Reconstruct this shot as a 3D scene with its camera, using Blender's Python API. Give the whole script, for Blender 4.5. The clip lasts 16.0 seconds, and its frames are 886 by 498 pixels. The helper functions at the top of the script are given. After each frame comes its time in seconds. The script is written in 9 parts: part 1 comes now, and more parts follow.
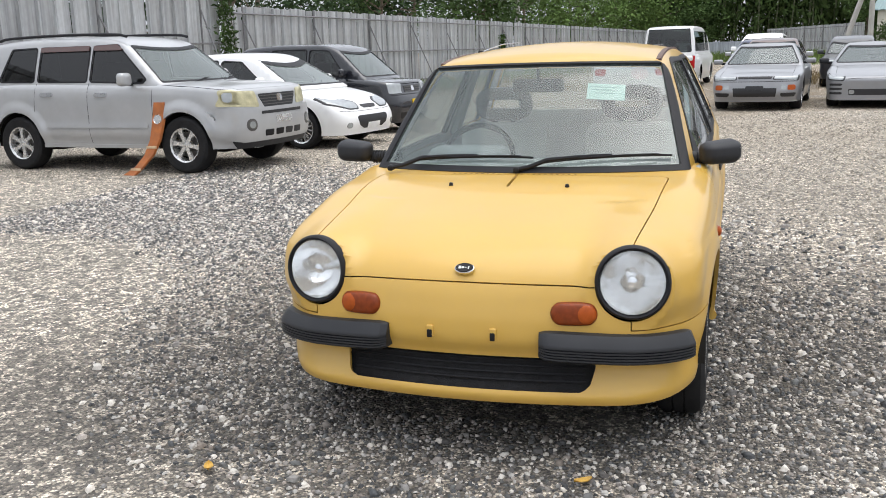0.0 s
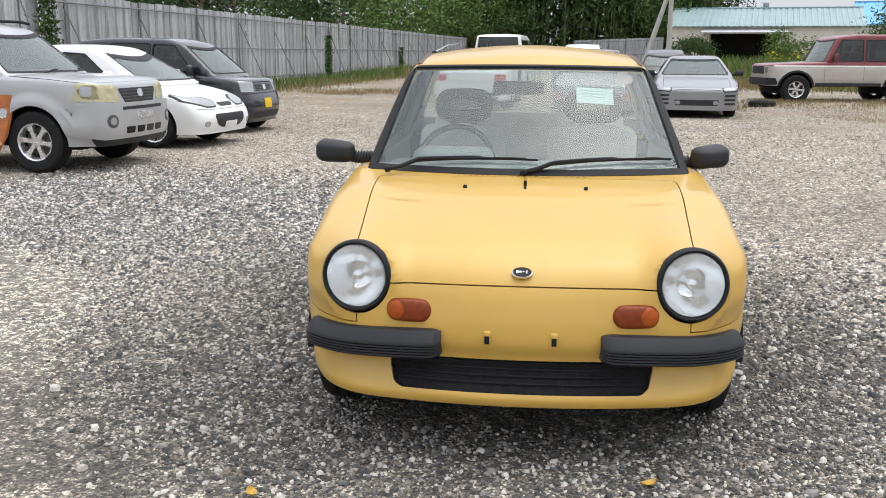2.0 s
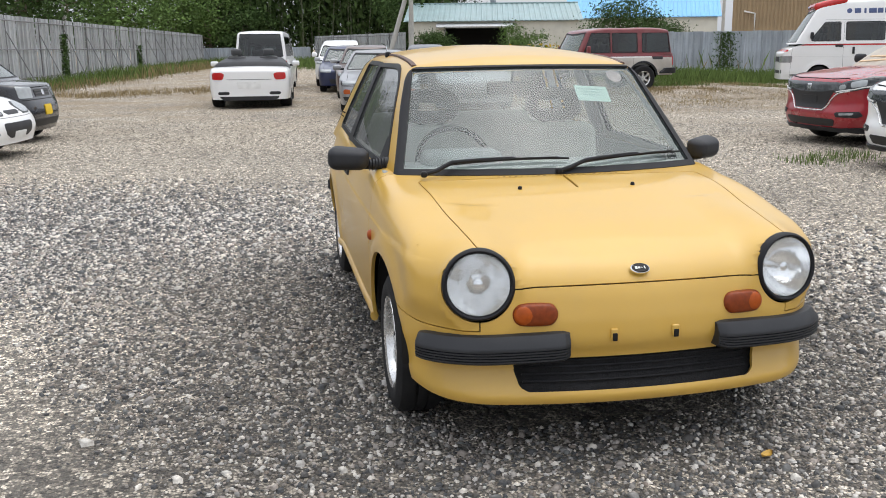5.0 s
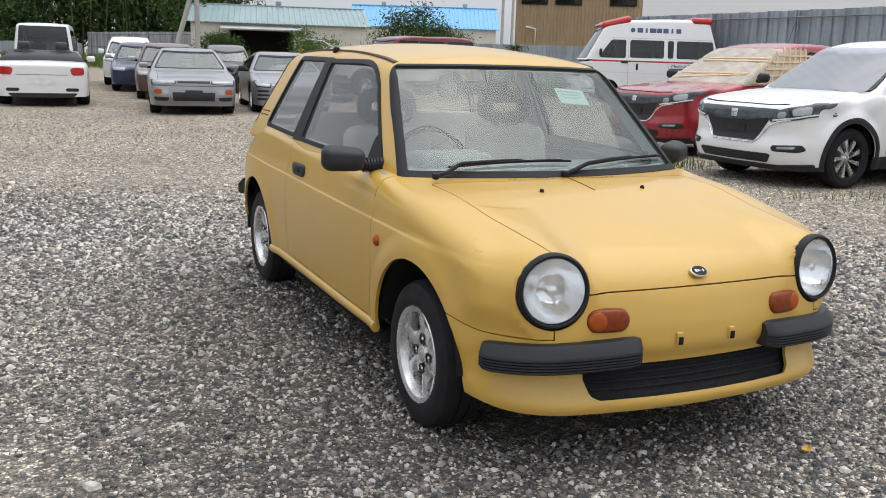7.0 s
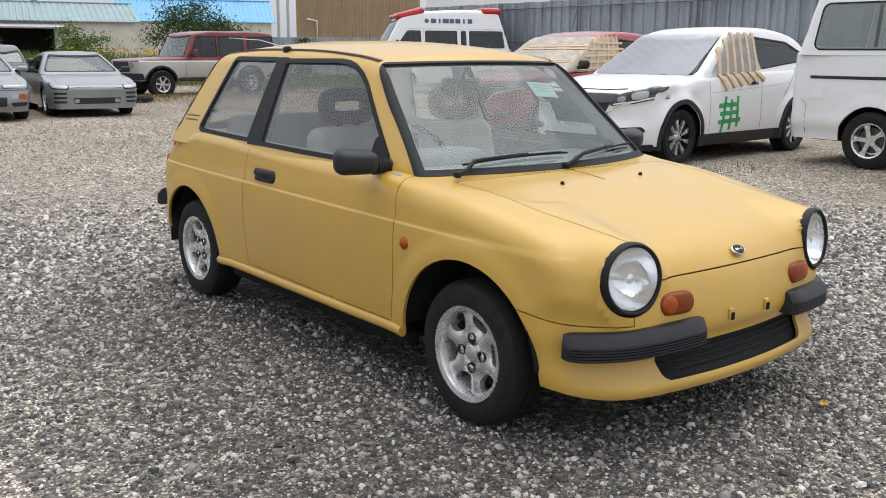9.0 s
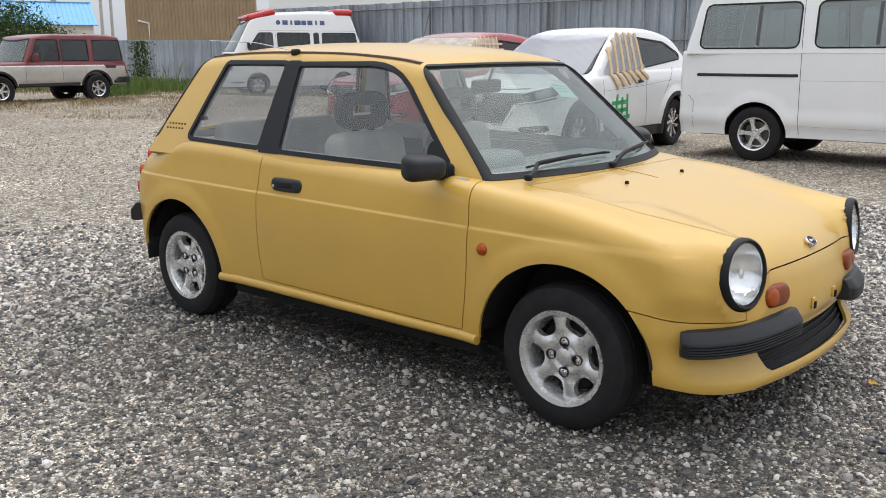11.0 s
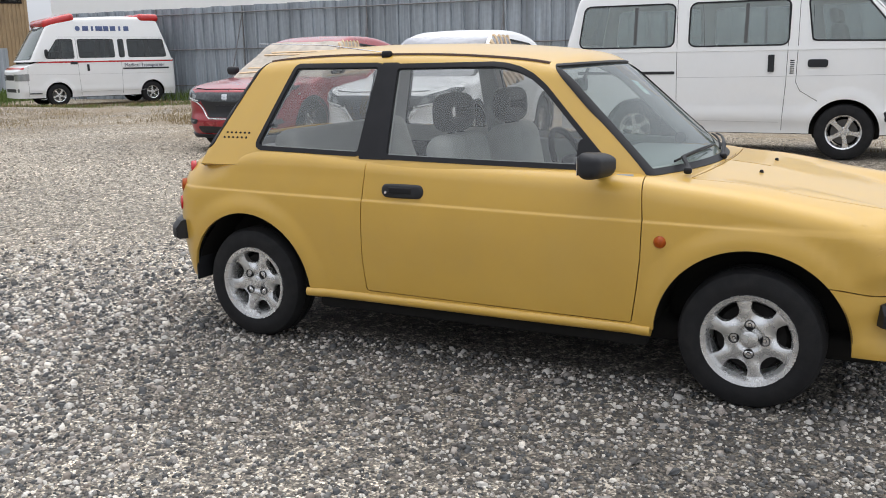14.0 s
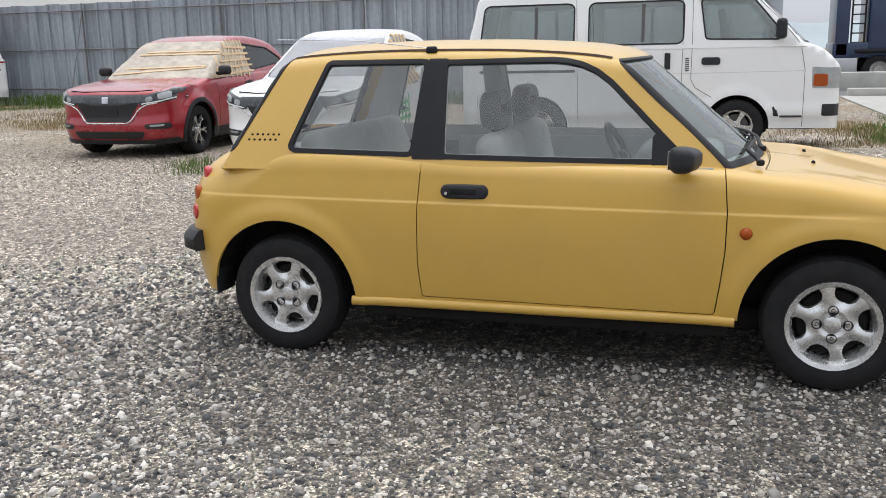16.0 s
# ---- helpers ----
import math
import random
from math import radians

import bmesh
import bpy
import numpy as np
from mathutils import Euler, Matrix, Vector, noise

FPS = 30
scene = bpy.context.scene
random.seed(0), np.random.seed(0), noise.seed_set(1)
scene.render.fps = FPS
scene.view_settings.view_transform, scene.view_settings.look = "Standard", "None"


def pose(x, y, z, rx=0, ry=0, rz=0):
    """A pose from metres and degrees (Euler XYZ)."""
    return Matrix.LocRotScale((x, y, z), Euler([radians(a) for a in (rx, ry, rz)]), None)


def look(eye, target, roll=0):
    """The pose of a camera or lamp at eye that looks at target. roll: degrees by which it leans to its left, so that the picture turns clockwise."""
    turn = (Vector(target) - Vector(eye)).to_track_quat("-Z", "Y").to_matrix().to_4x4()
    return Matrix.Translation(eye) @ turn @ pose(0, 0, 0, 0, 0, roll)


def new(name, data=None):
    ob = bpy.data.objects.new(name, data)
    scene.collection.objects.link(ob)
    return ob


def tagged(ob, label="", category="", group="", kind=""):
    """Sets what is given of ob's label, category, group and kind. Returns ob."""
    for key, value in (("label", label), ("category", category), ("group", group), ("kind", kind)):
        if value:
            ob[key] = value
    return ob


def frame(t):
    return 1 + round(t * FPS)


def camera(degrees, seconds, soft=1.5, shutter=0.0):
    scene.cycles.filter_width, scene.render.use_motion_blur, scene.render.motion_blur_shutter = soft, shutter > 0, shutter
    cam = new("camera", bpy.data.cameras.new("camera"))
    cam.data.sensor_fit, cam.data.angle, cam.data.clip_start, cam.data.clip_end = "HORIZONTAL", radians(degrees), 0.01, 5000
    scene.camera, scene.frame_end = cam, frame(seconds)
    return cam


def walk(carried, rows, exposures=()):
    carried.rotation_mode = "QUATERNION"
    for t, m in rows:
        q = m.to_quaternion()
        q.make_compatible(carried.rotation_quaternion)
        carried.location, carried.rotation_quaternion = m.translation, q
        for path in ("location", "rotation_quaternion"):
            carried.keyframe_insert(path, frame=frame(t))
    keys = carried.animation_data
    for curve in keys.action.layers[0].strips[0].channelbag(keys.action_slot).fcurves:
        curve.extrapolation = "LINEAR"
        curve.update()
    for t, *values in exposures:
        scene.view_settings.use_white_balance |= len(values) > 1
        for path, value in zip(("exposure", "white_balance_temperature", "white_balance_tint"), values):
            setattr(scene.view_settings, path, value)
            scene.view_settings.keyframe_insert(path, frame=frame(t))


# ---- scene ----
cam = camera(51.6, 16.0, soft=0.95)
METRES, EYE, TILT, LEAN, TURN = 7.36, 1.353, 0.0, 0.0, 17.48
START_X, START_Y = 0.817, -3.406
ROWS = [
    (0.0, 0.0, 0.0, 0.0, -0.36, -12.14, 1.69),
    (0.5, -0.0316, -0.0026, 0.0013, -3.6, -12.34, 0.94),
    (1.0, -0.0543, 0.0065, 0.0, -6.95, -12.62, 1.04),
    (1.5, -0.0776, 0.0226, -0.0001, -8.81, -12.31, 0.03),
    (2.0, -0.1061, 0.026, -0.001, -12.03, -12.12, -0.34),
    (2.5, -0.1301, 0.0272, 0.001, -14.97, -12.51, -0.07),
    (3.0, -0.1513, 0.0429, 0.0001, -16.61, -12.81, -0.15),
    (3.5, -0.1736, 0.0556, -0.0001, -19.11, -12.26, -0.41),
    (4.0, -0.2068, 0.0592, 0.0032, -22.25, -12.32, 0.22),
    (6.5, -0.3223, 0.1594, -0.0016, -38.7, -11.95, -1.24),
    (7.0, -0.3469, 0.1816, -0.004, -42.21, -11.88, -1.7),
    (7.5, -0.3723, 0.1979, -0.0019, -45.06, -12.48, -1.53),
    (8.0, -0.3897, 0.227, -0.0036, -47.84, -12.75, -1.6),
    (8.5, -0.4085, 0.2538, -0.0031, -52.15, -12.37, -1.08),
    (11.0, -0.4746, 0.3907, -0.0032, -66.73, -12.03, 0.18),
    (11.5, -0.4829, 0.4254, -0.0032, -68.71, -11.61, -0.72),
    (12.0, -0.5032, 0.4563, -0.0023, -71.4, -11.66, -0.25),
    (12.5, -0.5143, 0.4861, -0.0037, -73.64, -12.27, 0.88),
    (13.0, -0.5135, 0.5194, -0.0036, -75.2, -12.37, -0.09),
    (13.5, -0.5215, 0.5517, -0.0029, -77.51, -11.6, -0.02),
    (14.0, -0.5271, 0.5824, -0.0035, -80.55, -11.91, 1.03),
    (14.5, -0.5186, 0.6157, -0.0021, -82.55, -11.76, 1.01),
    (15.0, -0.5199, 0.647, -0.0049, -85.88, -11.0, 0.01),
    (15.5, -0.5296, 0.6809, -0.0022, -88.51, -11.37, 0.69),
    (16.0, -0.5191, 0.7143, -0.0042, -91.08, -12.04, 1.19),
]
walk(cam, [(t, pose(START_X, START_Y, EYE, TILT, LEAN, TURN) @ pose(METRES * x, METRES * y, METRES * z, 90 + pitch, roll, yaw)) for t, x, y, z, yaw, pitch, roll in ROWS],
     [(0.0, 0.40), (4.0, 0.34), (7.0, 0.14), (11.0, 0.21), (16.0, 0.24)])

# ---- world and sun: bright overcast ----
SUN_ELEV, SUN_AZ = 76.0, 75.0
world = bpy.data.worlds.new("overcast_sky")
scene.world = world
world.use_nodes = True
wn, wl = world.node_tree.nodes, world.node_tree.links
sky = wn.new("ShaderNodeTexSky")
sky.sky_type, sky.sun_disc = "NISHITA", False
sky.sun_elevation, sky.sun_rotation = radians(SUN_ELEV), radians(SUN_AZ)
sky.air_density, sky.dust_density, sky.ozone_density = 1.0, 3.0, 1.0
cloud = wn.new("ShaderNodeHueSaturation")
cloud.inputs["Saturation"].default_value = 0.22
wl.new(sky.outputs[0], cloud.inputs["Color"])
veil = wn.new("ShaderNodeMix")
veil.data_type = "RGBA"
veil.inputs["Factor"].default_value = 0.62
veil.inputs[7].default_value = (6.6, 6.95, 7.7, 1)
wl.new(cloud.outputs[0], veil.inputs[6])
wtc = wn.new("ShaderNodeTexCoord")
wsep = wn.new("ShaderNodeSeparateXYZ")
wl.new(wtc.outputs["Generated"], wsep.inputs[0])
lift = wn.new("ShaderNodeMapRange")
lift.inputs["To Min"].default_value, lift.inputs["To Max"].default_value = 0.66, 1.46
wl.new(wsep.outputs["Z"], lift.inputs["Value"])
dome = wn.new("ShaderNodeVectorMath")
dome.operation = "SCALE"
wl.new(veil.outputs[2], dome.inputs[0])
wl.new(lift.outputs[0], dome.inputs["Scale"])
wl.new(dome.outputs["Vector"], wn["Background"].inputs["Color"])
wn["Background"].inputs["Strength"].default_value = 0.15
sun = new("sun", bpy.data.lights.new("sun", "SUN"))
sun.data.energy, sun.data.angle, sun.data.color = 0.85, radians(70), (1.0, 0.96, 0.90)
az, el = radians(SUN_AZ), radians(SUN_ELEV)
sun.matrix_world = look((0, 0, 0), (-math.sin(az) * math.cos(el), -math.cos(az) * math.cos(el), -math.sin(el)))

# ---- mesh tools ----
def smax(a, b, r):
    h = np.maximum(r - np.abs(a - b), 0)
    return np.maximum(a, b) + h * h / (4 * r)


def sstep(a, b, v):
    k = np.clip((v - a) / (b - a), 0, 1)
    return k * k * (3 - 2 * k)


def curve(points):
    """A smooth function through (a, b) points."""
    xs = np.array([p[0] for p in points], float)
    ys = np.array([p[1] for p in points], float)
    d = np.gradient(ys, xs)

    def f(v):
        v = np.asarray(v, float)
        i = np.clip(np.searchsorted(xs, v) - 1, 0, len(xs) - 2)
        h = xs[i + 1] - xs[i]
        k = np.clip((v - xs[i]) / h, 0, 1)
        return ((2 * k**3 - 3 * k**2 + 1) * ys[i] + (k**3 - 2 * k**2 + k) * h * d[i]
                + (-2 * k**3 + 3 * k**2) * ys[i + 1] + (k**3 - k**2) * h * d[i + 1])
    return f


def poly_sd(poly, r=0.0):
    """Signed distance to a polygon in two coordinates, negative inside, corners rounded by r."""
    P = np.array(poly, float)
    if r:
        c = P.mean(0)
        area = 0.5 * np.sum(P[:, 0] * np.roll(P[:, 1], -1) - np.roll(P[:, 0], -1) * P[:, 1])
        s = 1 if area > 0 else -1
        out = []
        n = len(P)
        for i in range(n):
            a, b, d = P[i - 1], P[i], P[(i + 1) % n]
            e1, e2 = (b - a) / np.linalg.norm(b - a), (d - b) / np.linalg.norm(d - b)
            n1, n2 = s * np.array([-e1[1], e1[0]]), s * np.array([-e2[1], e2[0]])
            out.append(b + r * (n1 + n2) / max(0.3, 1 + n1 @ n2))
        P = np.array(out)

    def f(u, v):
        q = np.stack([u, v], -1)
        best = np.full(u.shape, 1e9)
        inside = np.zeros(u.shape, bool)
        for i in range(len(P)):
            a, b = P[i - 1], P[i]
            e, w = b - a, q - a
            k = np.clip((w @ e) / (e @ e), 0, 1)
            best = np.minimum(best, np.sum((w - k[..., None] * e) ** 2, -1))
            cross = ((a[1] > v) != (b[1] > v)) & (u < (b[0] - a[0]) * (v - a[1]) / (b[1] - a[1] + 1e-12) + a[0])
            inside ^= cross
        return np.where(inside, -1, 1) * np.sqrt(best) - r
    return f


def grad(field, V, e=1e-3):
    g = np.stack([field(*(V + d).T) - field(*(V - d).T) for d in np.eye(3) * e], -1)
    return g / (np.linalg.norm(g, axis=1, keepdims=True) + 1e-12)


def shell(field, y0, y1, z0, fan=24, straight=40, elev=None, reach=4.0):
    """The surface field = 0, met by rays from the line (0, y0..y1, z0). Returns vertices, triangles, normals."""
    elev = np.radians(np.linspace(-60, 90, 50) if elev is None else elev)
    cols = []
    for a in np.linspace(-90, 90, fan)[:-1]:
        cols.append((y0, math.sin(radians(a)), -math.cos(radians(a))))
    for y in np.linspace(y0, y1, straight)[:-1]:
        cols.append((y, 1.0, 0.0))
    for a in np.linspace(90, 270, fan)[:-1]:
        cols.append((y1, math.sin(radians(a)), -math.cos(radians(a))))
    for y in np.linspace(y1, y0, straight):
        cols.append((y, -1.0, 0.0))
    C = np.array(cols)
    n, m = len(C), len(elev)
    O = np.zeros((n, m, 3))
    O[..., 1], O[..., 2] = C[:, None, 0], z0
    D = np.zeros((n, m, 3))
    D[..., 0], D[..., 1] = C[:, 1, None] * np.cos(elev), C[:, 2, None] * np.cos(elev)
    D[..., 2] = np.sin(elev)
    O, D = O.reshape(-1, 3), D.reshape(-1, 3)
    lo, hi = np.zeros(len(O)), np.full(len(O), reach)
    for _ in range(34):
        mid = (lo + hi) / 2
        inside = field(*(O + mid[:, None] * D).T) < 0
        lo, hi = np.where(inside, mid, lo), np.where(inside, hi, mid)
    V = O + lo[:, None] * D
    i = np.arange(n * m).reshape(n, m)
    a, b, c, d = i[:-1, :-1].ravel(), i[1:, :-1].ravel(), i[1:, 1:].ravel(), i[:-1, 1:].ravel()
    F = np.concatenate([np.stack([a, b, c], 1), np.stack([a, c, d], 1)])
    return V, F, grad(field, V)


def clip(S, g):
    """The part of S = (vertices, triangles, normals) where g >= 0; g takes x, y, z."""
    V, F, N = S
    if len(F) == 0:
        return S
    G = g(*V.T)
    k = G[F] >= 0
    cnt = k.sum(1)
    keep = F[cnt == 3]
    newV, newN, tris = [V], [N], [keep]
    base = len(V)
    for want in (1, 2):
        T = F[cnt == want]
        if not len(T):
            continue
        odd = (G[T] >= 0) if want == 1 else (G[T] < 0)
        s = odd.argmax(1)
        r = np.arange(len(T))
        a, b, c = T[r, s], T[r, (s + 1) % 3], T[r, (s + 2) % 3]

        def cut(p, q):
            w = (G[p] / (G[p] - G[q] + 1e-12))[:, None]
            nn = N[p] * (1 - w) + N[q] * w
            return V[p] * (1 - w) + V[q] * w, nn / (np.linalg.norm(nn, axis=1, keepdims=True) + 1e-12)
        pb, nb = cut(a, b)
        pc, nc = cut(a, c)
        ib, ic = base + r, base + len(T) + r
        newV += [pb, pc]
        newN += [nb, nc]
        base += 2 * len(T)
        if want == 1:
            tris.append(np.stack([a, ib, ic], 1))
        else:
            tris += [np.stack([ib, b, c], 1), np.stack([ib, c, ic], 1)]
    V, N, F = np.concatenate(newV), np.concatenate(newN), np.concatenate(tris)
    used, inv = np.unique(F, return_inverse=True)
    V, N, F = V[used], N[used], inv.reshape(-1, 3)
    if not len(V):
        return V, F, N
    _, first, inv = np.unique(np.round(V, 5), axis=0, return_index=True, return_inverse=True)
    F = inv.ravel()[F]
    ok = (F[:, 0] != F[:, 1]) & (F[:, 1] != F[:, 2]) & (F[:, 0] != F[:, 2])
    return V[first], F[ok], N[first]


def refined(S, near, times=2, field=None):
    """S with its triangles split into four, some times over, where near(x, y, z) is true; with a field, drawn onto field = 0."""
    for _ in range(times):
        V, F, N = S
        hit = near(*V[F].mean(1).T)
        T = F[hit]
        n, m = len(V), len(T)
        a, b, c = T.T
        mids = [(a, b), (b, c), (c, a)]
        nn = [N[p] + N[q] for p, q in mids]
        V = np.concatenate([V, *[(V[p] + V[q]) / 2 for p, q in mids]])
        N = np.concatenate([N, *[k / (np.linalg.norm(k, axis=1, keepdims=True) + 1e-12) for k in nn]])
        ab, bc, ca = n + np.arange(m), n + m + np.arange(m), n + 2 * m + np.arange(m)
        S = V, np.concatenate([F[~hit], np.stack([a, ab, ca], 1), np.stack([ab, b, bc], 1), np.stack([ca, bc, c], 1), np.stack([ab, bc, ca], 1)]), N
    if field is not None:
        V, F, N = S
        hit = near(*V.T)
        P = V[hit]
        for _ in range(4):
            P = P - grad(field, P) * field(*P.T)[:, None] * 0.9
        ok = np.linalg.norm(P - V[hit], axis=1) < 0.03
        P = np.where(ok[:, None], P, V[hit])
        V, N = V.copy(), N.copy()
        V[hit], N[hit] = P, grad(field, P, 0.003)
        S = V, F, N
    return S


def shifted(S, d):
    return S[0] + S[2] * d, S[1], S[2]


def rimmed(S, depth):
    """S with its open edges folded inwards by depth."""
    V, F, N = S
    E = np.concatenate([F[:, [0, 1]], F[:, [1, 2]], F[:, [2, 0]]])
    key = np.sort(E, 1)
    _, idx, cnt = np.unique(key, axis=0, return_index=True, return_counts=True)
    B = E[idx[cnt == 1]]
    if not len(B):
        return S
    n = len(V)
    m = len(B)
    P = np.concatenate([V[B[:, 0]], V[B[:, 1]], V[B[:, 1]] - N[B[:, 1]] * depth, V[B[:, 0]] - N[B[:, 0]] * depth])
    j = n + np.arange(m)
    Q = np.concatenate([np.stack([j + m, j, j + 3 * m], 1), np.stack([j + m, j + 3 * m, j + 2 * m], 1)])
    return np.concatenate([V, P]), np.concatenate([F, Q]), np.concatenate([N, np.zeros((4 * m, 3))])


def to_mesh(name, V, F, mat=None, N=None, smooth=True):
    V, F = np.asarray(V, np.float32), np.asarray(F)
    me = bpy.data.meshes.new(name)
    me.vertices.add(len(V))
    me.vertices.foreach_set("co", V.ravel())
    n = F.shape[1]
    me.loops.add(F.size)
    me.loops.foreach_set("vertex_index", F.ravel().astype(np.int32))
    me.polygons.add(len(F))
    me.polygons.foreach_set("loop_start", np.arange(0, F.size, n, dtype=np.int32))
    me.update(calc_edges=True)
    me.validate()
    me.polygons.foreach_set("use_smooth", np.full(len(me.polygons), smooth))
    if N is not None and len(N) == len(me.vertices):
        me.normals_split_custom_set_from_vertices([tuple(v) for v in N])
    if mat:
        me.materials.append(mat)
    return me


def part(name, data, mat, parent=None, label="", at=None, smooth=True, sharp=35):
    """One mesh object under parent. data: (V, F), (V, F, N), or a bmesh."""
    if isinstance(data, bmesh.types.BMesh):
        me = bpy.data.meshes.new(name)
        data.to_mesh(me)
        data.free()
        me.materials.append(mat)
        me.polygons.foreach_set("use_smooth", np.full(len(me.polygons), smooth))
        if smooth and sharp:
            me.set_sharp_from_angle(angle=radians(sharp))
    else:
        me = to_mesh(name, data[0], data[1], mat, data[2] if len(data) > 2 else None, smooth)
        if smooth and sharp and len(data) == 2:
            me.set_sharp_from_angle(angle=radians(sharp))
    ob = new(name, me)
    ob.parent = parent
    if at is not None:
        ob.matrix_basis = at
    if label:
        ob["label"] = label
    return ob


def thing(name, m, label, category, group="", kind=""):
    ob = new(name)
    ob.empty_display_size = 0.2
    ob.matrix_basis = m
    return tagged(ob, label, category, group, kind)


def join(*pieces):
    V, F, n = [], [], 0
    for p in pieces:
        f = np.asarray(p[1])
        if f.shape[1] == 4:
            f = np.concatenate([f[:, :3], f[:, [0, 2, 3]]])
        V.append(np.asarray(p[0], float))
        F.append(f + n)
        n += len(p[0])
    return np.concatenate(V), np.concatenate(F)


def moved(S, m):
    M = np.array(m)
    V = np.asarray(S[0]) @ M[:3, :3].T + M[:3, 3]
    if len(S) > 2:
        return V, S[1], S[2] @ M[:3, :3].T
    return V, S[1]


def rbox(sx, sy, sz, r=0.01, n=3, at=(0, 0, 0)):
    """A box with rounded edges, centred."""
    h = np.array([sx, sy, sz]) / 2
    r = min(r, h.min() * 0.999)
    t = np.linspace(0, 1, n)
    pts = [np.concatenate([-hh + r * (1 - np.cos(t * np.pi / 2)), (hh - r + r * np.sin(t * np.pi / 2))]) for hh in h]
    V, F, base = [], [], 0
    for ax in range(3):
        u, v = (ax + 1) % 3, (ax + 2) % 3
        U, W = np.meshgrid(pts[u], pts[v], indexing="ij")
        a, b = U.shape
        i = np.arange(a * b).reshape(a, b)
        q = np.stack([i[:-1, :-1], i[1:, :-1], i[1:, 1:], i[:-1, 1:]], -1).reshape(-1, 4)
        for s in (1, -1):
            P = np.zeros((a * b, 3))
            P[:, ax], P[:, u], P[:, v] = s * h[ax], U.ravel(), W.ravel()
            inner = np.clip(P, -(h - r), h - r)
            d = P - inner
            ln = np.linalg.norm(d, axis=1, keepdims=True)
            P = inner + d / np.maximum(ln, 1e-9) * np.minimum(r, 1e9)
            V.append(P)
            F.append((q if s > 0 else q[:, ::-1]) + base)
            base += a * b
    V, F = np.concatenate(V), np.concatenate(F)
    _, first, inv = np.unique(np.round(V, 6), axis=0, return_index=True, return_inverse=True)
    F = inv.ravel()[F]
    return V[first] + np.array(at), F


def lathe(profile, seg=40, axis="x", closed=False):
    """Spins (radius, along) points round an axis."""
    P = np.array(profile, float)
    if closed:
        P = np.concatenate([P, P[:1]])
    a = np.linspace(0, 2 * np.pi, seg, endpoint=False)
    n = len(P)
    V = np.zeros((seg, n, 3))
    V[..., 0] = P[:, 1]
    V[..., 1] = P[:, 0] * np.cos(a)[:, None]
    V[..., 2] = P[:, 0] * np.sin(a)[:, None]
    if axis == "y":
        V = V[..., [2, 0, 1]]
    if axis == "z":
        V = V[..., [1, 2, 0]]
    i = np.arange(seg * n).reshape(seg, n)
    j = np.roll(i, -1, 0)
    F = np.stack([i[:, :-1], j[:, :-1], j[:, 1:], i[:, 1:]], -1).reshape(-1, 4)
    return V.reshape(-1, 3), F


def tube(path, r, seg=8, ends=True):
    """A round bar along points; r a number or one a point."""
    P = np.array(path, float)
    n = len(P)
    r = np.full(n, r) if np.isscalar(r) else np.array(r, float)
    T = np.gradient(P, axis=0)
    T /= np.linalg.norm(T, axis=1, keepdims=True) + 1e-12
    up = np.array([0, 0, 1.0]) if abs(T[:, 2]).mean() < 0.8 else np.array([1.0, 0, 0])
    A = np.cross(T, up)
    A /= np.linalg.norm(A, axis=1, keepdims=True) + 1e-12
    B = np.cross(A, T)
    a = np.linspace(0, 2 * np.pi, seg, endpoint=False)
    V = P[:, None] + r[:, None, None] * (A[:, None] * np.cos(a)[None, :, None] + B[:, None] * np.sin(a)[None, :, None])
    i = np.arange(n * seg).reshape(n, seg)
    j = np.roll(i, -1, 1)
    F = np.stack([i[:-1], j[:-1], j[1:], i[1:]], -1).reshape(-1, 4)
    V = V.reshape(-1, 3)
    if ends:
        V = np.concatenate([V, P[:1], P[-1:]])
        e0 = np.stack([i[0], i[0] * 0 + n * seg, j[0], j[0]], 1)
        e1 = np.stack([i[-1], j[-1], i[-1] * 0 + n * seg + 1, i[-1] * 0 + n * seg + 1], 1)
        F = np.concatenate([F[:, [0, 1, 2]], F[:, [0, 2, 3]], e0[:, :3], e1[:, :3]])
    return V, F


def sweep(path, section, up=(0, 0, 1), closed=True):
    """A section of (out, up) points carried along a path; out is to the right of the way."""
    P = np.array(path, float)
    S = np.array(section, float)
    T = np.gradient(P, axis=0)
    T /= np.linalg.norm(T, axis=1, keepdims=True) + 1e-12
    U = np.array(up, float)
    A = np.cross(T, U)
    A /= np.linalg.norm(A, axis=1, keepdims=True) + 1e-12
    V = P[:, None] + A[:, None] * S[None, :, :1] + U * S[None, :, 1:2]
    n, m = len(P), len(S)
    i = np.arange(n * m).reshape(n, m)
    j = np.roll(i, -1, 1) if closed else i[:, 1:]
    i2 = i if closed else i[:, :-1]
    F = np.stack([i2[:-1], j[:-1], j[1:], i2[1:]], -1).reshape(-1, 4)
    F = np.concatenate([F[:, [0, 1, 2]], F[:, [0, 2, 3]]])
    V = V.reshape(-1, 3)
    if closed:
        for row in (i[0], i[-1]):
            V = np.concatenate([V, V[row].mean(0)[None]])
            c = len(V) - 1
            F = np.concatenate([F, np.stack([row, np.roll(row, -1), np.full(m, c)], 1)])
    return V, F


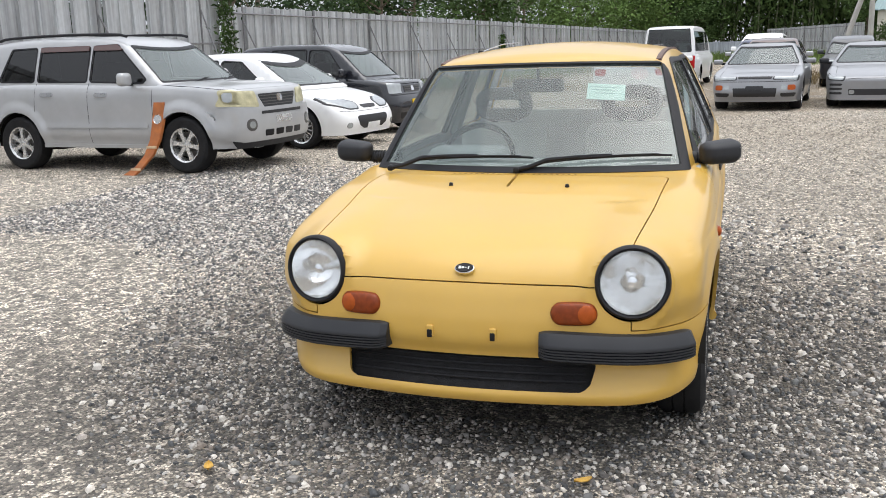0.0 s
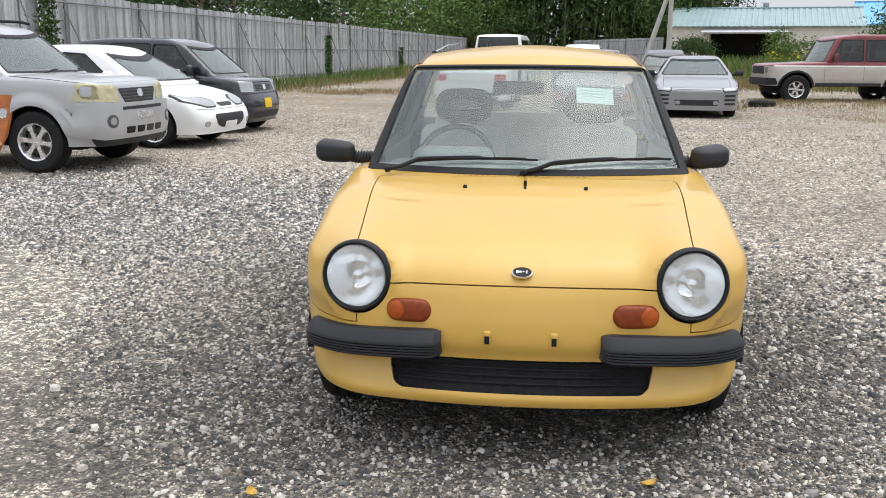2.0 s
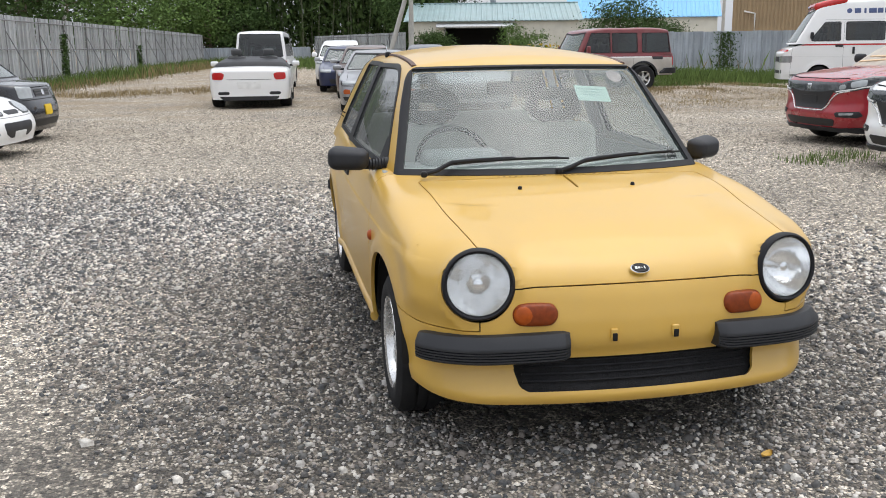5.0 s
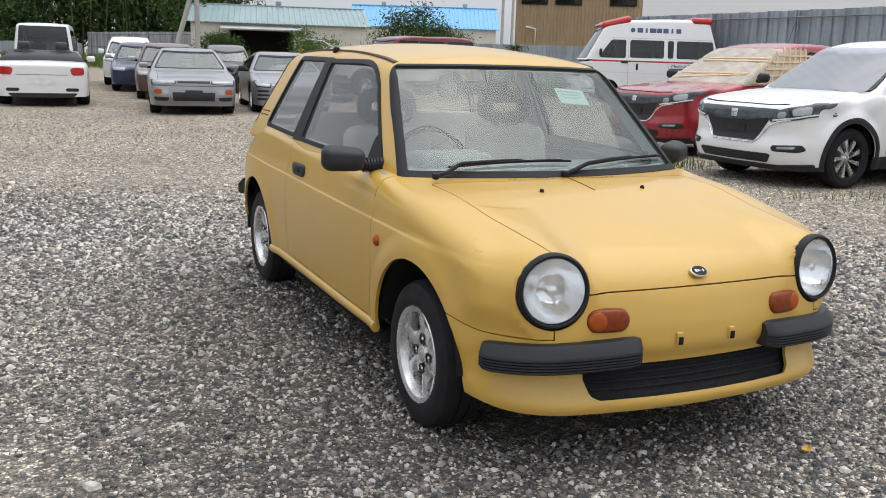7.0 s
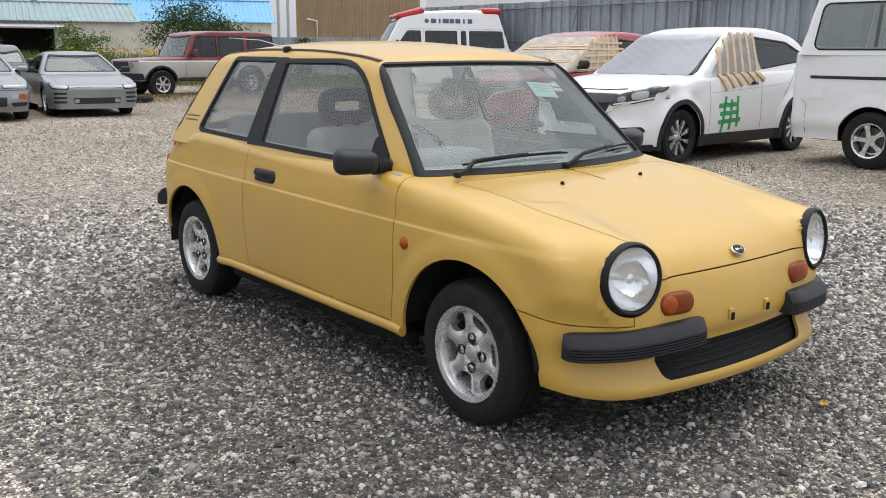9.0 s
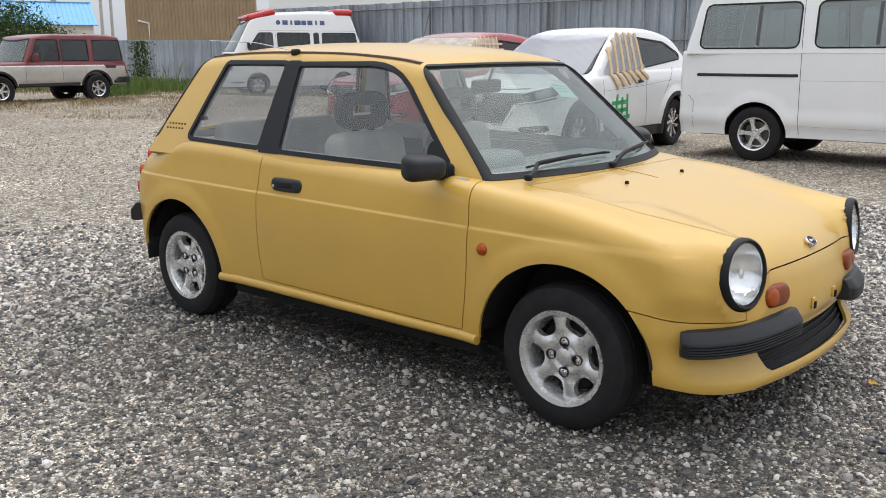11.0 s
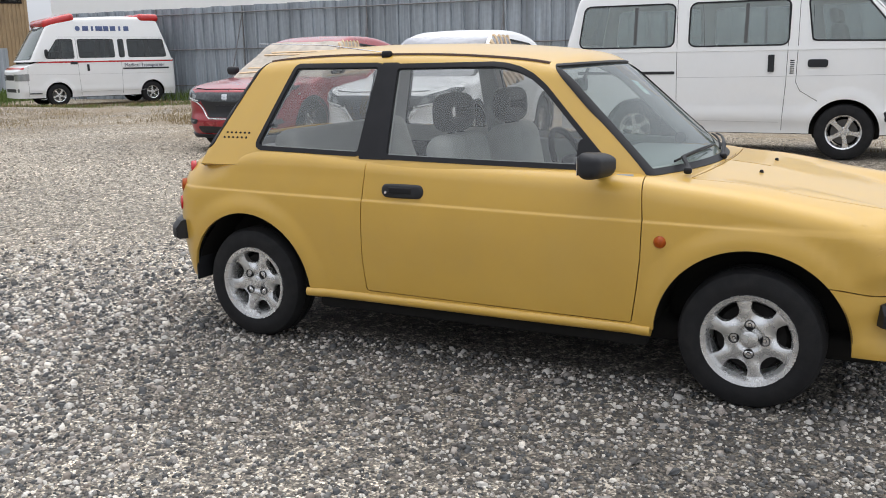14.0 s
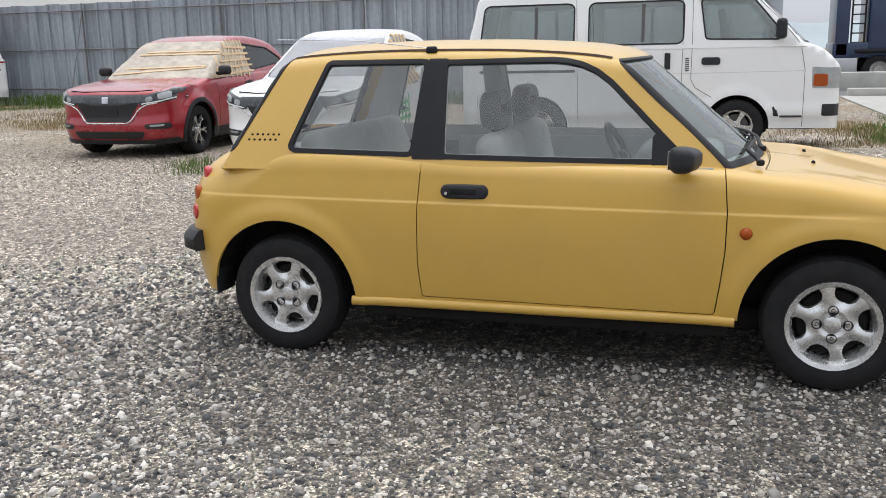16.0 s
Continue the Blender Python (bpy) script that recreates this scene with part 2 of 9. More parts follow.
def prism(poly, depth, axis="y"):
    """A flat polygon given depth. Polygon coordinates are the two other axes in order."""
    P = np.array(poly, float)
    n = len(P)
    o = {"x": (1, 2, 0), "y": (0, 2, 1), "z": (0, 1, 2)}[axis]
    V = np.zeros((2 * n + 2, 3))
    for k, d in ((0, -depth / 2), (1, depth / 2)):
        V[k * n:(k + 1) * n, o[0]], V[k * n:(k + 1) * n, o[1]], V[k * n:(k + 1) * n, o[2]] = P[:, 0], P[:, 1], d
        V[2 * n + k, o[0]], V[2 * n + k, o[1]], V[2 * n + k, o[2]] = P[:, 0].mean(), P[:, 1].mean(), d
    i = np.arange(n)
    j = np.roll(i, -1)
    F = np.concatenate([np.stack([i, j, j + n], 1), np.stack([i, j + n, i + n], 1),
                        np.stack([j, i, np.full(n, 2 * n)], 1), np.stack([i + n, j + n, np.full(n, 2 * n + 1)], 1)])
    return V, F

# ---- materials ----
def material(name, color, rough=0.5, metal=0.0, coat=0.0, vary=0.1, scale=8.0, bump=0.0, bump_scale=60.0, dirt=None, dirt_amount=0.0, dirt_scale=2.0,
             spec=0.5, each=0.0, coat_rough=0.05):
    m = bpy.data.materials.new(name)
    m.use_nodes = True
    n, l = m.node_tree.nodes, m.node_tree.links
    b = n["Principled BSDF"]
    b.inputs["Metallic"].default_value = metal
    b.inputs["Coat Weight"].default_value = coat
    b.inputs["Coat Roughness"].default_value = coat_rough
    b.inputs["Specular IOR Level"].default_value = spec
    tc = n.new("ShaderNodeTexCoord")
    t = n.new("ShaderNodeTexNoise")
    t.inputs["Scale"].default_value, t.inputs["Detail"].default_value = scale, 5
    l.new(tc.outputs["Object"], t.inputs["Vector"])
    ramp = n.new("ShaderNodeMapRange")
    ramp.inputs["From Min"].default_value, ramp.inputs["From Max"].default_value = 0.3, 0.7
    ramp.inputs["To Min"].default_value, ramp.inputs["To Max"].default_value = 1 - vary, 1 + vary
    l.new(t.outputs["Fac"], ramp.inputs["Value"])
    mul = n.new("ShaderNodeVectorMath")
    mul.operation = "SCALE"
    mul.inputs[0].default_value = color
    l.new(ramp.outputs[0], mul.inputs["Scale"])
    out = mul.outputs["Vector"]
    if each:
        info = n.new("ShaderNodeObjectInfo")
        r2 = n.new("ShaderNodeMapRange")
        r2.inputs["To Min"].default_value, r2.inputs["To Max"].default_value = 1 - each, 1 + each
        l.new(info.outputs["Random"], r2.inputs["Value"])
        m2 = n.new("ShaderNodeVectorMath")
        m2.operation = "SCALE"
        l.new(out, m2.inputs[0])
        l.new(r2.outputs[0], m2.inputs["Scale"])
        out = m2.outputs["Vector"]
    if dirt:
        t2 = n.new("ShaderNodeTexNoise")
        t2.inputs["Scale"].default_value, t2.inputs["Detail"].default_value, t2.inputs["Roughness"].default_value = dirt_scale, 8, 0.65
        l.new(tc.outputs["Object"], t2.inputs["Vector"])
        r3 = n.new("ShaderNodeMapRange")
        r3.inputs["From Min"].default_value, r3.inputs["From Max"].default_value = 0.45, 0.7
        r3.inputs["To Max"].default_value = dirt_amount
        l.new(t2.outputs["Fac"], r3.inputs["Value"])
        mix = n.new("ShaderNodeMix")
        mix.data_type = "RGBA"
        l.new(r3.outputs[0], mix.inputs["Factor"])
        l.new(out, mix.inputs[6])
        mix.inputs[7].default_value = (*dirt, 1)
        out = mix.outputs[2]
    l.new(out, b.inputs["Base Color"])
    rr = n.new("ShaderNodeMapRange")
    rr.inputs["To Min"].default_value, rr.inputs["To Max"].default_value = max(0.02, rough * 0.85), min(1, rough * 1.15)
    l.new(t.outputs["Fac"], rr.inputs["Value"])
    l.new(rr.outputs[0], b.inputs["Roughness"])
    if bump:
        t3 = n.new("ShaderNodeTexNoise")
        t3.inputs["Scale"].default_value, t3.inputs["Detail"].default_value = bump_scale, 4
        l.new(tc.outputs["Object"], t3.inputs["Vector"])
        bp = n.new("ShaderNodeBump")
        bp.inputs["Strength"].default_value, bp.inputs["Distance"].default_value = bump, 0.01
        l.new(t3.outputs["Fac"], bp.inputs["Height"])
        l.new(bp.outputs[0], b.inputs["Normal"])
    return m


def glass_material(name, tint, gloss=0.06, rough=0.02, power=1.0, haze=0.0, haze_tint=(0.55, 0.58, 0.56)):
    """A pane: clear tint with a mirror reflection that grows at grazing angles."""
    m = bpy.data.materials.new(name)
    m.use_nodes = True
    n, l = m.node_tree.nodes, m.node_tree.links
    n.remove(n["Principled BSDF"])
    tr = n.new("ShaderNodeBsdfTransparent")
    tr.inputs["Color"].default_value = (*tint, 1)
    gl = n.new("ShaderNodeBsdfGlossy")
    gl.inputs["Roughness"].default_value = rough
    lw = n.new("ShaderNodeLayerWeight")
    lw.inputs["Blend"].default_value = 0.5
    pw = n.new("ShaderNodeMath")
    pw.operation = "POWER"
    pw.inputs[1].default_value = 5.0
    l.new(lw.outputs["Facing"], pw.inputs[0])
    mx = n.new("ShaderNodeMixShader")
    ad = n.new("ShaderNodeMath")
    ad.operation = "MULTIPLY_ADD"
    ad.inputs[1].default_value, ad.inputs[2].default_value = 0.96 * power, gloss + 0.04 * power
    ad.use_clamp = True
    l.new(pw.outputs[0], ad.inputs[0])
    l.new(ad.outputs[0], mx.inputs[0])
    l.new(tr.outputs[0], mx.inputs[1])
    l.new(gl.outputs[0], mx.inputs[2])
    out = mx.outputs[0]
    # diffuse haze: film and dust, and sky reflection painted in as colour
    if haze:
        df = n.new("ShaderNodeBsdfDiffuse")
        df.inputs["Color"].default_value = (*haze_tint, 1)
        tc = n.new("ShaderNodeTexCoord")
        nz = n.new("ShaderNodeTexNoise")
        nz.inputs["Scale"].default_value, nz.inputs["Detail"].default_value = 3.0, 6
        l.new(tc.outputs["Object"], nz.inputs["Vector"])
        mr = n.new("ShaderNodeMapRange")
        mr.inputs["To Min"].default_value, mr.inputs["To Max"].default_value = haze * 0.93, haze * 1.07
        l.new(nz.outputs["Fac"], mr.inputs["Value"])
        m2 = n.new("ShaderNodeMixShader")
        l.new(mr.outputs[0], m2.inputs[0])
        l.new(out, m2.inputs[1])
        l.new(df.outputs[0], m2.inputs[2])
        out = m2.outputs[0]
    l.new(out, n["Material Output"].inputs["Surface"])
    return m


YELLOW = material("yellow_paint", (0.59, 0.36, 0.066), 0.34, 0.0, 0.4, 0.035, 3.0, dirt=(0.45, 0.33, 0.12), dirt_amount=0.12, dirt_scale=5)
BLACK_PLASTIC = material("black_plastic", (0.024, 0.025, 0.028), 0.5, vary=0.2, spec=0.3, bump=0.05, bump_scale=300)
TRIM_BLACK = material("black_trim", (0.015, 0.015, 0.017), 0.5, vary=0.2, spec=0.22)
BUMPER_GREY = material("bumper_plastic", (0.023, 0.024, 0.027), 0.45, vary=0.12, spec=0.35, bump=0.06, bump_scale=400)
RUBBER = material("tyre_rubber", (0.014, 0.014, 0.015), 0.75, vary=0.25, spec=0.25, scale=20, bump=0.1, bump_scale=150, dirt=(0.05, 0.047, 0.042), dirt_amount=0.2, dirt_scale=12)
DARK = material("dark_cavity", (0.020, 0.019, 0.018), 0.85, spec=0.1)
ALLOY = material("silver_alloy", (0.74, 0.74, 0.73), 0.27, 0.75, 0.2, 0.08, 12, dirt=(0.26, 0.24, 0.22), dirt_amount=0.35, dirt_scale=14)
CHROME = material("chrome", (0.72, 0.72, 0.73), 0.12, 1.0)
REFLECTOR = material("lamp_reflector", (0.88, 0.88, 0.87), 0.14, 0.95, vary=0.06, scale=25, bump=0.45, bump_scale=13)
AMBER = material("amber_lens", (0.36, 0.068, 0.006), 0.3, vary=0.15, scale=60, spec=0.3)
AMBER_DARK = material("dark_amber_lens", (0.20, 0.036, 0.006), 0.3, vary=0.2, scale=60, spec=0.3)
RED_LENS = material("red_lens", (0.5, 0.018, 0.018), 0.18, coat=0.5)
CLEAR = glass_material("clear_lens", (0.95, 0.96, 0.97), 0.05, 0.03)
PANE = glass_material("car_glass", (0.99, 1.0, 0.995), 0.06, 0.01, 1.2, 0.28, (0.17, 0.178, 0.174))
SCREEN = glass_material("windscreen_glass", (0.84, 0.93, 0.90), 0.06, 0.01, 1.2, 0.28, (0.12, 0.15, 0.142))
TINT = glass_material("tinted_glass", (0.22, 0.25, 0.24), 0.03, 0.02)
PRIVACY = glass_material("privacy_glass", (0.05, 0.055, 0.055), 0.03, 0.02)
SEAT_CLOTH = material("grey_seat_cloth", (0.50, 0.51, 0.47), 0.9, vary=0.12, bump=0.2, bump_scale=200)
HEADLINING = material("pale_headlining", (0.48, 0.48, 0.46), 0.9)
TRIM_GREY = material("grey_interior_trim", (0.29, 0.305, 0.31), 0.7, vary=0.1)
HEADREST = material("dark_headrest_plastic", (0.035, 0.037, 0.04), 0.6)
NET = material("black_net", (0.013, 0.013, 0.014), 0.6, vary=0.4, scale=40, spec=0.25, bump=0.6, bump_scale=220)
PAPER = material("pale_green_paper", (0.62, 0.82, 0.76), 0.8, vary=0.03)
PAINTED_GREY = material("grey_print", (0.42, 0.58, 0.54), 0.8)
SILVER = material("silver_paint", (0.43, 0.435, 0.44), 0.3, 0.25, 0.6, 0.04, 4, dirt=(0.3, 0.29, 0.27), dirt_amount=0.2, dirt_scale=3)
GUN_SILVER = material("grey_silver_paint", (0.27, 0.275, 0.285), 0.3, 0.35, 0.6, 0.04, 4, dirt=(0.2, 0.19, 0.18), dirt_amount=0.2, dirt_scale=3)
WHITE_PAINT = material("white_paint", (0.85, 0.85, 0.84), 0.3, 0, 0.6, 0.03, 3, dirt=(0.55, 0.53, 0.48), dirt_amount=0.15, dirt_scale=3)
BLACK_PAINT = material("black_paint", (0.012, 0.013, 0.018), 0.22, 0.0, 0.8, 0.15, 4)
RED_PAINT = material("red_paint", (0.33, 0.012, 0.022), 0.28, 0.15, 0.8, 0.08, 4, dirt=(0.3, 0.1, 0.09), dirt_amount=0.25, dirt_scale=3)
MAROON = material("maroon_paint", (0.16, 0.016, 0.02), 0.35, 0.1, 0.5, 0.1, 4, dirt=(0.25, 0.12, 0.1), dirt_amount=0.3, dirt_scale=3)
BEIGE_SILVER = material("beige_silver_paint", (0.50, 0.46, 0.41), 0.4, 0.3, 0.4, 0.06, 4, dirt=(0.3, 0.26, 0.2), dirt_amount=0.3, dirt_scale=3)
BLUE_PAINT = material("blue_paint", (0.008, 0.016, 0.065), 0.3, 0.1, 0.7)
BROWN_PAINT = material("brown_paint", (0.10, 0.06, 0.05), 0.3, 0.2, 0.7)
CHARCOAL = material("charcoal_paint", (0.045, 0.047, 0.052), 0.3, 0.2, 0.7)
TRUCK_BLUE = material("dark_blue_truck_paint", (0.012, 0.028, 0.075), 0.4, 0, 0.4)
PLATE_YELLOW = material("yellow_plate", (0.75, 0.5, 0.01), 0.5)
PLATE_WHITE = material("white_plate", (0.78, 0.78, 0.76), 0.5)
LENS_FLUTED = glass_material("fluted_lens", (0.96, 0.97, 0.98), 0.03, 0.03, 0.6, 0.03, (0.75, 0.77, 0.78))
nt = LENS_FLUTED.node_tree
wv = nt.nodes.new("ShaderNodeTexWave")
wv.inputs["Scale"].default_value, wv.inputs["Distortion"].default_value = 22, 0.0
tcl = nt.nodes.new("ShaderNodeTexCoord")
nt.links.new(tcl.outputs["Object"], wv.inputs["Vector"])
bmp = nt.nodes.new("ShaderNodeBump")
bmp.inputs["Strength"].default_value, bmp.inputs["Distance"].default_value = 0.15, 0.003
nt.links.new(wv.outputs["Fac"], bmp.inputs["Height"])
nt.links.new(bmp.outputs[0], [q for q in nt.nodes if q.type == "BSDF_GLOSSY"][0].inputs["Normal"])
ROOF_STRIP = material("faded_brown_strip", (0.10, 0.055, 0.04), 0.6, vary=0.3, scale=20)
PINK_STICKER = material("faded_sticker", (0.55, 0.42, 0.42), 0.7, vary=0.4, scale=60)

# ---- ground ----
def gz(x, y):
    """Height of the yard: flat, with a low rise towards the grass."""
    x, y = np.asarray(x, float), np.asarray(y, float)
    return 0.14 * sstep(18.5, 21.0, y) * sstep(4.2, 6.4, x) * (1 - sstep(13, 16, x)) + 0.05 * sstep(6.9, 7.4, x) * (1 - sstep(3.4, 4.4, y)) * (1 - sstep(10.5, 12, x))


def car_shade_nodes(n, l, vector):
    """Node form of the painted car shade over the compacted spot: 1 in its middle, 0 on loose gravel."""
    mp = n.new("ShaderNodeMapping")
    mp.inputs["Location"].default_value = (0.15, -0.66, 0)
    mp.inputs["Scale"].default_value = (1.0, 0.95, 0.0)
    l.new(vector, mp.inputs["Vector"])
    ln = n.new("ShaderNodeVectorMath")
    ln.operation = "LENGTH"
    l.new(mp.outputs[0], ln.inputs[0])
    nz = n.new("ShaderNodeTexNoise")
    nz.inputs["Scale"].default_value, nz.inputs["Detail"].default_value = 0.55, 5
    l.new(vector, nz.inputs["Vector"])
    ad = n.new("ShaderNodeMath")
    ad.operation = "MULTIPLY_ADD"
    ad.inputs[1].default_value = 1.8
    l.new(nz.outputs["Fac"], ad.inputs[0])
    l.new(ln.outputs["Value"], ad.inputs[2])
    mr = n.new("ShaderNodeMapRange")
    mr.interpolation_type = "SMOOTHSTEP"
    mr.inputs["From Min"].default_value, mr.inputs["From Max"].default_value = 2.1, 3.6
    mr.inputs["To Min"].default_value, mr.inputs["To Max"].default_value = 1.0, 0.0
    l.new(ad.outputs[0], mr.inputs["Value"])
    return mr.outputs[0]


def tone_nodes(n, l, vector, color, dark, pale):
    """Scales a colour from pale on loose gravel to dark where the car's shade is painted on the compacted spot."""
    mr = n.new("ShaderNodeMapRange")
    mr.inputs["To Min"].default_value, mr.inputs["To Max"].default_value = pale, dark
    l.new(car_shade_nodes(n, l, vector), mr.inputs["Value"])
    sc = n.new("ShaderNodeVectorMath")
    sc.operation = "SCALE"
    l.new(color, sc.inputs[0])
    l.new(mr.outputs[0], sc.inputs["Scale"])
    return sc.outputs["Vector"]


def ground_material():
    m = bpy.data.materials.new("gravel")
    m.use_nodes = True
    n, l = m.node_tree.nodes, m.node_tree.links
    b = n["Principled BSDF"]
    b.inputs["Roughness"].default_value = 0.85
    tc = n.new("ShaderNodeTexCoord")
    v = n.new("ShaderNodeTexVoronoi")
    v.inputs["Scale"].default_value = 84
    l.new(tc.outputs["Object"], v.inputs["Vector"])
    sep = n.new("ShaderNodeSeparateColor")
    l.new(v.outputs["Color"], sep.inputs[0])
    cr = n.new("ShaderNodeValToRGB")
    e = cr.color_ramp.elements
    e[0].position, e[0].color = 0.0, (0.055, 0.050, 0.045, 1)
    e[1].position, e[1].color = 1.0, (0.74, 0.66, 0.55, 1)
    for p, c in ((0.35, (0.13, 0.115, 0.097, 1)), (0.7, (0.32, 0.28, 0.225, 1))):
        q = e.new(p)
        q.color = c
    v2 = n.new("ShaderNodeTexVoronoi")
    v2.inputs["Scale"].default_value = 31
    l.new(tc.outputs["Object"], v2.inputs["Vector"])
    sep2 = n.new("ShaderNodeSeparateColor")
    l.new(v2.outputs["Color"], sep2.inputs[0])
    av = n.new("ShaderNodeMath")
    av.operation = "ADD"
    l.new(sep.outputs[0], av.inputs[0])
    l.new(sep2.outputs[0], av.inputs[1])
    ms = n.new("ShaderNodeMapRange")
    ms.inputs["From Min"].default_value, ms.inputs["From Max"].default_value = 0.30, 1.75
    l.new(av.outputs[0], ms.inputs["Value"])
    l.new(ms.outputs[0], cr.inputs[0])
    big = n.new("ShaderNodeTexNoise")
    big.inputs["Scale"].default_value, big.inputs["Detail"].default_value = 0.35, 6
    l.new(tc.outputs["Object"], big.inputs["Vector"])
    mr = n.new("ShaderNodeMapRange")
    mr.inputs["From Min"].default_value, mr.inputs["From Max"].default_value = 0.35, 0.65
    mr.inputs["To Min"].default_value, mr.inputs["To Max"].default_value = 0.75, 1.25
    l.new(big.outputs["Fac"], mr.inputs["Value"])
    clump = n.new("ShaderNodeTexNoise")
    clump.inputs["Scale"].default_value, clump.inputs["Detail"].default_value, clump.inputs["Roughness"].default_value = 7.0, 9, 0.75
    l.new(tc.outputs["Object"], clump.inputs["Vector"])
    m4 = n.new("ShaderNodeMapRange")
    m4.inputs["From Min"].default_value, m4.inputs["From Max"].default_value = 0.3, 0.7
    m4.inputs["To Min"].default_value, m4.inputs["To Max"].default_value = 0.62, 1.38
    l.new(clump.outputs["Fac"], m4.inputs["Value"])
    m5 = n.new("ShaderNodeMath")
    m5.operation = "MULTIPLY"
    l.new(mr.outputs[0], m5.inputs[0])
    l.new(m4.outputs[0], m5.inputs[1])
    sc = n.new("ShaderNodeVectorMath")
    sc.operation = "SCALE"
    l.new(cr.outputs[0], sc.inputs[0])
    l.new(m5.outputs[0], sc.inputs["Scale"])
    # shade between the stones put into the colour, darker towards cell edges
    crevice_shade = n.new("ShaderNodeMapRange")
    crevice_shade.inputs["From Min"].default_value, crevice_shade.inputs["From Max"].default_value = 0.46, 0.80
    l.new(v.outputs["Distance"], crevice_shade.inputs["Value"])
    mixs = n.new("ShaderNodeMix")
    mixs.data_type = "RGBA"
    l.new(crevice_shade.outputs[0], mixs.inputs["Factor"])
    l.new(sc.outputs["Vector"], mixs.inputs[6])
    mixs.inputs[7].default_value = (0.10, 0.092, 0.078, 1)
    sxyz = n.new("ShaderNodeSeparateXYZ")
    l.new(tc.outputs["Object"], sxyz.inputs[0])
    edge = []
    for axis, lo, hi in (("Y", 8.0, 20.0), ("X", 4.5, 10.0)):
        q = n.new("ShaderNodeMapRange")
        q.inputs["From Min"].default_value, q.inputs["From Max"].default_value = lo, hi
        l.new(sxyz.outputs[axis], q.inputs["Value"])
        edge.append(q.outputs[0])
    mx = n.new("ShaderNodeMath")
    mx.operation = "MAXIMUM"
    l.new(edge[0], mx.inputs[0])
    l.new(edge[1], mx.inputs[1])
    patch = n.new("ShaderNodeTexNoise")
    patch.inputs["Scale"].default_value, patch.inputs["Detail"].default_value, patch.inputs["Roughness"].default_value = 0.5, 9, 0.7
    l.new(tc.outputs["Object"], patch.inputs["Vector"])
    pr_ = n.new("ShaderNodeMapRange")
    pr_.inputs["From Min"].default_value, pr_.inputs["From Max"].default_value = 0.40, 0.62
    pr_.inputs["To Min"].default_value, pr_.inputs["To Max"].default_value = 0.10, 0.85
    l.new(patch.outputs["Fac"], pr_.inputs["Value"])
    am = n.new("ShaderNodeMath")
    am.operation = "MULTIPLY"
    l.new(mx.outputs[0], am.inputs[0])
    l.new(pr_.outputs[0], am.inputs[1])
    earth = n.new("ShaderNodeVectorMath")
    earth.operation = "SCALE"
    earth.inputs[0].default_value = (0.32, 0.245, 0.155)
    l.new(m4.outputs[0], earth.inputs["Scale"])
    mixe = n.new("ShaderNodeMix")
    mixe.data_type = "RGBA"
    l.new(am.outputs[0], mixe.inputs["Factor"])
    # gravel darkens round the car: its soft shade put into the colour
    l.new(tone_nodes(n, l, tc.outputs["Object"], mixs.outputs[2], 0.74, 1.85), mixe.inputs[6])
    l.new(earth.outputs["Vector"], mixe.inputs[7])
    l.new(mixe.outputs[2], b.inputs["Base Color"])
    bp = n.new("ShaderNodeBump")
    bp.inputs["Strength"].default_value, bp.inputs["Distance"].default_value = 0.9, 0.02
    bp.invert = True
    l.new(v.outputs["Distance"], bp.inputs["Height"])
    l.new(bp.outputs[0], b.inputs["Normal"])
    return m


GRAVEL = ground_material()
xs = np.concatenate([[-3000, -800, -300, -120, -60], np.arange(-30, 40.1, 0.75), [60, 120, 300, 800, 3000]])
ys = np.concatenate([[-3000, -800, -200, -60, -20], np.arange(-8, 60.1, 0.75), [80, 110, 160, 300, 800, 3000]])
X, Y = np.meshgrid(xs, ys, indexing="ij")
i = np.arange(X.size).reshape(X.shape)
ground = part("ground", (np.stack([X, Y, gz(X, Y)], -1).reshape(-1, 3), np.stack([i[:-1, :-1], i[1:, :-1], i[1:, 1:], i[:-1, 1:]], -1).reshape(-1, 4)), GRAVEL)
tagged(ground, "pale grey river-gravel yard, compacted and with painted shade round the car", "ground", kind="structure")

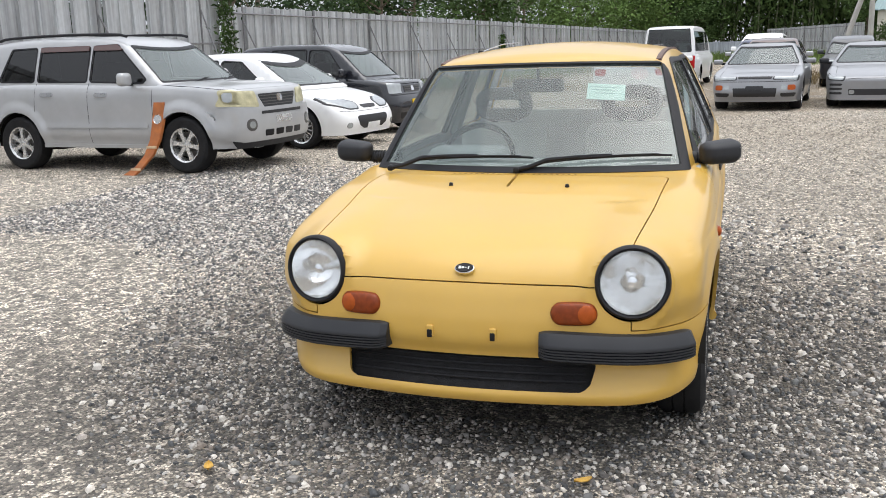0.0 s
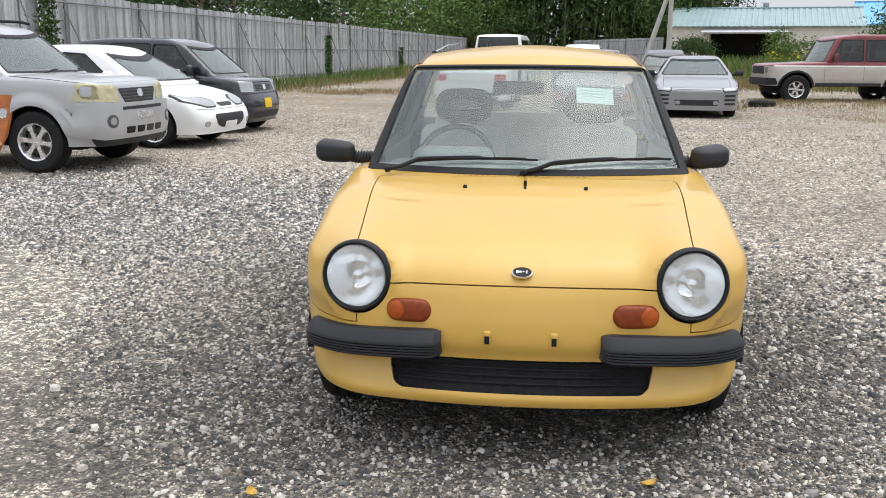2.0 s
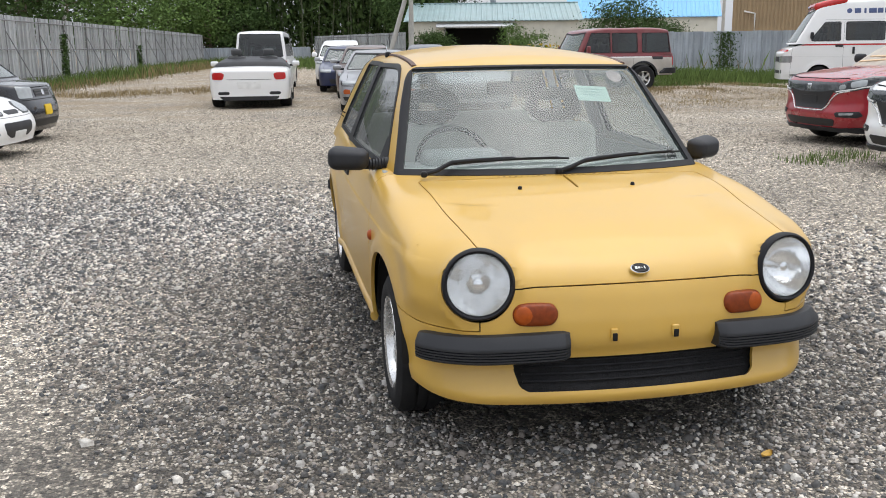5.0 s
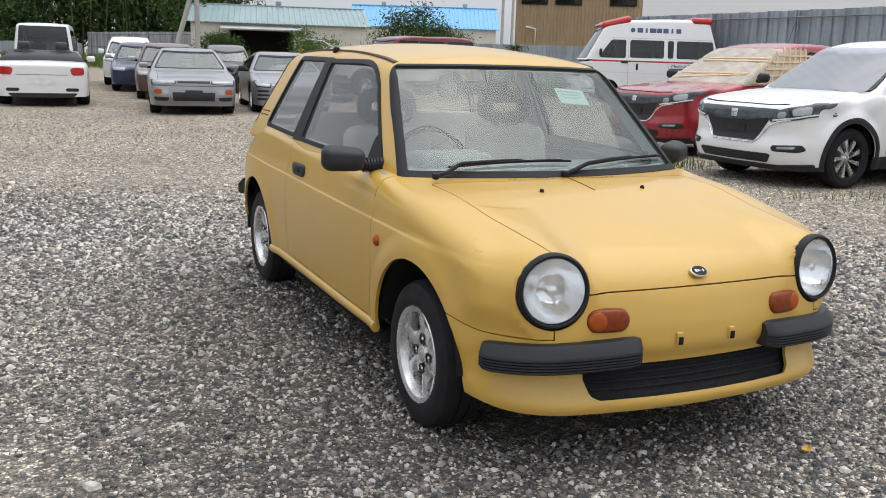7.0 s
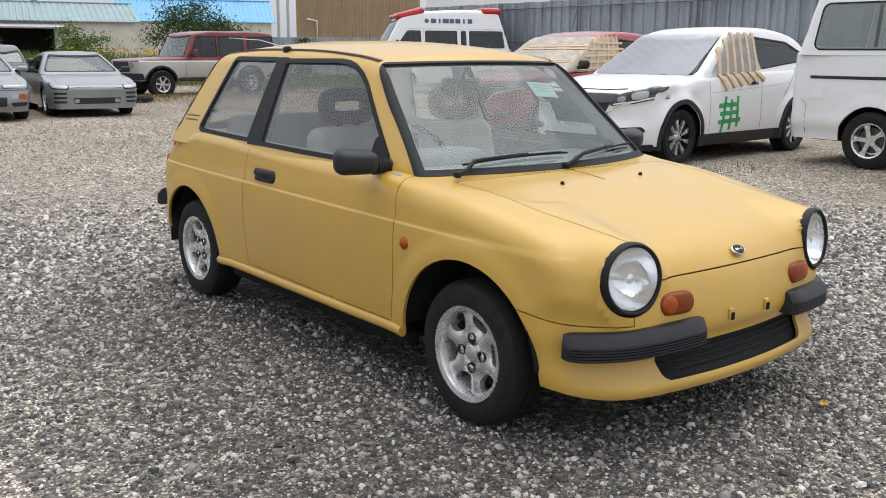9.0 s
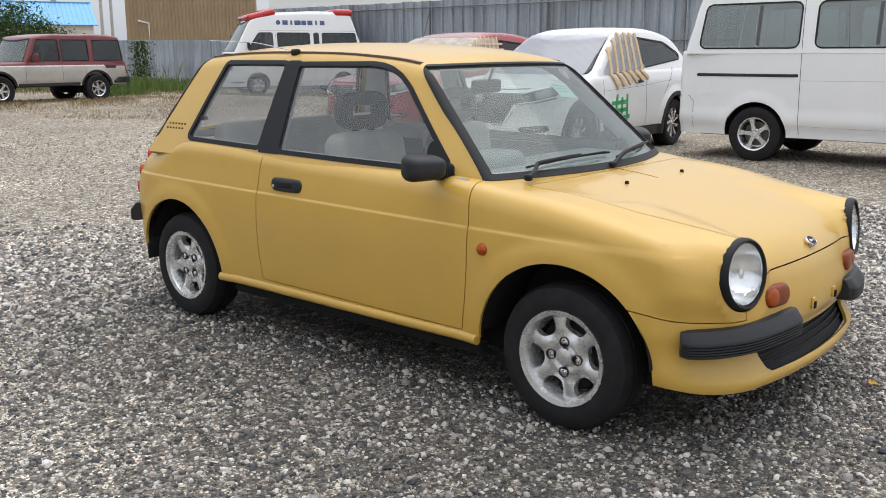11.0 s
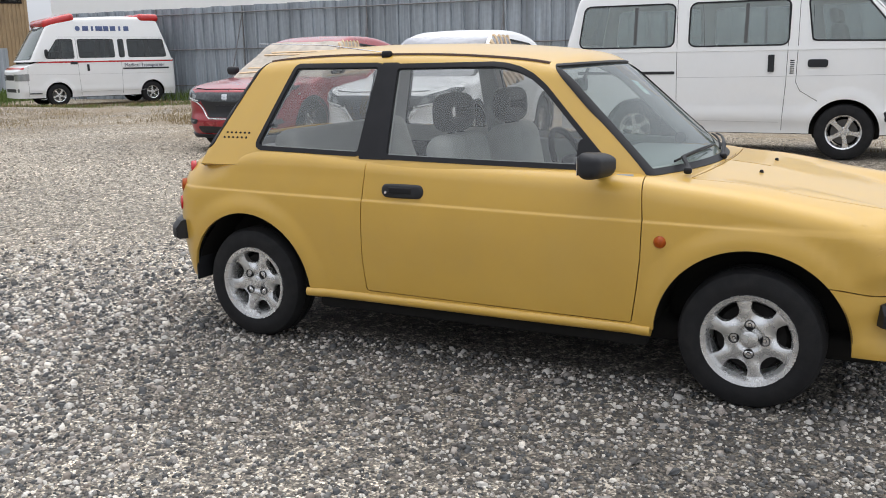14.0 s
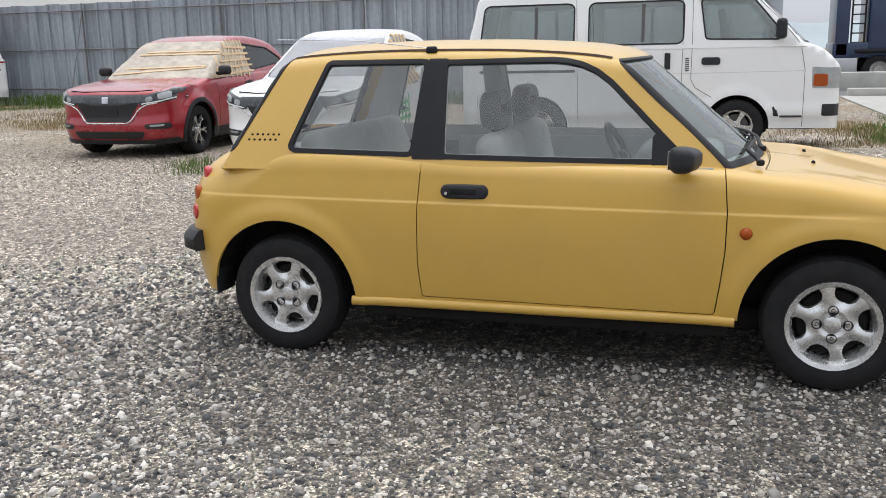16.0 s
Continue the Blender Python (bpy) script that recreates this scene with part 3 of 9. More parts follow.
# ---- sheet-metal fences ----
def sheet_material(name, color, stain, each):
    """Weathered sheet metal: tone by panel, upright streaks and blotches."""
    m = material(name, color, 0.5, 0.2, vary=0.10, scale=2.5, dirt=stain, dirt_amount=0.45, dirt_scale=1.3, each=each)
    n, l = m.node_tree.nodes, m.node_tree.links
    b = n["Principled BSDF"]
    src = b.inputs["Base Color"].links[0].from_socket
    tc, info = n.new("ShaderNodeTexCoord"), n.new("ShaderNodeObjectInfo")
    far = n.new("ShaderNodeVectorMath")
    far.operation = "MULTIPLY_ADD"
    far.inputs[1].default_value = (90, 70, 50)
    l.new(info.outputs["Random"], far.inputs[0])
    l.new(tc.outputs["Object"], far.inputs[2])
    mp = n.new("ShaderNodeMapping")
    mp.inputs["Scale"].default_value = (10, 10, 0.5)
    l.new(far.outputs[0], mp.inputs["Vector"])
    t = n.new("ShaderNodeTexNoise")
    t.inputs["Scale"].default_value, t.inputs["Detail"].default_value, t.inputs["Roughness"].default_value = 1.0, 6, 0.6
    l.new(mp.outputs[0], t.inputs["Vector"])
    mr = n.new("ShaderNodeMapRange")
    mr.inputs["From Min"].default_value, mr.inputs["From Max"].default_value = 0.32, 0.68
    mr.inputs["To Min"].default_value, mr.inputs["To Max"].default_value = 0.74, 1.22
    l.new(t.outputs["Fac"], mr.inputs["Value"])
    sc = n.new("ShaderNodeVectorMath")
    sc.operation = "SCALE"
    l.new(src, sc.inputs[0])
    l.new(mr.outputs[0], sc.inputs["Scale"])
    l.new(sc.outputs["Vector"], b.inputs["Base Color"])
    return m


SHEET = sheet_material("weathered_grey_sheet", (0.47, 0.485, 0.495), (0.24, 0.215, 0.185), 0.16)
SHEET_DARK = sheet_material("blue_grey_sheet", (0.36, 0.40, 0.44), (0.185, 0.20, 0.215), 0.16)
PIPE = material("galvanised_pipe", (0.22, 0.22, 0.225), 0.5, 0.4, vary=0.2, dirt=(0.12, 0.085, 0.065), dirt_amount=0.3, dirt_scale=6)


def sheet_mesh(name, w, h, mat, depth=0.065):
    prof = [(0, 0.0), (0.010, depth), (0.050, depth), (0.060, 0), (w * 0.5, 0.004), (w * 0.9, 0.0), (w + 0.008, 0)]
    back = [(x, d - 0.006) for x, d in prof[::-1]]
    ring = prof + back
    n = len(ring)
    V = np.array([(x, -d, z) for z in (0, h) for x, d in ring])
    k = np.arange(n)
    j = np.roll(k, -1)
    F = np.stack([k, j, j + n, k + n], 1)
    cap = np.array([(a + n, a + 1 + n, 2 * n - 2 - a, 2 * n - 1 - a) for a in range(len(prof) - 1)])
    return to_mesh(name, V, np.concatenate([F, cap]), mat, smooth=False)


def sheet_fence(name, a, b, h, label, mat, w=0.44, base=0.0, rail=True, braces=3.6, flip=False, seed=1):
    """A fence from a to b; the sheets' ribs look to the right of the way."""
    rnd = random.Random(seed)
    A, B = Vector((*a, 0)), Vector((*b, 0))
    d = B - A
    n = max(1, round(d.length / w))
    step = d.length / n
    yaw = math.degrees(math.atan2(d.y, d.x))
    f = thing(name, pose(a[0], a[1], base, 0, 0, yaw), label, "fence", kind="structure")
    me = sheet_mesh("sheet", step, h, mat)
    for k in range(n):
        o = new("panel", me)
        o.parent = f
        o.matrix_basis = pose(k * step, rnd.uniform(-0.012, 0.012), rnd.uniform(-0.015, 0.015), rnd.uniform(-0.7, 0.7), rnd.uniform(-0.25, 0.25), 0)
    if rail:
        for z in (0.16 * h, 0.55 * h, 0.93 * h):
            part("rail", tube([(0, -0.095, z), (d.length, -0.095, z)], 0.024, 6), PIPE, f)
        k = 0.8
        while k < d.length - 0.5:
            part("brace", tube([(k, -0.08, h * rnd.uniform(0.72, 0.9)), (k + rnd.uniform(-0.1, 0.6), -0.95, 0.0)], 0.02, 6), PIPE, f)
            part("post", tube([(k, -0.06, 0), (k, -0.06, h)], 0.024, 6), PIPE, f)
            k += braces * rnd.uniform(0.85, 1.15)
    return f


sheet_fence("fence_southwest", (-12.5, -3.0), (-10.93, 16.6), 3.1, "tall weathered pale-grey sheet-metal fence with pipe braces", SHEET, seed=8)
sheet_fence("fence_west", (-10.90, 16.7), (-5.85, 80.0), 2.6, "tall weathered pale-grey sheet-metal fence with pipe braces", SHEET, seed=3)
sheet_fence("fence_far", (-5.85, 80.0), (3.2, 78.0), 1.5, "low distant grey sheet-metal fence", SHEET_DARK, rail=False, seed=4)
sheet_fence("fence_north", (3.5, 75.0), (8.3, 57.5), 2.35, "distant pale grey sheet-metal fence", SHEET, seed=5)
sheet_fence("fence_east", (20.3, 27.5), (20.3, -1.0), 3.05, "tall blue-grey sheet-metal fence", SHEET_DARK, seed=6, braces=4.2)
sheet_fence("fence_northeast", (16.5, 40.0), (24.5, 36.0), 2.0, "blue-grey sheet-metal fence behind weeds", SHEET_DARK, rail=False, seed=7)

# ---- the yellow hatchback; it faces -y, its front axle over the origin ----
AXLE_R, ARCH_R, TYRE_R = 2.30, 0.352, 0.268

bonnet_line = curve([(-0.9, 0.40), (-0.64, 0.615), (-0.567, 0.664), (-0.48, 0.708), (-0.35, 0.752), (-0.15, 0.796), (0.06, 0.836), (0.3, 0.864), (0.42, 0.880), (0.6, 0.892), (1.0, 0.903), (1.5, 0.922), (1.7, 0.936), (2.0, 0.961), (2.3, 0.968), (2.55, 0.962), (2.75, 0.945), (3.0, 0.93)])
half_width = curve([(-0.7, 0.690), (-0.4, 0.742), (-0.2, 0.757), (0.0, 0.771), (0.4, 0.780), (1.6, 0.782), (2.3, 0.780), (2.6, 0.768), (2.9, 0.73)])
bulge = curve([(0.15, -0.040), (0.28, -0.014), (0.45, 0.0), (0.62, 0.006), (0.72, 0.0), (0.80, -0.012), (0.88, -0.028), (0.95, -0.07)])
nose = curve([(0.1, -0.58), (0.2, -0.638), (0.25, -0.660), (0.285, -0.642), (0.33, -0.618), (0.38, -0.622), (0.42, -0.640), (0.48, -0.641), (0.56, -0.624), (0.64, -0.602), (0.75, -0.55)])
tail = curve([(0.1, 2.74), (0.3, 2.83), (0.5, 2.865), (0.7, 2.85), (0.85, 2.795), (0.95, 2.70)])


LAMP_AT = (0.543, -0.545, 0.624)
LAMP_DIR = np.array([-0.16, 0.98, 0.10])
LAMP_DIR = LAMP_DIR / np.linalg.norm(LAMP_DIR)


def lamp_axis(x, y, z):
    """How far behind the lamp's face, and how far from its axis."""
    q = np.stack([np.abs(x) - LAMP_AT[0], y - LAMP_AT[1], z - LAMP_AT[2]], -1)
    k = q @ LAMP_DIR
    return k, np.linalg.norm(q - k[..., None] * LAMP_DIR, axis=-1)


def hatch_lower(x, y, z):
    a = np.abs(x)
    w = half_width(y) + bulge(z)
    w = w + 0.0028 * np.tanh((0.705 + 0.012 * (y - 1.0) - z) / 0.004)
    for yc in (0.0, AXLE_R):
        r = np.hypot(y - yc, z - 0.265)
        w = w + 0.013 * (1 - sstep(0.37, 0.455, r)) * sstep(0.2, 0.3, z)
    side = a - w
    front = nose(z) + 0.22 * x * x + 0.35 * np.maximum(a - 0.45, 0) ** 2 - y
    rear = y - tail(z) + 0.10 * x * x
    top = z - bonnet_line(y) + 0.020 * (x / 0.7) ** 2 + 0.055 * (x / 0.7) ** 4 * sstep(2.25, 2.65, y) - 0.014 * np.exp(-((a - 0.60) / 0.09) ** 2) * (1 - sstep(-0.1, 0.35, y))
    f = smax(smax(front, rear, 0.05), side, 0.20 - 0.11 * sstep(0.47, 0.58, z) * (1 - sstep(0.0, 0.5, y)))
    f = smax(f, top, 0.075 + 0.11 * sstep(2.2, 2.6, y))
    along, radial = lamp_axis(x, y, z)
    pod = np.maximum(radial - (0.117 - 0.05 * along), np.maximum(0.004 - along, along - 0.42))
    return -smax(-f, -pod, 0.085)


roof_line = curve([(0.3, 1.10), (0.62, 1.262), (0.75, 1.312), (0.9, 1.343), (1.2, 1.372), (1.6, 1.385), (2.0, 1.382), (2.3, 1.362), (2.6, 1.32)])


def hatch_top(x, y, z):
    a = np.abs(x)
    side = a - (0.742 - 0.185 * (z - 0.88) / 0.42 + 0.10 * (z - 0.88) * (1.3 - z) - 0.079 * (np.clip(1.5 - y, 0, 2) / 1.1) ** 2)
    front = 0.265 + (z - 0.87) * 1.17 + 0.32 * x * x - y
    rear = y - (2.605 - (z - 0.90) * 0.60 - 0.08 * x * x)
    top = z - roof_line(y) + 0.055 * (x / 0.55) ** 2
    f = smax(smax(front, rear, 0.01), side, 0.022)
    return smax(f, top, 0.05)


ez = np.concatenate([np.arange(0.16, 0.672, 0.014), np.arange(0.672, 0.735, 0.003), np.arange(0.735, 0.84, 0.012)])
elev_low = np.concatenate([np.degrees(np.arctan2(ez - 0.52, 0.78)), np.arange(22.8, 90.1, 1.35)])
LOW = shell(hatch_lower, 0.05, 2.1, 0.52, 70, 150, elev_low)
soft_n = grad(hatch_lower, LOW[0], 0.012)
blend = (1 - sstep(-0.15, 0.05, LOW[0][:, 1]))[:, None] * sstep(0.47, 0.53, LOW[0][:, 2])[:, None]
LOW = LOW[0], LOW[1], LOW[2] * (1 - blend) + soft_n * blend
LOW = refined(LOW, lambda x, y, z: (lamp_axis(x, y, z)[1] < 0.21) & (y < -0.12), 1, hatch_lower)
TOP = shell(hatch_top, 1.0, 2.05, 0.80, 90, 90, np.concatenate([np.linspace(0, 50, 70), np.linspace(50.8, 90, 34)]))

hatch = thing("hatchback", pose(0, 0, 0), "small retro mustard-yellow hatchback with round headlamps on gravel", "car")

# openings and panels of the lower body
arch = lambda x, y, z: np.minimum(np.hypot(y, z - 0.265), np.hypot(y - AXLE_R, z - 0.265)) - ARCH_R
lip_z = curve([(-0.9, 0.225), (-0.66, 0.222), (-0.5, 0.225), (-0.36, 0.245), (-0.2, 0.25)])
under = lambda x, y, z: z - np.where(y < 0, lip_z(y), np.where(y < 1.9, 0.275, 0.27))
in_cabin = lambda x, y, z: np.maximum(hatch_top(x, y, np.maximum(z, 0.90)), 0.80 - z) + 0.016
grille_sd = poly_sd([(-0.440, 0.370), (0.440, 0.370), (0.412, 0.266), (-0.412, 0.266)], 0.024)
grille = lambda x, y, z: np.where(y < -0.3, grille_sd(x, z), 1.0)
lamp = lambda x, y, z: np.where(lamp_axis(x, y, z)[0] < 0.05, lamp_axis(x, y, z)[1] - np.where(lamp_axis(x, y, z)[0] < 0.002, 0.1205, 0.1145), 1.0)
bonnet_x = curve([(-0.8, 0.535), (-0.5, 0.545), (-0.35, 0.558), (-0.1, 0.580), (0.2, 0.597), (0.5, 0.60)])
bonnet_sd = lambda x, y, z: np.maximum(np.maximum(np.abs(x) - bonnet_x(y), (0.612 - 0.02 * x * x) - z), np.maximum(y - 0.225 - 0.12 * x * x, -(z - 0.55)))
seam_z = curve([(-0.8, 0.472), (-0.5, 0.472), (-0.40, 0.476), (-0.3, 0.494), (-0.2, 0.497), (0, 0.49)])
front_sd = lambda x, y, z: np.maximum(np.minimum(z - seam_z(y), np.maximum(np.abs(x) - 0.543, z - 0.612 + 0.02 * x * x)), y + 0.05)
S = refined(LOW, lambda x, y, z: (y < -0.30) & (np.abs(front_sd(x, y, z)) < 0.022) & (np.abs(x) > 0.40))
for g in (arch, under, in_cabin, grille, lamp):
    S = clip(S, g)
door_poly = [(0.425, 0.95), (0.405, 0.70), (0.408, 0.55), (0.422, 0.42), (0.44, 0.292), (1.645, 0.302), (1.66, 0.45), (1.655, 0.70), (1.635, 0.95)]
door_2d = poly_sd(door_poly, 0.01)
GAP = 0.0022


def take(S, sd, gap=GAP):
    return clip(S, lambda x, y, z: -sd(x, y, z) - gap), clip(S, lambda x, y, z: sd(x, y, z) - gap)


bonnet_s, S = take(S, bonnet_sd)
front_s, S = take(S, front_sd)
part("bonnet", rimmed(bonnet_s, 0.012), YELLOW, hatch)
part("front_apron", rimmed(front_s, 0.012), YELLOW, hatch)
for sgn, nm in ((-1, "right"), (1, "left")):
    half = clip(S, lambda x, y, z: x * sgn)
    door_s, half = take(half, lambda x, y, z: np.where(np.abs(x) > 0.45, door_2d(y, z), 1.0))
    fender_s, rest = take(half, lambda x, y, z: y - 0.43, 0.0)
    part("door", rimmed(door_s, 0.014), YELLOW, hatch)
    part("front_wing", rimmed(fender_s, 0.014), YELLOW, hatch)
    rest_s, tail_s = take(rest, lambda x, y, z: y - 2.62, 0.0)
    part("rear_quarter", rimmed(rest_s, 0.014), YELLOW, hatch)
    part("tail_panel", rimmed(tail_s, 0.014), YELLOW, hatch)
# dark liner behind the gaps
liner = clip(clip(shifted(LOW, -0.030), arch), lambda x, y, z: np.minimum(np.minimum(in_cabin(x, y, z), under(x, y, z)), np.minimum(grille(x, y, z) - 0.01, lamp(x, y, z) - 0.012)))
part("inner_body", liner, DARK, hatch)

# greenhouse
door_win = poly_sd([(0.585, 0.893), (1.550, 0.910), (1.572, 1.275), (1.12, 1.278), (1.06, 1.272), (1.00, 1.258), (0.94, 1.231), (0.88, 1.187)], 0.010)
quarter_win = poly_sd([(1.700, 0.917), (2.252, 0.930), (2.113, 1.281), (1.673, 1.281)], 0.012)
belt_cut = lambda x, y, z: z - 0.84
ws_half = lambda z: 0.636 - 0.120 * (z - 0.88) / 0.42
rw_half = lambda z: 0.716 - 0.182 * (z - 0.88) / 0.42
ws_sd = lambda x, y, z: np.maximum(np.maximum(np.abs(x) - ws_half(z), z - (1.284 + 0.0 * x) + 0.03 * x * x), 0.880 - z)
rear_sd = lambda x, y, z: np.maximum(np.maximum(np.abs(x) - (0.712 - 0.182 * (z - 0.9) / 0.42), z - 1.295), 0.93 - z)
is_front = lambda x, y, z: y - (0.265 + (z - 0.87) * 1.17 + 0.32 * x * x) - 0.10
is_rear = lambda x, y, z: (2.605 - (z - 0.90) * 0.60 - 0.08 * x * x) - 0.10 - y
side_part = lambda f: (lambda x, y, z: np.where(np.abs(x) > 0.42, f(y, z), 1.0))
wsf = lambda x, y, z: np.maximum(ws_sd(x, y, z), is_front(x, y, z))
rwf = lambda x, y, z: np.maximum(rear_sd(x, y, z), is_rear(x, y, z))
ws_seal = lambda x, y, z: np.maximum(np.maximum(np.abs(x) - ws_half(z) - 0.032, z - 1.292 + 0.03 * x * x), np.maximum(0.858 - z, is_front(x, y, z) + 0.076))
rw_seal = lambda x, y, z: np.maximum(np.maximum(np.abs(x) - rw_half(z) - 0.08, z - 1.314), np.maximum(0.911 - z, is_rear(x, y, z) + 0.075))
G = refined(clip(TOP, belt_cut), lambda x, y, z: (np.abs(ws_seal(x, y, z)) < 0.045) | (np.abs(wsf(x, y, z)) < 0.03), 2, hatch_top)
windows = [("windscreen", wsf), ("rear_window", rwf), ("door_window", side_part(door_win)), ("quarter_window", side_part(quarter_win))]
frames = G
for nm, sd in windows:
    frames = clip(frames, sd)
b_post = poly_sd([(1.545, 0.888), (1.688, 0.888), (1.660, 1.300), (1.570, 1.300)])
rubber_sd = lambda x, y, z: np.minimum(np.minimum(ws_seal(x, y, z), rw_seal(x, y, z)), np.minimum(np.minimum(side_part(door_win)(x, y, z), side_part(quarter_win)(x, y, z)) - 0.020, side_part(b_post)(x, y, z)))
black_s, yellow_s = take(frames, rubber_sd, 0.0)
roof_s, pillar_s = take(yellow_s, lambda x, y, z: 1.315 - 0.02 - z, 0.0)
part("roof", rimmed(roof_s, 0.02), YELLOW, hatch)
part("pillar_frame", rimmed(pillar_s, 0.03), YELLOW, hatch)
part("window_rubber", rimmed(shifted(black_s, 0.003), 0.02), TRIM_BLACK, hatch, "black rubber window surround")
inner = clip(shifted(G, -0.030), lambda x, y, z: np.minimum(np.minimum(wsf(x, y, z), rwf(x, y, z)), np.minimum(side_part(door_win)(x, y, z), side_part(quarter_win)(x, y, z))) - 0.0)
part("headlining", inner, HEADLINING, hatch, "grey interior lining")
for nm, sd in windows:
    gl = shifted(clip(G, lambda x, y, z: 0.004 - sd(x, y, z)), -0.006)
    if nm in ("door_window", "quarter_window"):
        for sgn in (-1, 1):
            part(nm, clip(gl, lambda x, y, z: x * sgn), PANE, hatch).visible_shadow = False
    else:
        part(nm, gl, SCREEN if nm == "windscreen" else PANE, hatch).visible_shadow = False


def low_at(az, z, y0=0.05):
    """Where a level ray from (0, y0, z) leaves the body, az degrees from straight ahead."""
    d = np.array([math.sin(radians(az)), -math.cos(radians(az)), 0])
    lo, hi = 0.0, 4.0
    for _ in range(40):
        k = (lo + hi) / 2
        p = np.array([0, y0, z]) + k * d
        if hatch_lower(*p[:, None])[0] < 0:
            lo = k
        else:
            hi = k
    return np.array([0, y0, z]) + lo * d


def side_x(y, z, field=hatch_lower, top=0.95):
    lo, hi = 0.0, top
    for _ in range(40):
        k = (lo + hi) / 2
        if field(np.array([k]), np.array([float(y)]), np.array([float(z)]))[0] < 0:
            lo = k
        else:
            hi = k
    return lo


# bumpers: two ribbed blocks in front, one wrap at the back
sec = [(-0.03, 0.052), (0.012, 0.054), (0.022, 0.050), (0.044, 0.014)]
for k in range(5):
    z = 0.006 - k * 0.0105
    sec += [(0.046, z), (0.046, z - 0.006), (0.041, z - 0.007), (0.041, z - 0.0095)]
sec += [(0.042, -0.046), (0.030, -0.054), (-0.03, -0.052)]
sec = [(1.2 * a, 0.004 + 0.88 * b) for a, b in sec]
for sgn in (-1, 1):
    path = []
    az0 = math.degrees(math.atan2(0.265, 0.70))
    for az in np.linspace(az0, 56.0, 26):
        p = low_at(az, 0.42)
        path.append((p[0], p[1], 0.422 - 0.022 * (az - az0) / (56.0 - az0)))
    path = np.array(path)
    q = path if sgn > 0 else path[::-1] * (-1, 1, 1)
    V, F = sweep(q, sec)
    # the ends fall back to the body
    n = len(q) * len(sec)
    A = V[:n].reshape(len(q), len(sec), 3)
    tap = np.minimum(np.arange(len(q)), np.arange(len(q))[::-1])
    pull = np.where(tap == 0, 0.45, np.where(tap == 1, 0.12, np.where(tap == 2, 0.03, 0)))
    A += (q[:, None] - A) * pull[:, None, None] * np.array([1, 1, 0.35])
    V[:n] = A.reshape(-1, 3)
    V[n], V[n + 1] = A[0].mean(0), A[-1].mean(0)
    part("front_bumper", (V, F), BUMPER_GREY, hatch, "dark grey ribbed plastic bumper block", sharp=25)
pr = []
for az in np.linspace(129, 180, 24):
    p = low_at(az, 0.50, 2.1)
    pr.append((p[0], p[1], 0.50))
pr = np.array(pr)
pr = np.concatenate([pr, (pr[::-1] * (-1, 1, 1))[1:]])
V, F = sweep(pr, sec)
part("rear_bumper", (V, F), BUMPER_GREY, hatch, "dark grey ribbed plastic bumper", sharp=25)

# sills
for sgn in (-1, 1):
    xs = [(sgn * (side_x(y, 0.285) - 0.004), y, 0.268) for y in np.linspace(0.362, 1.965, 30)]
    ring = [(0.016 * math.cos(a) * sgn * (1 if sgn > 0 else -1) * 1.1, 0.021 * math.sin(a)) for a in np.linspace(0, 2 * np.pi, 12, endpoint=False)]
    part("sill", sweep(xs, ring), YELLOW, hatch)
    # near-black bar standing in for the shade under the sill
    part("under_sill_shade", rbox(0.06, 1.55, 0.06, 0.02, at=(sgn * 0.70, 1.16, 0.215)), DARK, hatch)
part("underbody", rbox(1.2, 3.0, 0.10, 0.04, at=(0, 1.05, 0.225)), DARK, hatch)
part("wheel_well", rbox(1.05, 0.72, 0.42, 0.05, at=(0, 0, 0.42)), DARK, hatch)
part("wheel_well", rbox(1.05, 0.72, 0.40, 0.05, at=(0, AXLE_R, 0.41)), DARK, hatch)
for sgn in (-1, 1):
    for yc in (0, AXLE_R):
        a = np.linspace(radians(6 if yc == 0 else 0), radians(174), 40)
        x = sgn * (side_x(yc + 0.38, 0.32) - 0.020)
        V = np.array([(xx, yc + (ARCH_R + 0.004) * math.cos(t), 0.265 + (ARCH_R + 0.004) * math.sin(t)) for xx in (x, sgn * 0.50) for t in a])
        n = len(a)
        F = np.array([(i, i + 1, n + i + 1, n + i) for i in range(n - 1)])
        part("arch_liner", (V, F), DARK, hatch)
    part("mud_flap", rbox(0.16, 0.008, 0.2, 0.003, at=(sgn * 0.68, AXLE_R + 0.345, 0.355)), BLACK_PLASTIC, hatch)
# radiator mouth
part("air_intake", rbox(1.16, 0.05, 0.26, 0.005, at=(0, -0.475, 0.34)), DARK, hatch)
part("intake_floor", rbox(0.82, 0.13, 0.02, 0.004, at=(0, -0.50, 0.262)), DARK, hatch)
for sgn in (-1, 1):
    part("intake_cheek", rbox(0.03, 0.15, 0.14, 0.008, at=(sgn * 0.442, -0.475, 0.325)), DARK, hatch)
part("grille_panel", clip(shifted(LOW, -0.026), lambda x, y, z: 0.014 - grille(x, y, z)), NET, hatch, "black net behind the grille opening")
for k in range(4):
    z = 0.290 + 0.021 * k
    part("intake_bar", tube([(x, float(nose(z)) + 0.22 * x * x + 0.020, z) for x in np.linspace(-0.40, 0.40, 17)], 0.0035, 6), TRIM_BLACK, hatch)
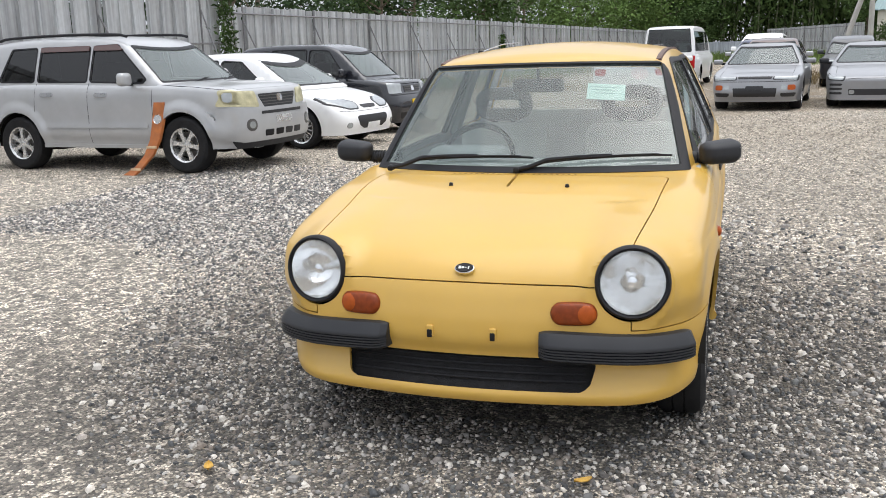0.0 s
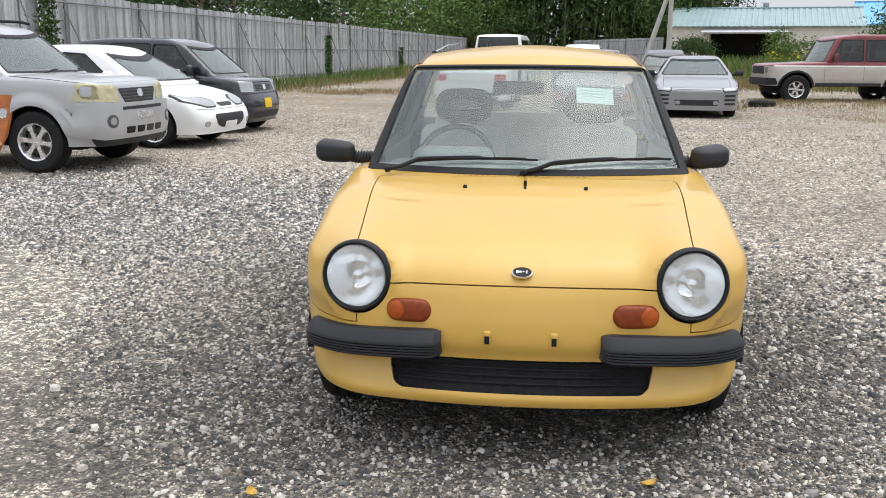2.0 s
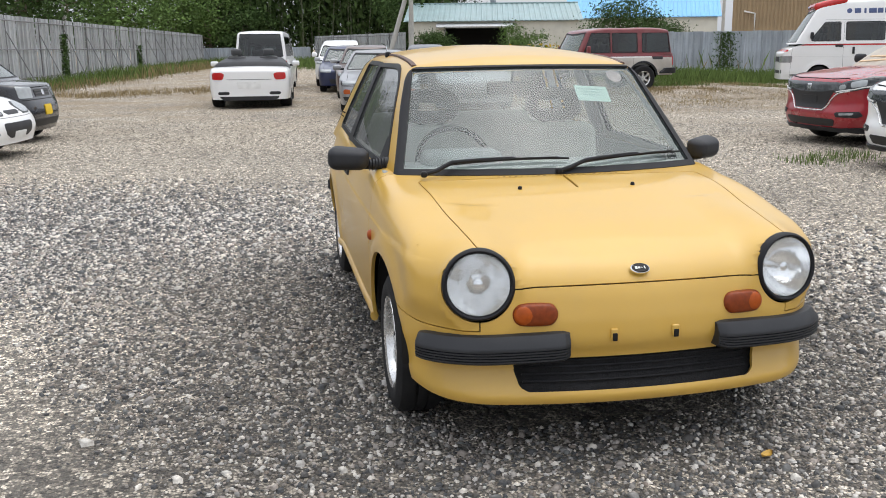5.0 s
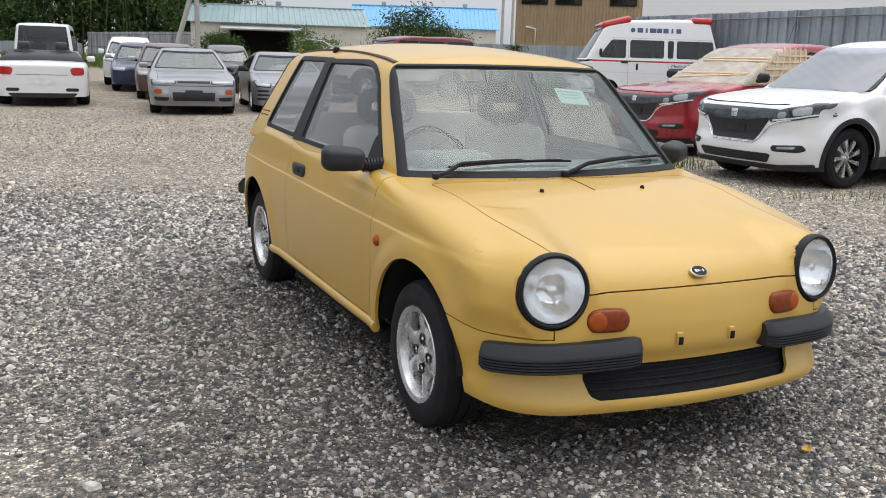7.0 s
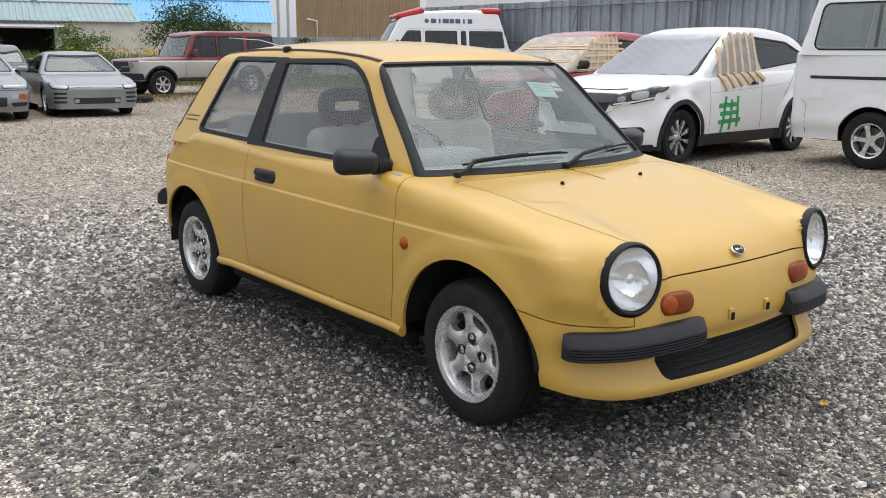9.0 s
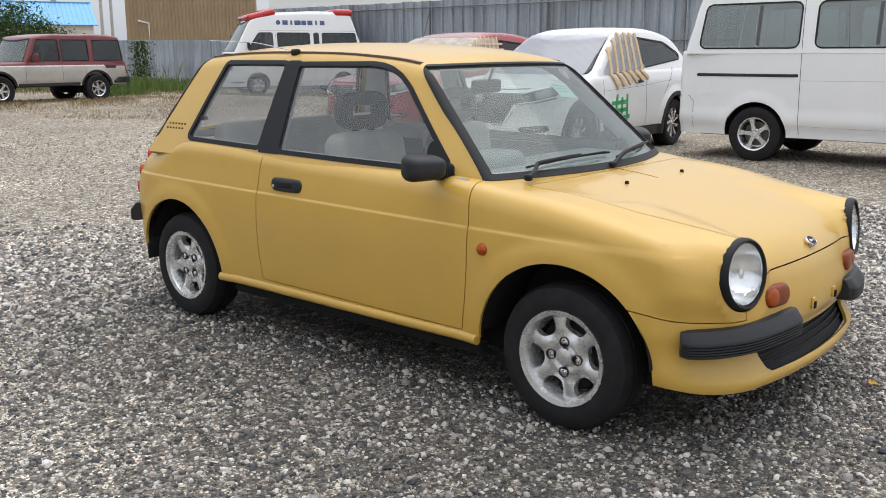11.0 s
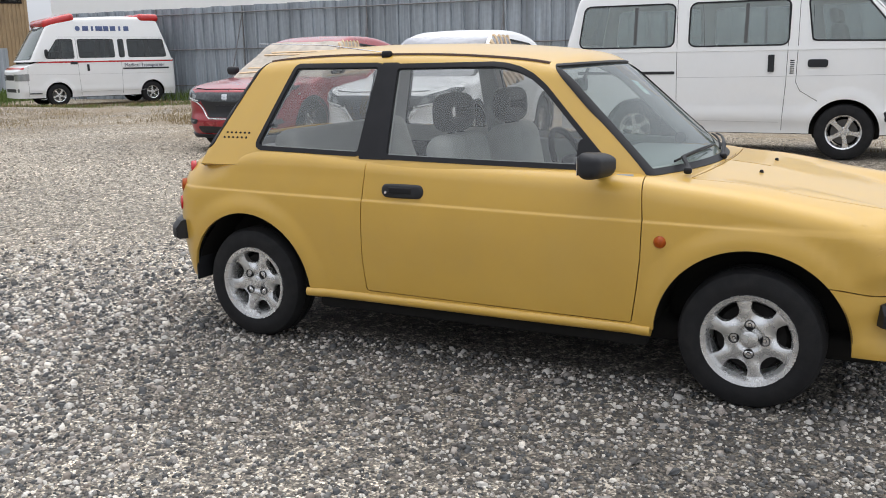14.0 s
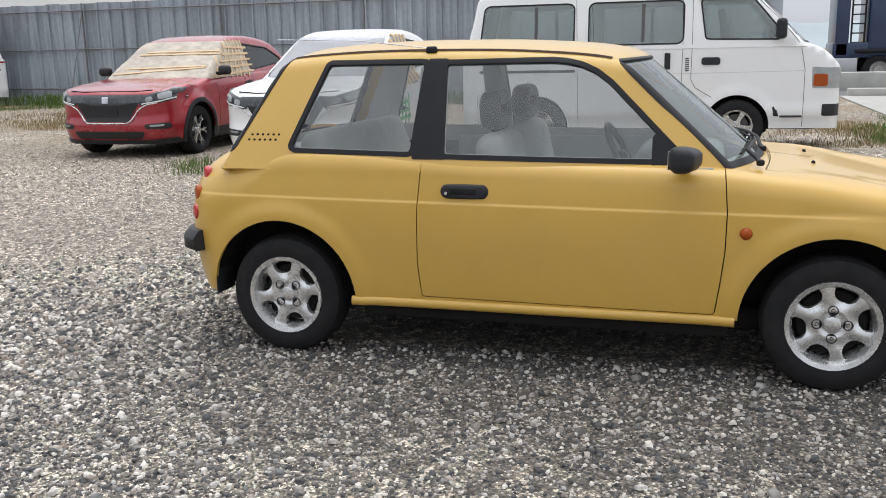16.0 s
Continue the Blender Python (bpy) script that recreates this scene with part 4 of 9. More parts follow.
# headlamps
def pill(w, d, h, at=(0, 0, 0)):
    """A domed oblong lens that looks to -y."""
    a = np.linspace(0, 2 * np.pi, 48, endpoint=False)
    rr = np.array([0.02, 0.4, 0.7, 0.86, 0.95, 1.0, 1.0])
    dd = np.array([1.0, 0.98, 0.9, 0.75, 0.5, 0.1, -1.0])
    c, s_ = np.cos(a), np.sin(a)
    ex = w / 2 - h / 2
    px = np.where(c >= 0, 1, -1) * ex * np.minimum(1, np.abs(c) * 3) + h / 2 * c
    V = np.stack([np.outer(rr, px), -np.outer(dd, np.ones(48)) * d, np.outer(rr, h / 2 * s_)], -1).reshape(-1, 3)
    i = np.arange(len(rr) * 48).reshape(len(rr), 48)
    j = np.roll(i, -1, 1)
    F = np.stack([i[:-1], j[:-1], j[1:], i[1:]], -1).reshape(-1, 4)
    F = np.concatenate([F[:, :3], F[:, [0, 2, 3]]])
    F = np.concatenate([F, np.stack([i[0], np.roll(i[0], -1), np.full(48, len(V))], 1)])
    return np.concatenate([V, [[0, -d, 0]]]) + np.array(at), F


for sgn in (-1, 1):
    m = pose(sgn * LAMP_AT[0], LAMP_AT[1] - 0.010, LAMP_AT[2], -6, 0, sgn * 9.3)
    lp = part("headlamp", lathe([(0.104, -0.008), (0.106, -0.018), (0.111, -0.021), (0.116, -0.017), (0.1195, -0.008), (0.1195, 0.010), (0.104, 0.03)], 56, "y"), TRIM_BLACK, hatch, "round headlamp with a black bezel", at=m)
    part("lamp_cowl", lathe([(0.1160, 0.006), (0.1180, 0.014), (0.1175, 0.03), (0.110, 0.08)], 56, "y"), YELLOW, lp)
    part("reflector", lathe([(0.102, -0.010), (0.096, 0.01), (0.075, 0.045), (0.045, 0.07), (0.02, 0.08), (0.0005, 0.08)], 48, "y"), REFLECTOR, lp)
    part("lens", lathe([(0.105, -0.008), (0.09, -0.014), (0.07, -0.019), (0.045, -0.024), (0.02, -0.027), (0.0005, -0.0275)], 56, "y"), LENS_FLUTED, lp, "clear fluted lens").visible_shadow = False
    part("bulb", lathe([(0.0005, 0.0), (0.016, 0.004), (0.018, 0.02), (0.012, 0.05), (0.012, 0.08)], 20, "y"), REFLECTOR, lp)
    # indicators under the bonnet edge
    ix, iz = sgn * 0.365, 0.524
    iy = nose(iz) + 0.22 * ix * ix
    rot = pose(ix, float(iy) + 0.004, iz, -6, 0, math.degrees(0.44 * ix))
    ind = part("front_indicator", pill(0.152, 0.024, 0.078), AMBER_DARK, hatch, "amber indicator lamp", at=rot)
    part("bright_lens", pill(0.072, 0.0265, 0.070, at=(sgn * 0.036, 0, 0)), AMBER, ind)
    # plate hooks
    hx = sgn * 0.107
    hy = float(nose(0.45) + 0.22 * hx * hx)
    hk = part("plate_hook", rbox(0.026, 0.012, 0.042, 0.010, 4, at=(hx, hy - 0.003, 0.452)), YELLOW, hatch)
    part("slot", rbox(0.016, 0.012, 0.026, 0.002, at=(hx, hy - 0.008, 0.445)), DARK, hk)
    # washer nozzles
    part("washer_nozzle", lathe([(0.0005, 0.012), (0.007, 0.010), (0.009, 0.0), (0.009, -0.01)], 12, "z"), TRIM_BLACK, hatch, at=pose(sgn * 0.232, 0.057, float(bonnet_line(0.057)) - 0.002))
    # side repeater
    sx = side_x(0.334, 0.624)
    part("side_repeater", lathe([(0.0005, 0.014), (0.012, 0.012), (0.020, 0.006), (0.022, 0.0), (0.024, -0.002), (0.025, -0.01)], 24, "x"), AMBER, hatch, "round amber side repeater", at=pose(sgn * (sx + 0.002), 0.334, 0.624, 0, 0, 0 if sgn > 0 else 180))
    # door handle: black oval with recess
    hx = side_x(1.45, 0.76)
    dh = part("door_handle", moved(pill(0.205, 0.014, 0.062), pose(0, 0, 0, 0, 0, 90 if sgn > 0 else -90)), BLACK_PLASTIC, hatch, "black oval door handle", at=pose(sgn * (hx + 0.001), 1.45, 0.76))
    part("grip", rbox(0.014, 0.115, 0.030, 0.006, at=(sgn * 0.010, 0.005, 0.004)), TRIM_BLACK, dh)
    part("lock", lathe([(0.0005, 0.014 * sgn), (0.007, 0.013 * sgn), (0.008, 0.0)], 16, "x"), CHROME, dh, "chrome door lock", at=pose(0, 0.078, -0.006))
    # tail lamps: red, amber, red
    for z, mt in ((0.80, RED_LENS), (0.715, RED_LENS), (0.63, RED_LENS)):
        p = low_at(133.0, z, 2.1)
        part("tail_lamp", lathe([(0.0005, 0.010), (0.020, 0.009), (0.033, 0.005), (0.037, -0.001), (0.038, -0.02)], 24, "x"), mt if z != 0.715 else AMBER, hatch, "round tail lamp lens", at=pose(sgn * p[0], p[1], z, 0, 0, 46 if sgn > 0 else 134))

# badge: dark oval with a bright rim and bars
by = float(nose(0.655))
bd = part("badge", lathe([(0.0005, 0.0), (0.034, 0.0), (0.038, 0.006), (0.042, 0.002), (0.042, -0.010)], 40, "z"), CHROME, hatch, "oval chrome and black bonnet badge", at=pose(0.0, -0.583, 0.6545, 37, 0, 0) @ Matrix.Diagonal((0.80, 0.52, 0.6, 1)))
part("plaque", lathe([(0.0005, 0.0072), (0.033, 0.0072), (0.034, 0.003)], 40, "z"), TRIM_BLACK, bd)
for k, (w, h) in enumerate([(0.010, 0.022), (0.010, 0.015), (0.007, 0.005), (0.005, 0.022)]):
    part("mark", rbox(w, h, 0.002, 0.0008, at=(-0.019 + 0.0125 * k, 0, 0.0078)), PLATE_WHITE, bd)

# wipers
for x0, x1 in ((-0.57, 0.05), (-0.01, 0.60)):
    def ws_y(x, z):
        return 0.265 + (z - 0.87) * 1.17 + 0.32 * x * x
    zz = lambda k: 0.886 + 0.082 * k - 0.052 * k * k
    base = (x0, 0.285 if x0 < -0.3 else 0.252, 0.872)
    arm_pts = [base, (x0 + 0.055, base[1] + 0.012, 0.884)]
    for k in np.linspace(0.20, 0.62, 9):
        x = x0 + (x1 - x0) * k
        z = zz(k)
        arm_pts.append((x, ws_y(x, z) - 0.032, z + 0.010))
    wp = part("wiper", join(tube(arm_pts, np.linspace(0.010, 0.005, len(arm_pts)), 8), rbox(0.026, 0.032, 0.026, 0.010, 4, at=base)), TRIM_BLACK, hatch, "black windscreen wiper")
    bl = [(x0 + (x1 - x0) * k, ws_y(x0 + (x1 - x0) * k, zz(k)) - 0.014, zz(k)) for k in np.linspace(0.14, 1.0, 24)]
    part("wiper_blade", tube(bl, 0.0048, 6), RUBBER, wp)
    bs = [(x0 + (x1 - x0) * k, ws_y(x0 + (x1 - x0) * k, zz(k)) - 0.026 - 0.012 * math.sin(math.pi * (k - 0.2) / 0.75), zz(k) + 0.006) for k in np.linspace(0.24, 0.92, 20)]
    part("blade_bridge", tube(bs, 0.004, 6), TRIM_BLACK, wp)
# cowl line and small vents
for k in range(22):
    part("cowl_vent", rbox(0.010, 0.003, 0.0015, 0.0006, at=(-0.27 + 0.024 * k, 0.232 + 0.1 * (-0.27 + 0.024 * k) ** 2 + 0.003 * (k % 2), float(bonnet_line(0.235)) + 0.0008)), ROOF_STRIP, hatch)

# mirrors
for sgn in (-1, 1):
    MV, MF = rbox(0.175, 0.10, 0.116, 0.042, 7)
    fwd, inn = np.clip(0.5 - MV[:, 1] / 0.10, 0, 1), np.clip(0.5 - sgn * MV[:, 0] / 0.175, 0, 1)
    MV[:, 2] = np.where(MV[:, 2] > 0, MV[:, 2] * (1 - 0.30 * inn) * (1 - 0.30 * fwd), MV[:, 2] * (1 - 0.12 * fwd))
    mr = part("door_mirror", (MV, MF), BLACK_PLASTIC, hatch, "black plastic door mirror", at=pose(-0.848 if sgn < 0 else 0.785, 0.565, 0.918, 0, 0, -14 if sgn < 0 else 34))
    part("mirror_glass", rbox(0.120, 0.004, 0.070, 0.002, at=(sgn * 0.004, 0.0485, -0.006)), CHROME, mr)
    foot = [(sgn * 0.79, 0.575, 0.885), (sgn * 0.74, 0.575, 0.884), (sgn * 0.69, 0.58, 0.886), (sgn * 0.63, 0.585, 0.89)]
    part("mirror_stalk", tube(foot, [0.02, 0.024, 0.026, 0.03], 12), BLACK_PLASTIC, hatch)
    for k in range(6):
        part("bellow", lathe([(0.020, -0.004), (0.031, 0.0), (0.020, 0.004)], 18, "x"), BLACK_PLASTIC, hatch, at=pose(sgn * (0.694 + 0.013 * k), 0.578, 0.886))
    tri = clip(shifted(TOP, 0.004), lambda x, y, z: -poly_sd([(0.535, 0.862), (0.70, 0.866), (0.70, 1.00), (0.66, 0.995)])(y, z))
    part("mirror_base", rimmed(clip(tri, lambda x, y, z: x * sgn - 0.4), 0.01), TRIM_BLACK, hatch)
    # dotted air vents of the rear pillar
    for r in range(2):
        for k in range(6):
            y, z = 2.318 + 0.026 * k + 0.013 * r, 0.985 - 0.022 * r
            x = side_x(y, z, hatch_top)
            part("vent_hole", lathe([(0.0005, 0.0015), (0.006, 0.0012), (0.0065, -0.003)], 10, "x"), DARK, hatch, at=pose(sgn * x, y, z, 0, 0, 0 if sgn > 0 else 180))
    # roof strips
    pts = []
    for y in np.linspace(0.88, 2.30, 26):
        x = 0.505
        lo, hi = 1.0, 1.5
        for _ in range(30):
            k = (lo + hi) / 2
            if hatch_top(np.array([x]), np.array([y]), np.array([k]))[0] < 0:
                lo = k
            else:
                hi = k
        pts.append((sgn * x, y, lo))
    part("roof_strip", sweep(pts, [(-0.013, -0.004), (-0.011, 0.005), (0.011, 0.005), (0.013, -0.004)]), ROOF_STRIP, hatch, "brown roof moulding")
# aerial at the roof's edge
ax_ = side_x(1.66, 1.335, hatch_top)
an = part("aerial", tube([(-ax_ - 0.01, 1.66, 1.345), (-ax_ + 0.03, 2.0, 1.385), (-ax_ + 0.06, 2.42, 1.400)], [0.003, 0.0025, 0.002], 6), CHROME, hatch, "thin chrome aerial laid back along the roof")
part("aerial_base", rbox(0.03, 0.05, 0.034, 0.012, 4, at=(-ax_ - 0.008, 1.655, 1.337)), TRIM_BLACK, an)
# rear wash, hinge knobs on the quarter glass
for sgn in (-1, 1):
    part("window_catch", rbox(0.03, 0.045, 0.022, 0.008, 4, at=(sgn * (side_x(2.21, 1.02, hatch_top) - 0.02), 2.205, 1.02)), BLACK_PLASTIC, hatch)
# towing loop
part("towing_loop", tube([(-0.50 + 0.03 * math.cos(a), -0.57 + 0.03 * math.sin(a) * 0.4, 0.235 + 0.022 * math.sin(a)) for a in np.linspace(0, 2 * np.pi, 20)], 0.006, 6), TRIM_BLACK, hatch)


def spoke_wheel(parent, m, tyre_r, rim_r, width, spokes, hole, nut_turn=0.0):
    """A wheel with its axle along x, outside at +x."""
    w = width / 2
    wh = part("wheel", lathe([(rim_r - 0.012, -w), (rim_r + 0.004, -w * 1.02), (tyre_r - 0.045, -w * 1.1), (tyre_r - 0.012, -w * 0.92), (tyre_r, -w * 0.62), (tyre_r, -w * 0.3), (tyre_r - 0.006, -w * 0.28), (tyre_r - 0.006, -w * 0.22), (tyre_r, -w * 0.2),
                              (tyre_r, w * 0.2), (tyre_r - 0.006, w * 0.22), (tyre_r - 0.006, w * 0.28), (tyre_r, w * 0.3), (tyre_r, w * 0.62), (tyre_r - 0.012, w * 0.92), (tyre_r - 0.04, w * 1.1), (rim_r + 0.02, w * 1.06), (rim_r + 0.003, w * 1.0), (rim_r - 0.012, w * 0.9)], 56, "x"),
              RUBBER, parent, "black rubber tyre", at=m)
    part("rim", lathe([(rim_r - 0.014, -w), (rim_r - 0.03, -w * 0.2), (rim_r - 0.022, w * 0.78), (rim_r - 0.014, w * 0.98), (rim_r + 0.004, w * 1.05), (rim_r + 0.006, w * 0.98), (rim_r - 0.006, w * 0.9)], 56, "x"), ALLOY, wh)
    part("brake_drum", lathe([(0.0005, w * 0.15), (rim_r - 0.045, w * 0.15), (rim_r - 0.03, -w * 0.3)], 32, "x"), DARK, wh)
    n = 240
    R = np.linspace(0.03, rim_r - 0.012, 26)
    a = np.linspace(0, 2 * np.pi, n, endpoint=False)
    A, RR = np.meshgrid(a, R, indexing="ij")
    face = w * (0.62 + 0.10 * (1 - sstep(0.2, 0.6, RR / rim_r)) + 0.16 * sstep(0.86, 0.9, RR / rim_r)) + 0.018 * (0.5 - 0.5 * np.cos(A * spokes) - 0.55) * sstep(0.36, 0.62, RR / rim_r) * (1 - sstep(0.84, 0.9, RR / rim_r)) - 0.010 * (1 - sstep(0.20, 0.34, RR / rim_r))
    P = np.stack([face, RR * np.cos(A), RR * np.sin(A)], -1).reshape(-1, 3)
    i = np.arange(n * len(R)).reshape(n, len(R))
    j = np.roll(i, -1, 0)
    F = np.stack([i[:, :-1], i[:, 1:], j[:, 1:], j[:, :-1]], -1).reshape(-1, 4)
    F = np.concatenate([F[:, :3], F[:, [0, 2, 3]]])
    N = np.tile([1.0, 0, 0], (len(P), 1))
    sp = clip((P, F, N), lambda x, y, z: hole(np.hypot(y, z) / rim_r, np.arctan2(z, y)))
    V2, F2, _ = rimmed(sp, 0.028)
    part("spokes", (V2, F2), ALLOY, wh, sharp=40)
    cap = part("hub_cap", lathe([(0.0005, w * 0.80), (0.022, w * 0.79), (0.032, w * 0.73), (0.036, w * 0.6), (0.036, 0)], 28, "x"), ALLOY, wh)
    for k in range(4):
        t = radians(nut_turn) + k * np.pi / 2
        nut = part("wheel_nut", lathe([(0.0005, w * 0.74), (0.006, w * 0.735), (0.0085, w * 0.70), (0.0085, w * 0.4)], 6, "x"), CHROME, wh, at=pose(0, 0.056 * math.cos(t), 0.056 * math.sin(t)))
        part("nut_well", lathe([(0.0085, w * 0.655), (0.0155, w * 0.66), (0.0175, w * 0.735), (0.0195, w * 0.735), (0.0195, w * 0.5)], 20, "x"), TRIM_BLACK, nut)
    return wh


def star_hole(spokes, r0=0.545, r1=0.86, width=0.275, phase=0.0):
    """Keeps where positive: openings between the spokes, round inside and flat along the rim."""
    def f(r, a):
        s = 2 * np.pi / spokes
        d = np.abs(((a - phase + s / 2) % s) - s / 2)
        across = d * r
        return np.maximum(np.hypot((r - r1) / (r1 - r0), across / width) - 1, (r - r1) * 4) * 0.1
    return f


for sgn in (-1, 1):
    for yc in (0, AXLE_R):
        m = pose(sgn * 0.676, yc, TYRE_R, 17 if yc else 40, 0, 0) if sgn > 0 else pose(sgn * 0.676, yc, TYRE_R, -20 if yc else 10, 0, 180)
        spoke_wheel(hatch, m, TYRE_R, 0.172, 0.165, 6, star_hole(6), 65 if yc else -10)

# cabin
def slotted_pad(a, b, thick, deep):
    """A rounded oblong ring in the xz plane, half sizes a and b on its mid line."""
    t = np.linspace(0, 2 * np.pi, 56, endpoint=False)
    c, q = np.cos(t), np.sin(t)
    mid = np.stack([a * np.sign(c) * np.abs(c) ** 0.5, b * np.sign(q) * np.abs(q) ** 0.6], 1)
    out = np.stack([c * b, q * a], 1)
    out /= np.linalg.norm(out, axis=1, keepdims=True)
    u = np.linspace(0, 2 * np.pi, 14, endpoint=False)
    cu, su = np.sign(np.cos(u)) * np.abs(np.cos(u)) ** 0.7, np.sign(np.sin(u)) * np.abs(np.sin(u)) ** 0.7
    P = mid[:, None] + out[:, None] * cu[None, :, None] * thick
    V = np.stack([P[..., 0], np.broadcast_to(su * deep, P.shape[:2]), P[..., 1]], -1).reshape(-1, 3)
    i = np.arange(56 * 14).reshape(56, 14)
    j, k = np.roll(i, -1, 0), np.roll(i, -1, 1)
    return V, np.stack([i, j, np.roll(j, -1, 1), k], -1).reshape(-1, 4)


part("cabin_floor", rbox(1.30, 1.5, 0.04, 0.01, at=(0, 1.22, 0.32)), TRIM_GREY, hatch)
for sgn in (-1, 1):
    part("door_trim", rbox(0.03, 1.42, 0.55, 0.01, at=(sgn * 0.70, 1.17, 0.59)), TRIM_GREY, hatch)
    part("b_post_inner", rbox(0.04, 0.10, 0.40, 0.015), TRIM_GREY, hatch, at=pose(sgn * 0.615, 1.645, 1.08, 0, -sgn * 20, 0))
part("dashboard", join(rbox(1.30, 0.42, 0.20, 0.07, 5, at=(0, 0.62, 0.765)), rbox(1.30, 0.16, 0.3, 0.05, 4, at=(0, 0.76, 0.64))), TRIM_GREY, hatch, "grey moulded dashboard")
part("instrument_hood", rbox(0.36, 0.2, 0.10, 0.045, 5, at=(-0.33, 0.68, 0.875)), TRIM_GREY, hatch)
st = part("steering_wheel", lathe([(0.172 + 0.014 * math.cos(a), 0.014 * math.sin(a)) for a in np.linspace(0, 2 * np.pi, 12)], 48, "y"), TRIM_BLACK, hatch, "black steering wheel", at=pose(-0.33, 0.84, 0.845, -26, 0, 0))
part("wheel_boss", join(rbox(0.13, 0.05, 0.10, 0.03, 4), rbox(0.33, 0.02, 0.035, 0.01)), TRIM_BLACK, st)
for sgn in (-1, 1):
    x = sgn * 0.335
    seat = part("front_seat", rbox(0.48, 0.48, 0.16, 0.06, 5), SEAT_CLOTH, hatch, "light grey cloth front seat", at=pose(x, 1.16, 0.47, 8))
    part("backrest", rbox(0.46, 0.15, 0.46, 0.072, 8), SEAT_CLOTH, seat, at=pose(0, 0.24, 0.25, -20))
    hr = part("headrest", slotted_pad(0.118, 0.056, 0.034, 0.046), HEADREST, seat, "dark plastic headrest with a slot", at=pose(0, 0.335, 0.560, -10))
    for q in (-0.05, 0.05):
        part("headrest_post", tube([(q, 0, -0.04), (q, -0.01, -0.14)], 0.018, 8), HEADREST, hr)
part("rear_bench", rbox(1.15, 0.45, 0.16, 0.06, 5, at=(0, 1.92, 0.50)), SEAT_CLOTH, hatch, "grey cloth rear bench")
part("rear_bench_back", rbox(1.15, 0.14, 0.50, 0.06, 5), SEAT_CLOTH, hatch, at=pose(0, 2.16, 0.75, -20))
part("parcel_shelf", rbox(1.15, 0.28, 0.03, 0.01, at=(0, 2.38, 0.88)), TRIM_GREY, hatch)
mi = part("interior_mirror", rbox(0.24, 0.03, 0.062, 0.028, 5), BLACK_PLASTIC, hatch, "black interior mirror", at=pose(-0.045, 0.90, 1.185, 0, 0, 8))
part("mirror_stem", tube([(0.0, -0.01, 0.02), (0.0, -0.04, 0.09)], 0.007, 8), BLACK_PLASTIC, mi)
pp = part("notice_sheet", rbox(0.165, 0.001, 0.095, 0.0004), PAPER, hatch, "pale green paper sheet inside the windscreen", at=pose(0.295, 0.708, 1.160, -47, 4, 6))
for k in range(3):
    part("print_bar", rbox(0.13 - 0.02 * k, 0.0012, 0.006, 0.0004, at=(-0.005, -0.001, 0.028 - 0.018 * k)), PAINTED_GREY, pp)
part("sticker", lathe([(0.0005, 0.0), (0.038, 0.0), (0.038, 0.001)], 28, "y"), PINK_STICKER, hatch, "round faded inspection sticker", at=pose(0.43, 0.795, 1.235, -47, 0, 12))

# ---- other vehicles: the same way of building, from profiles ----
def fixed(k):
    return lambda v: np.full(np.shape(v), float(k))


def wrinkled(S, off):
    """A loose sheet over S, drawn into folds."""
    V, F, N = S
    x, y, z = V.T
    u = 0.6 * np.sin(31 * z - 21 * y + 2.5 * np.sin(5 * x + 1) + 2 * np.sin(9 * y)) + 0.4 * np.abs(np.sin(14 * z - 17 * x + 2 * np.sin(8 * x))) + 0.2 * np.sin(53 * y + 29 * x)
    V = V + N * (off + 0.006 + 0.006 * u)[:, None]
    return V, F


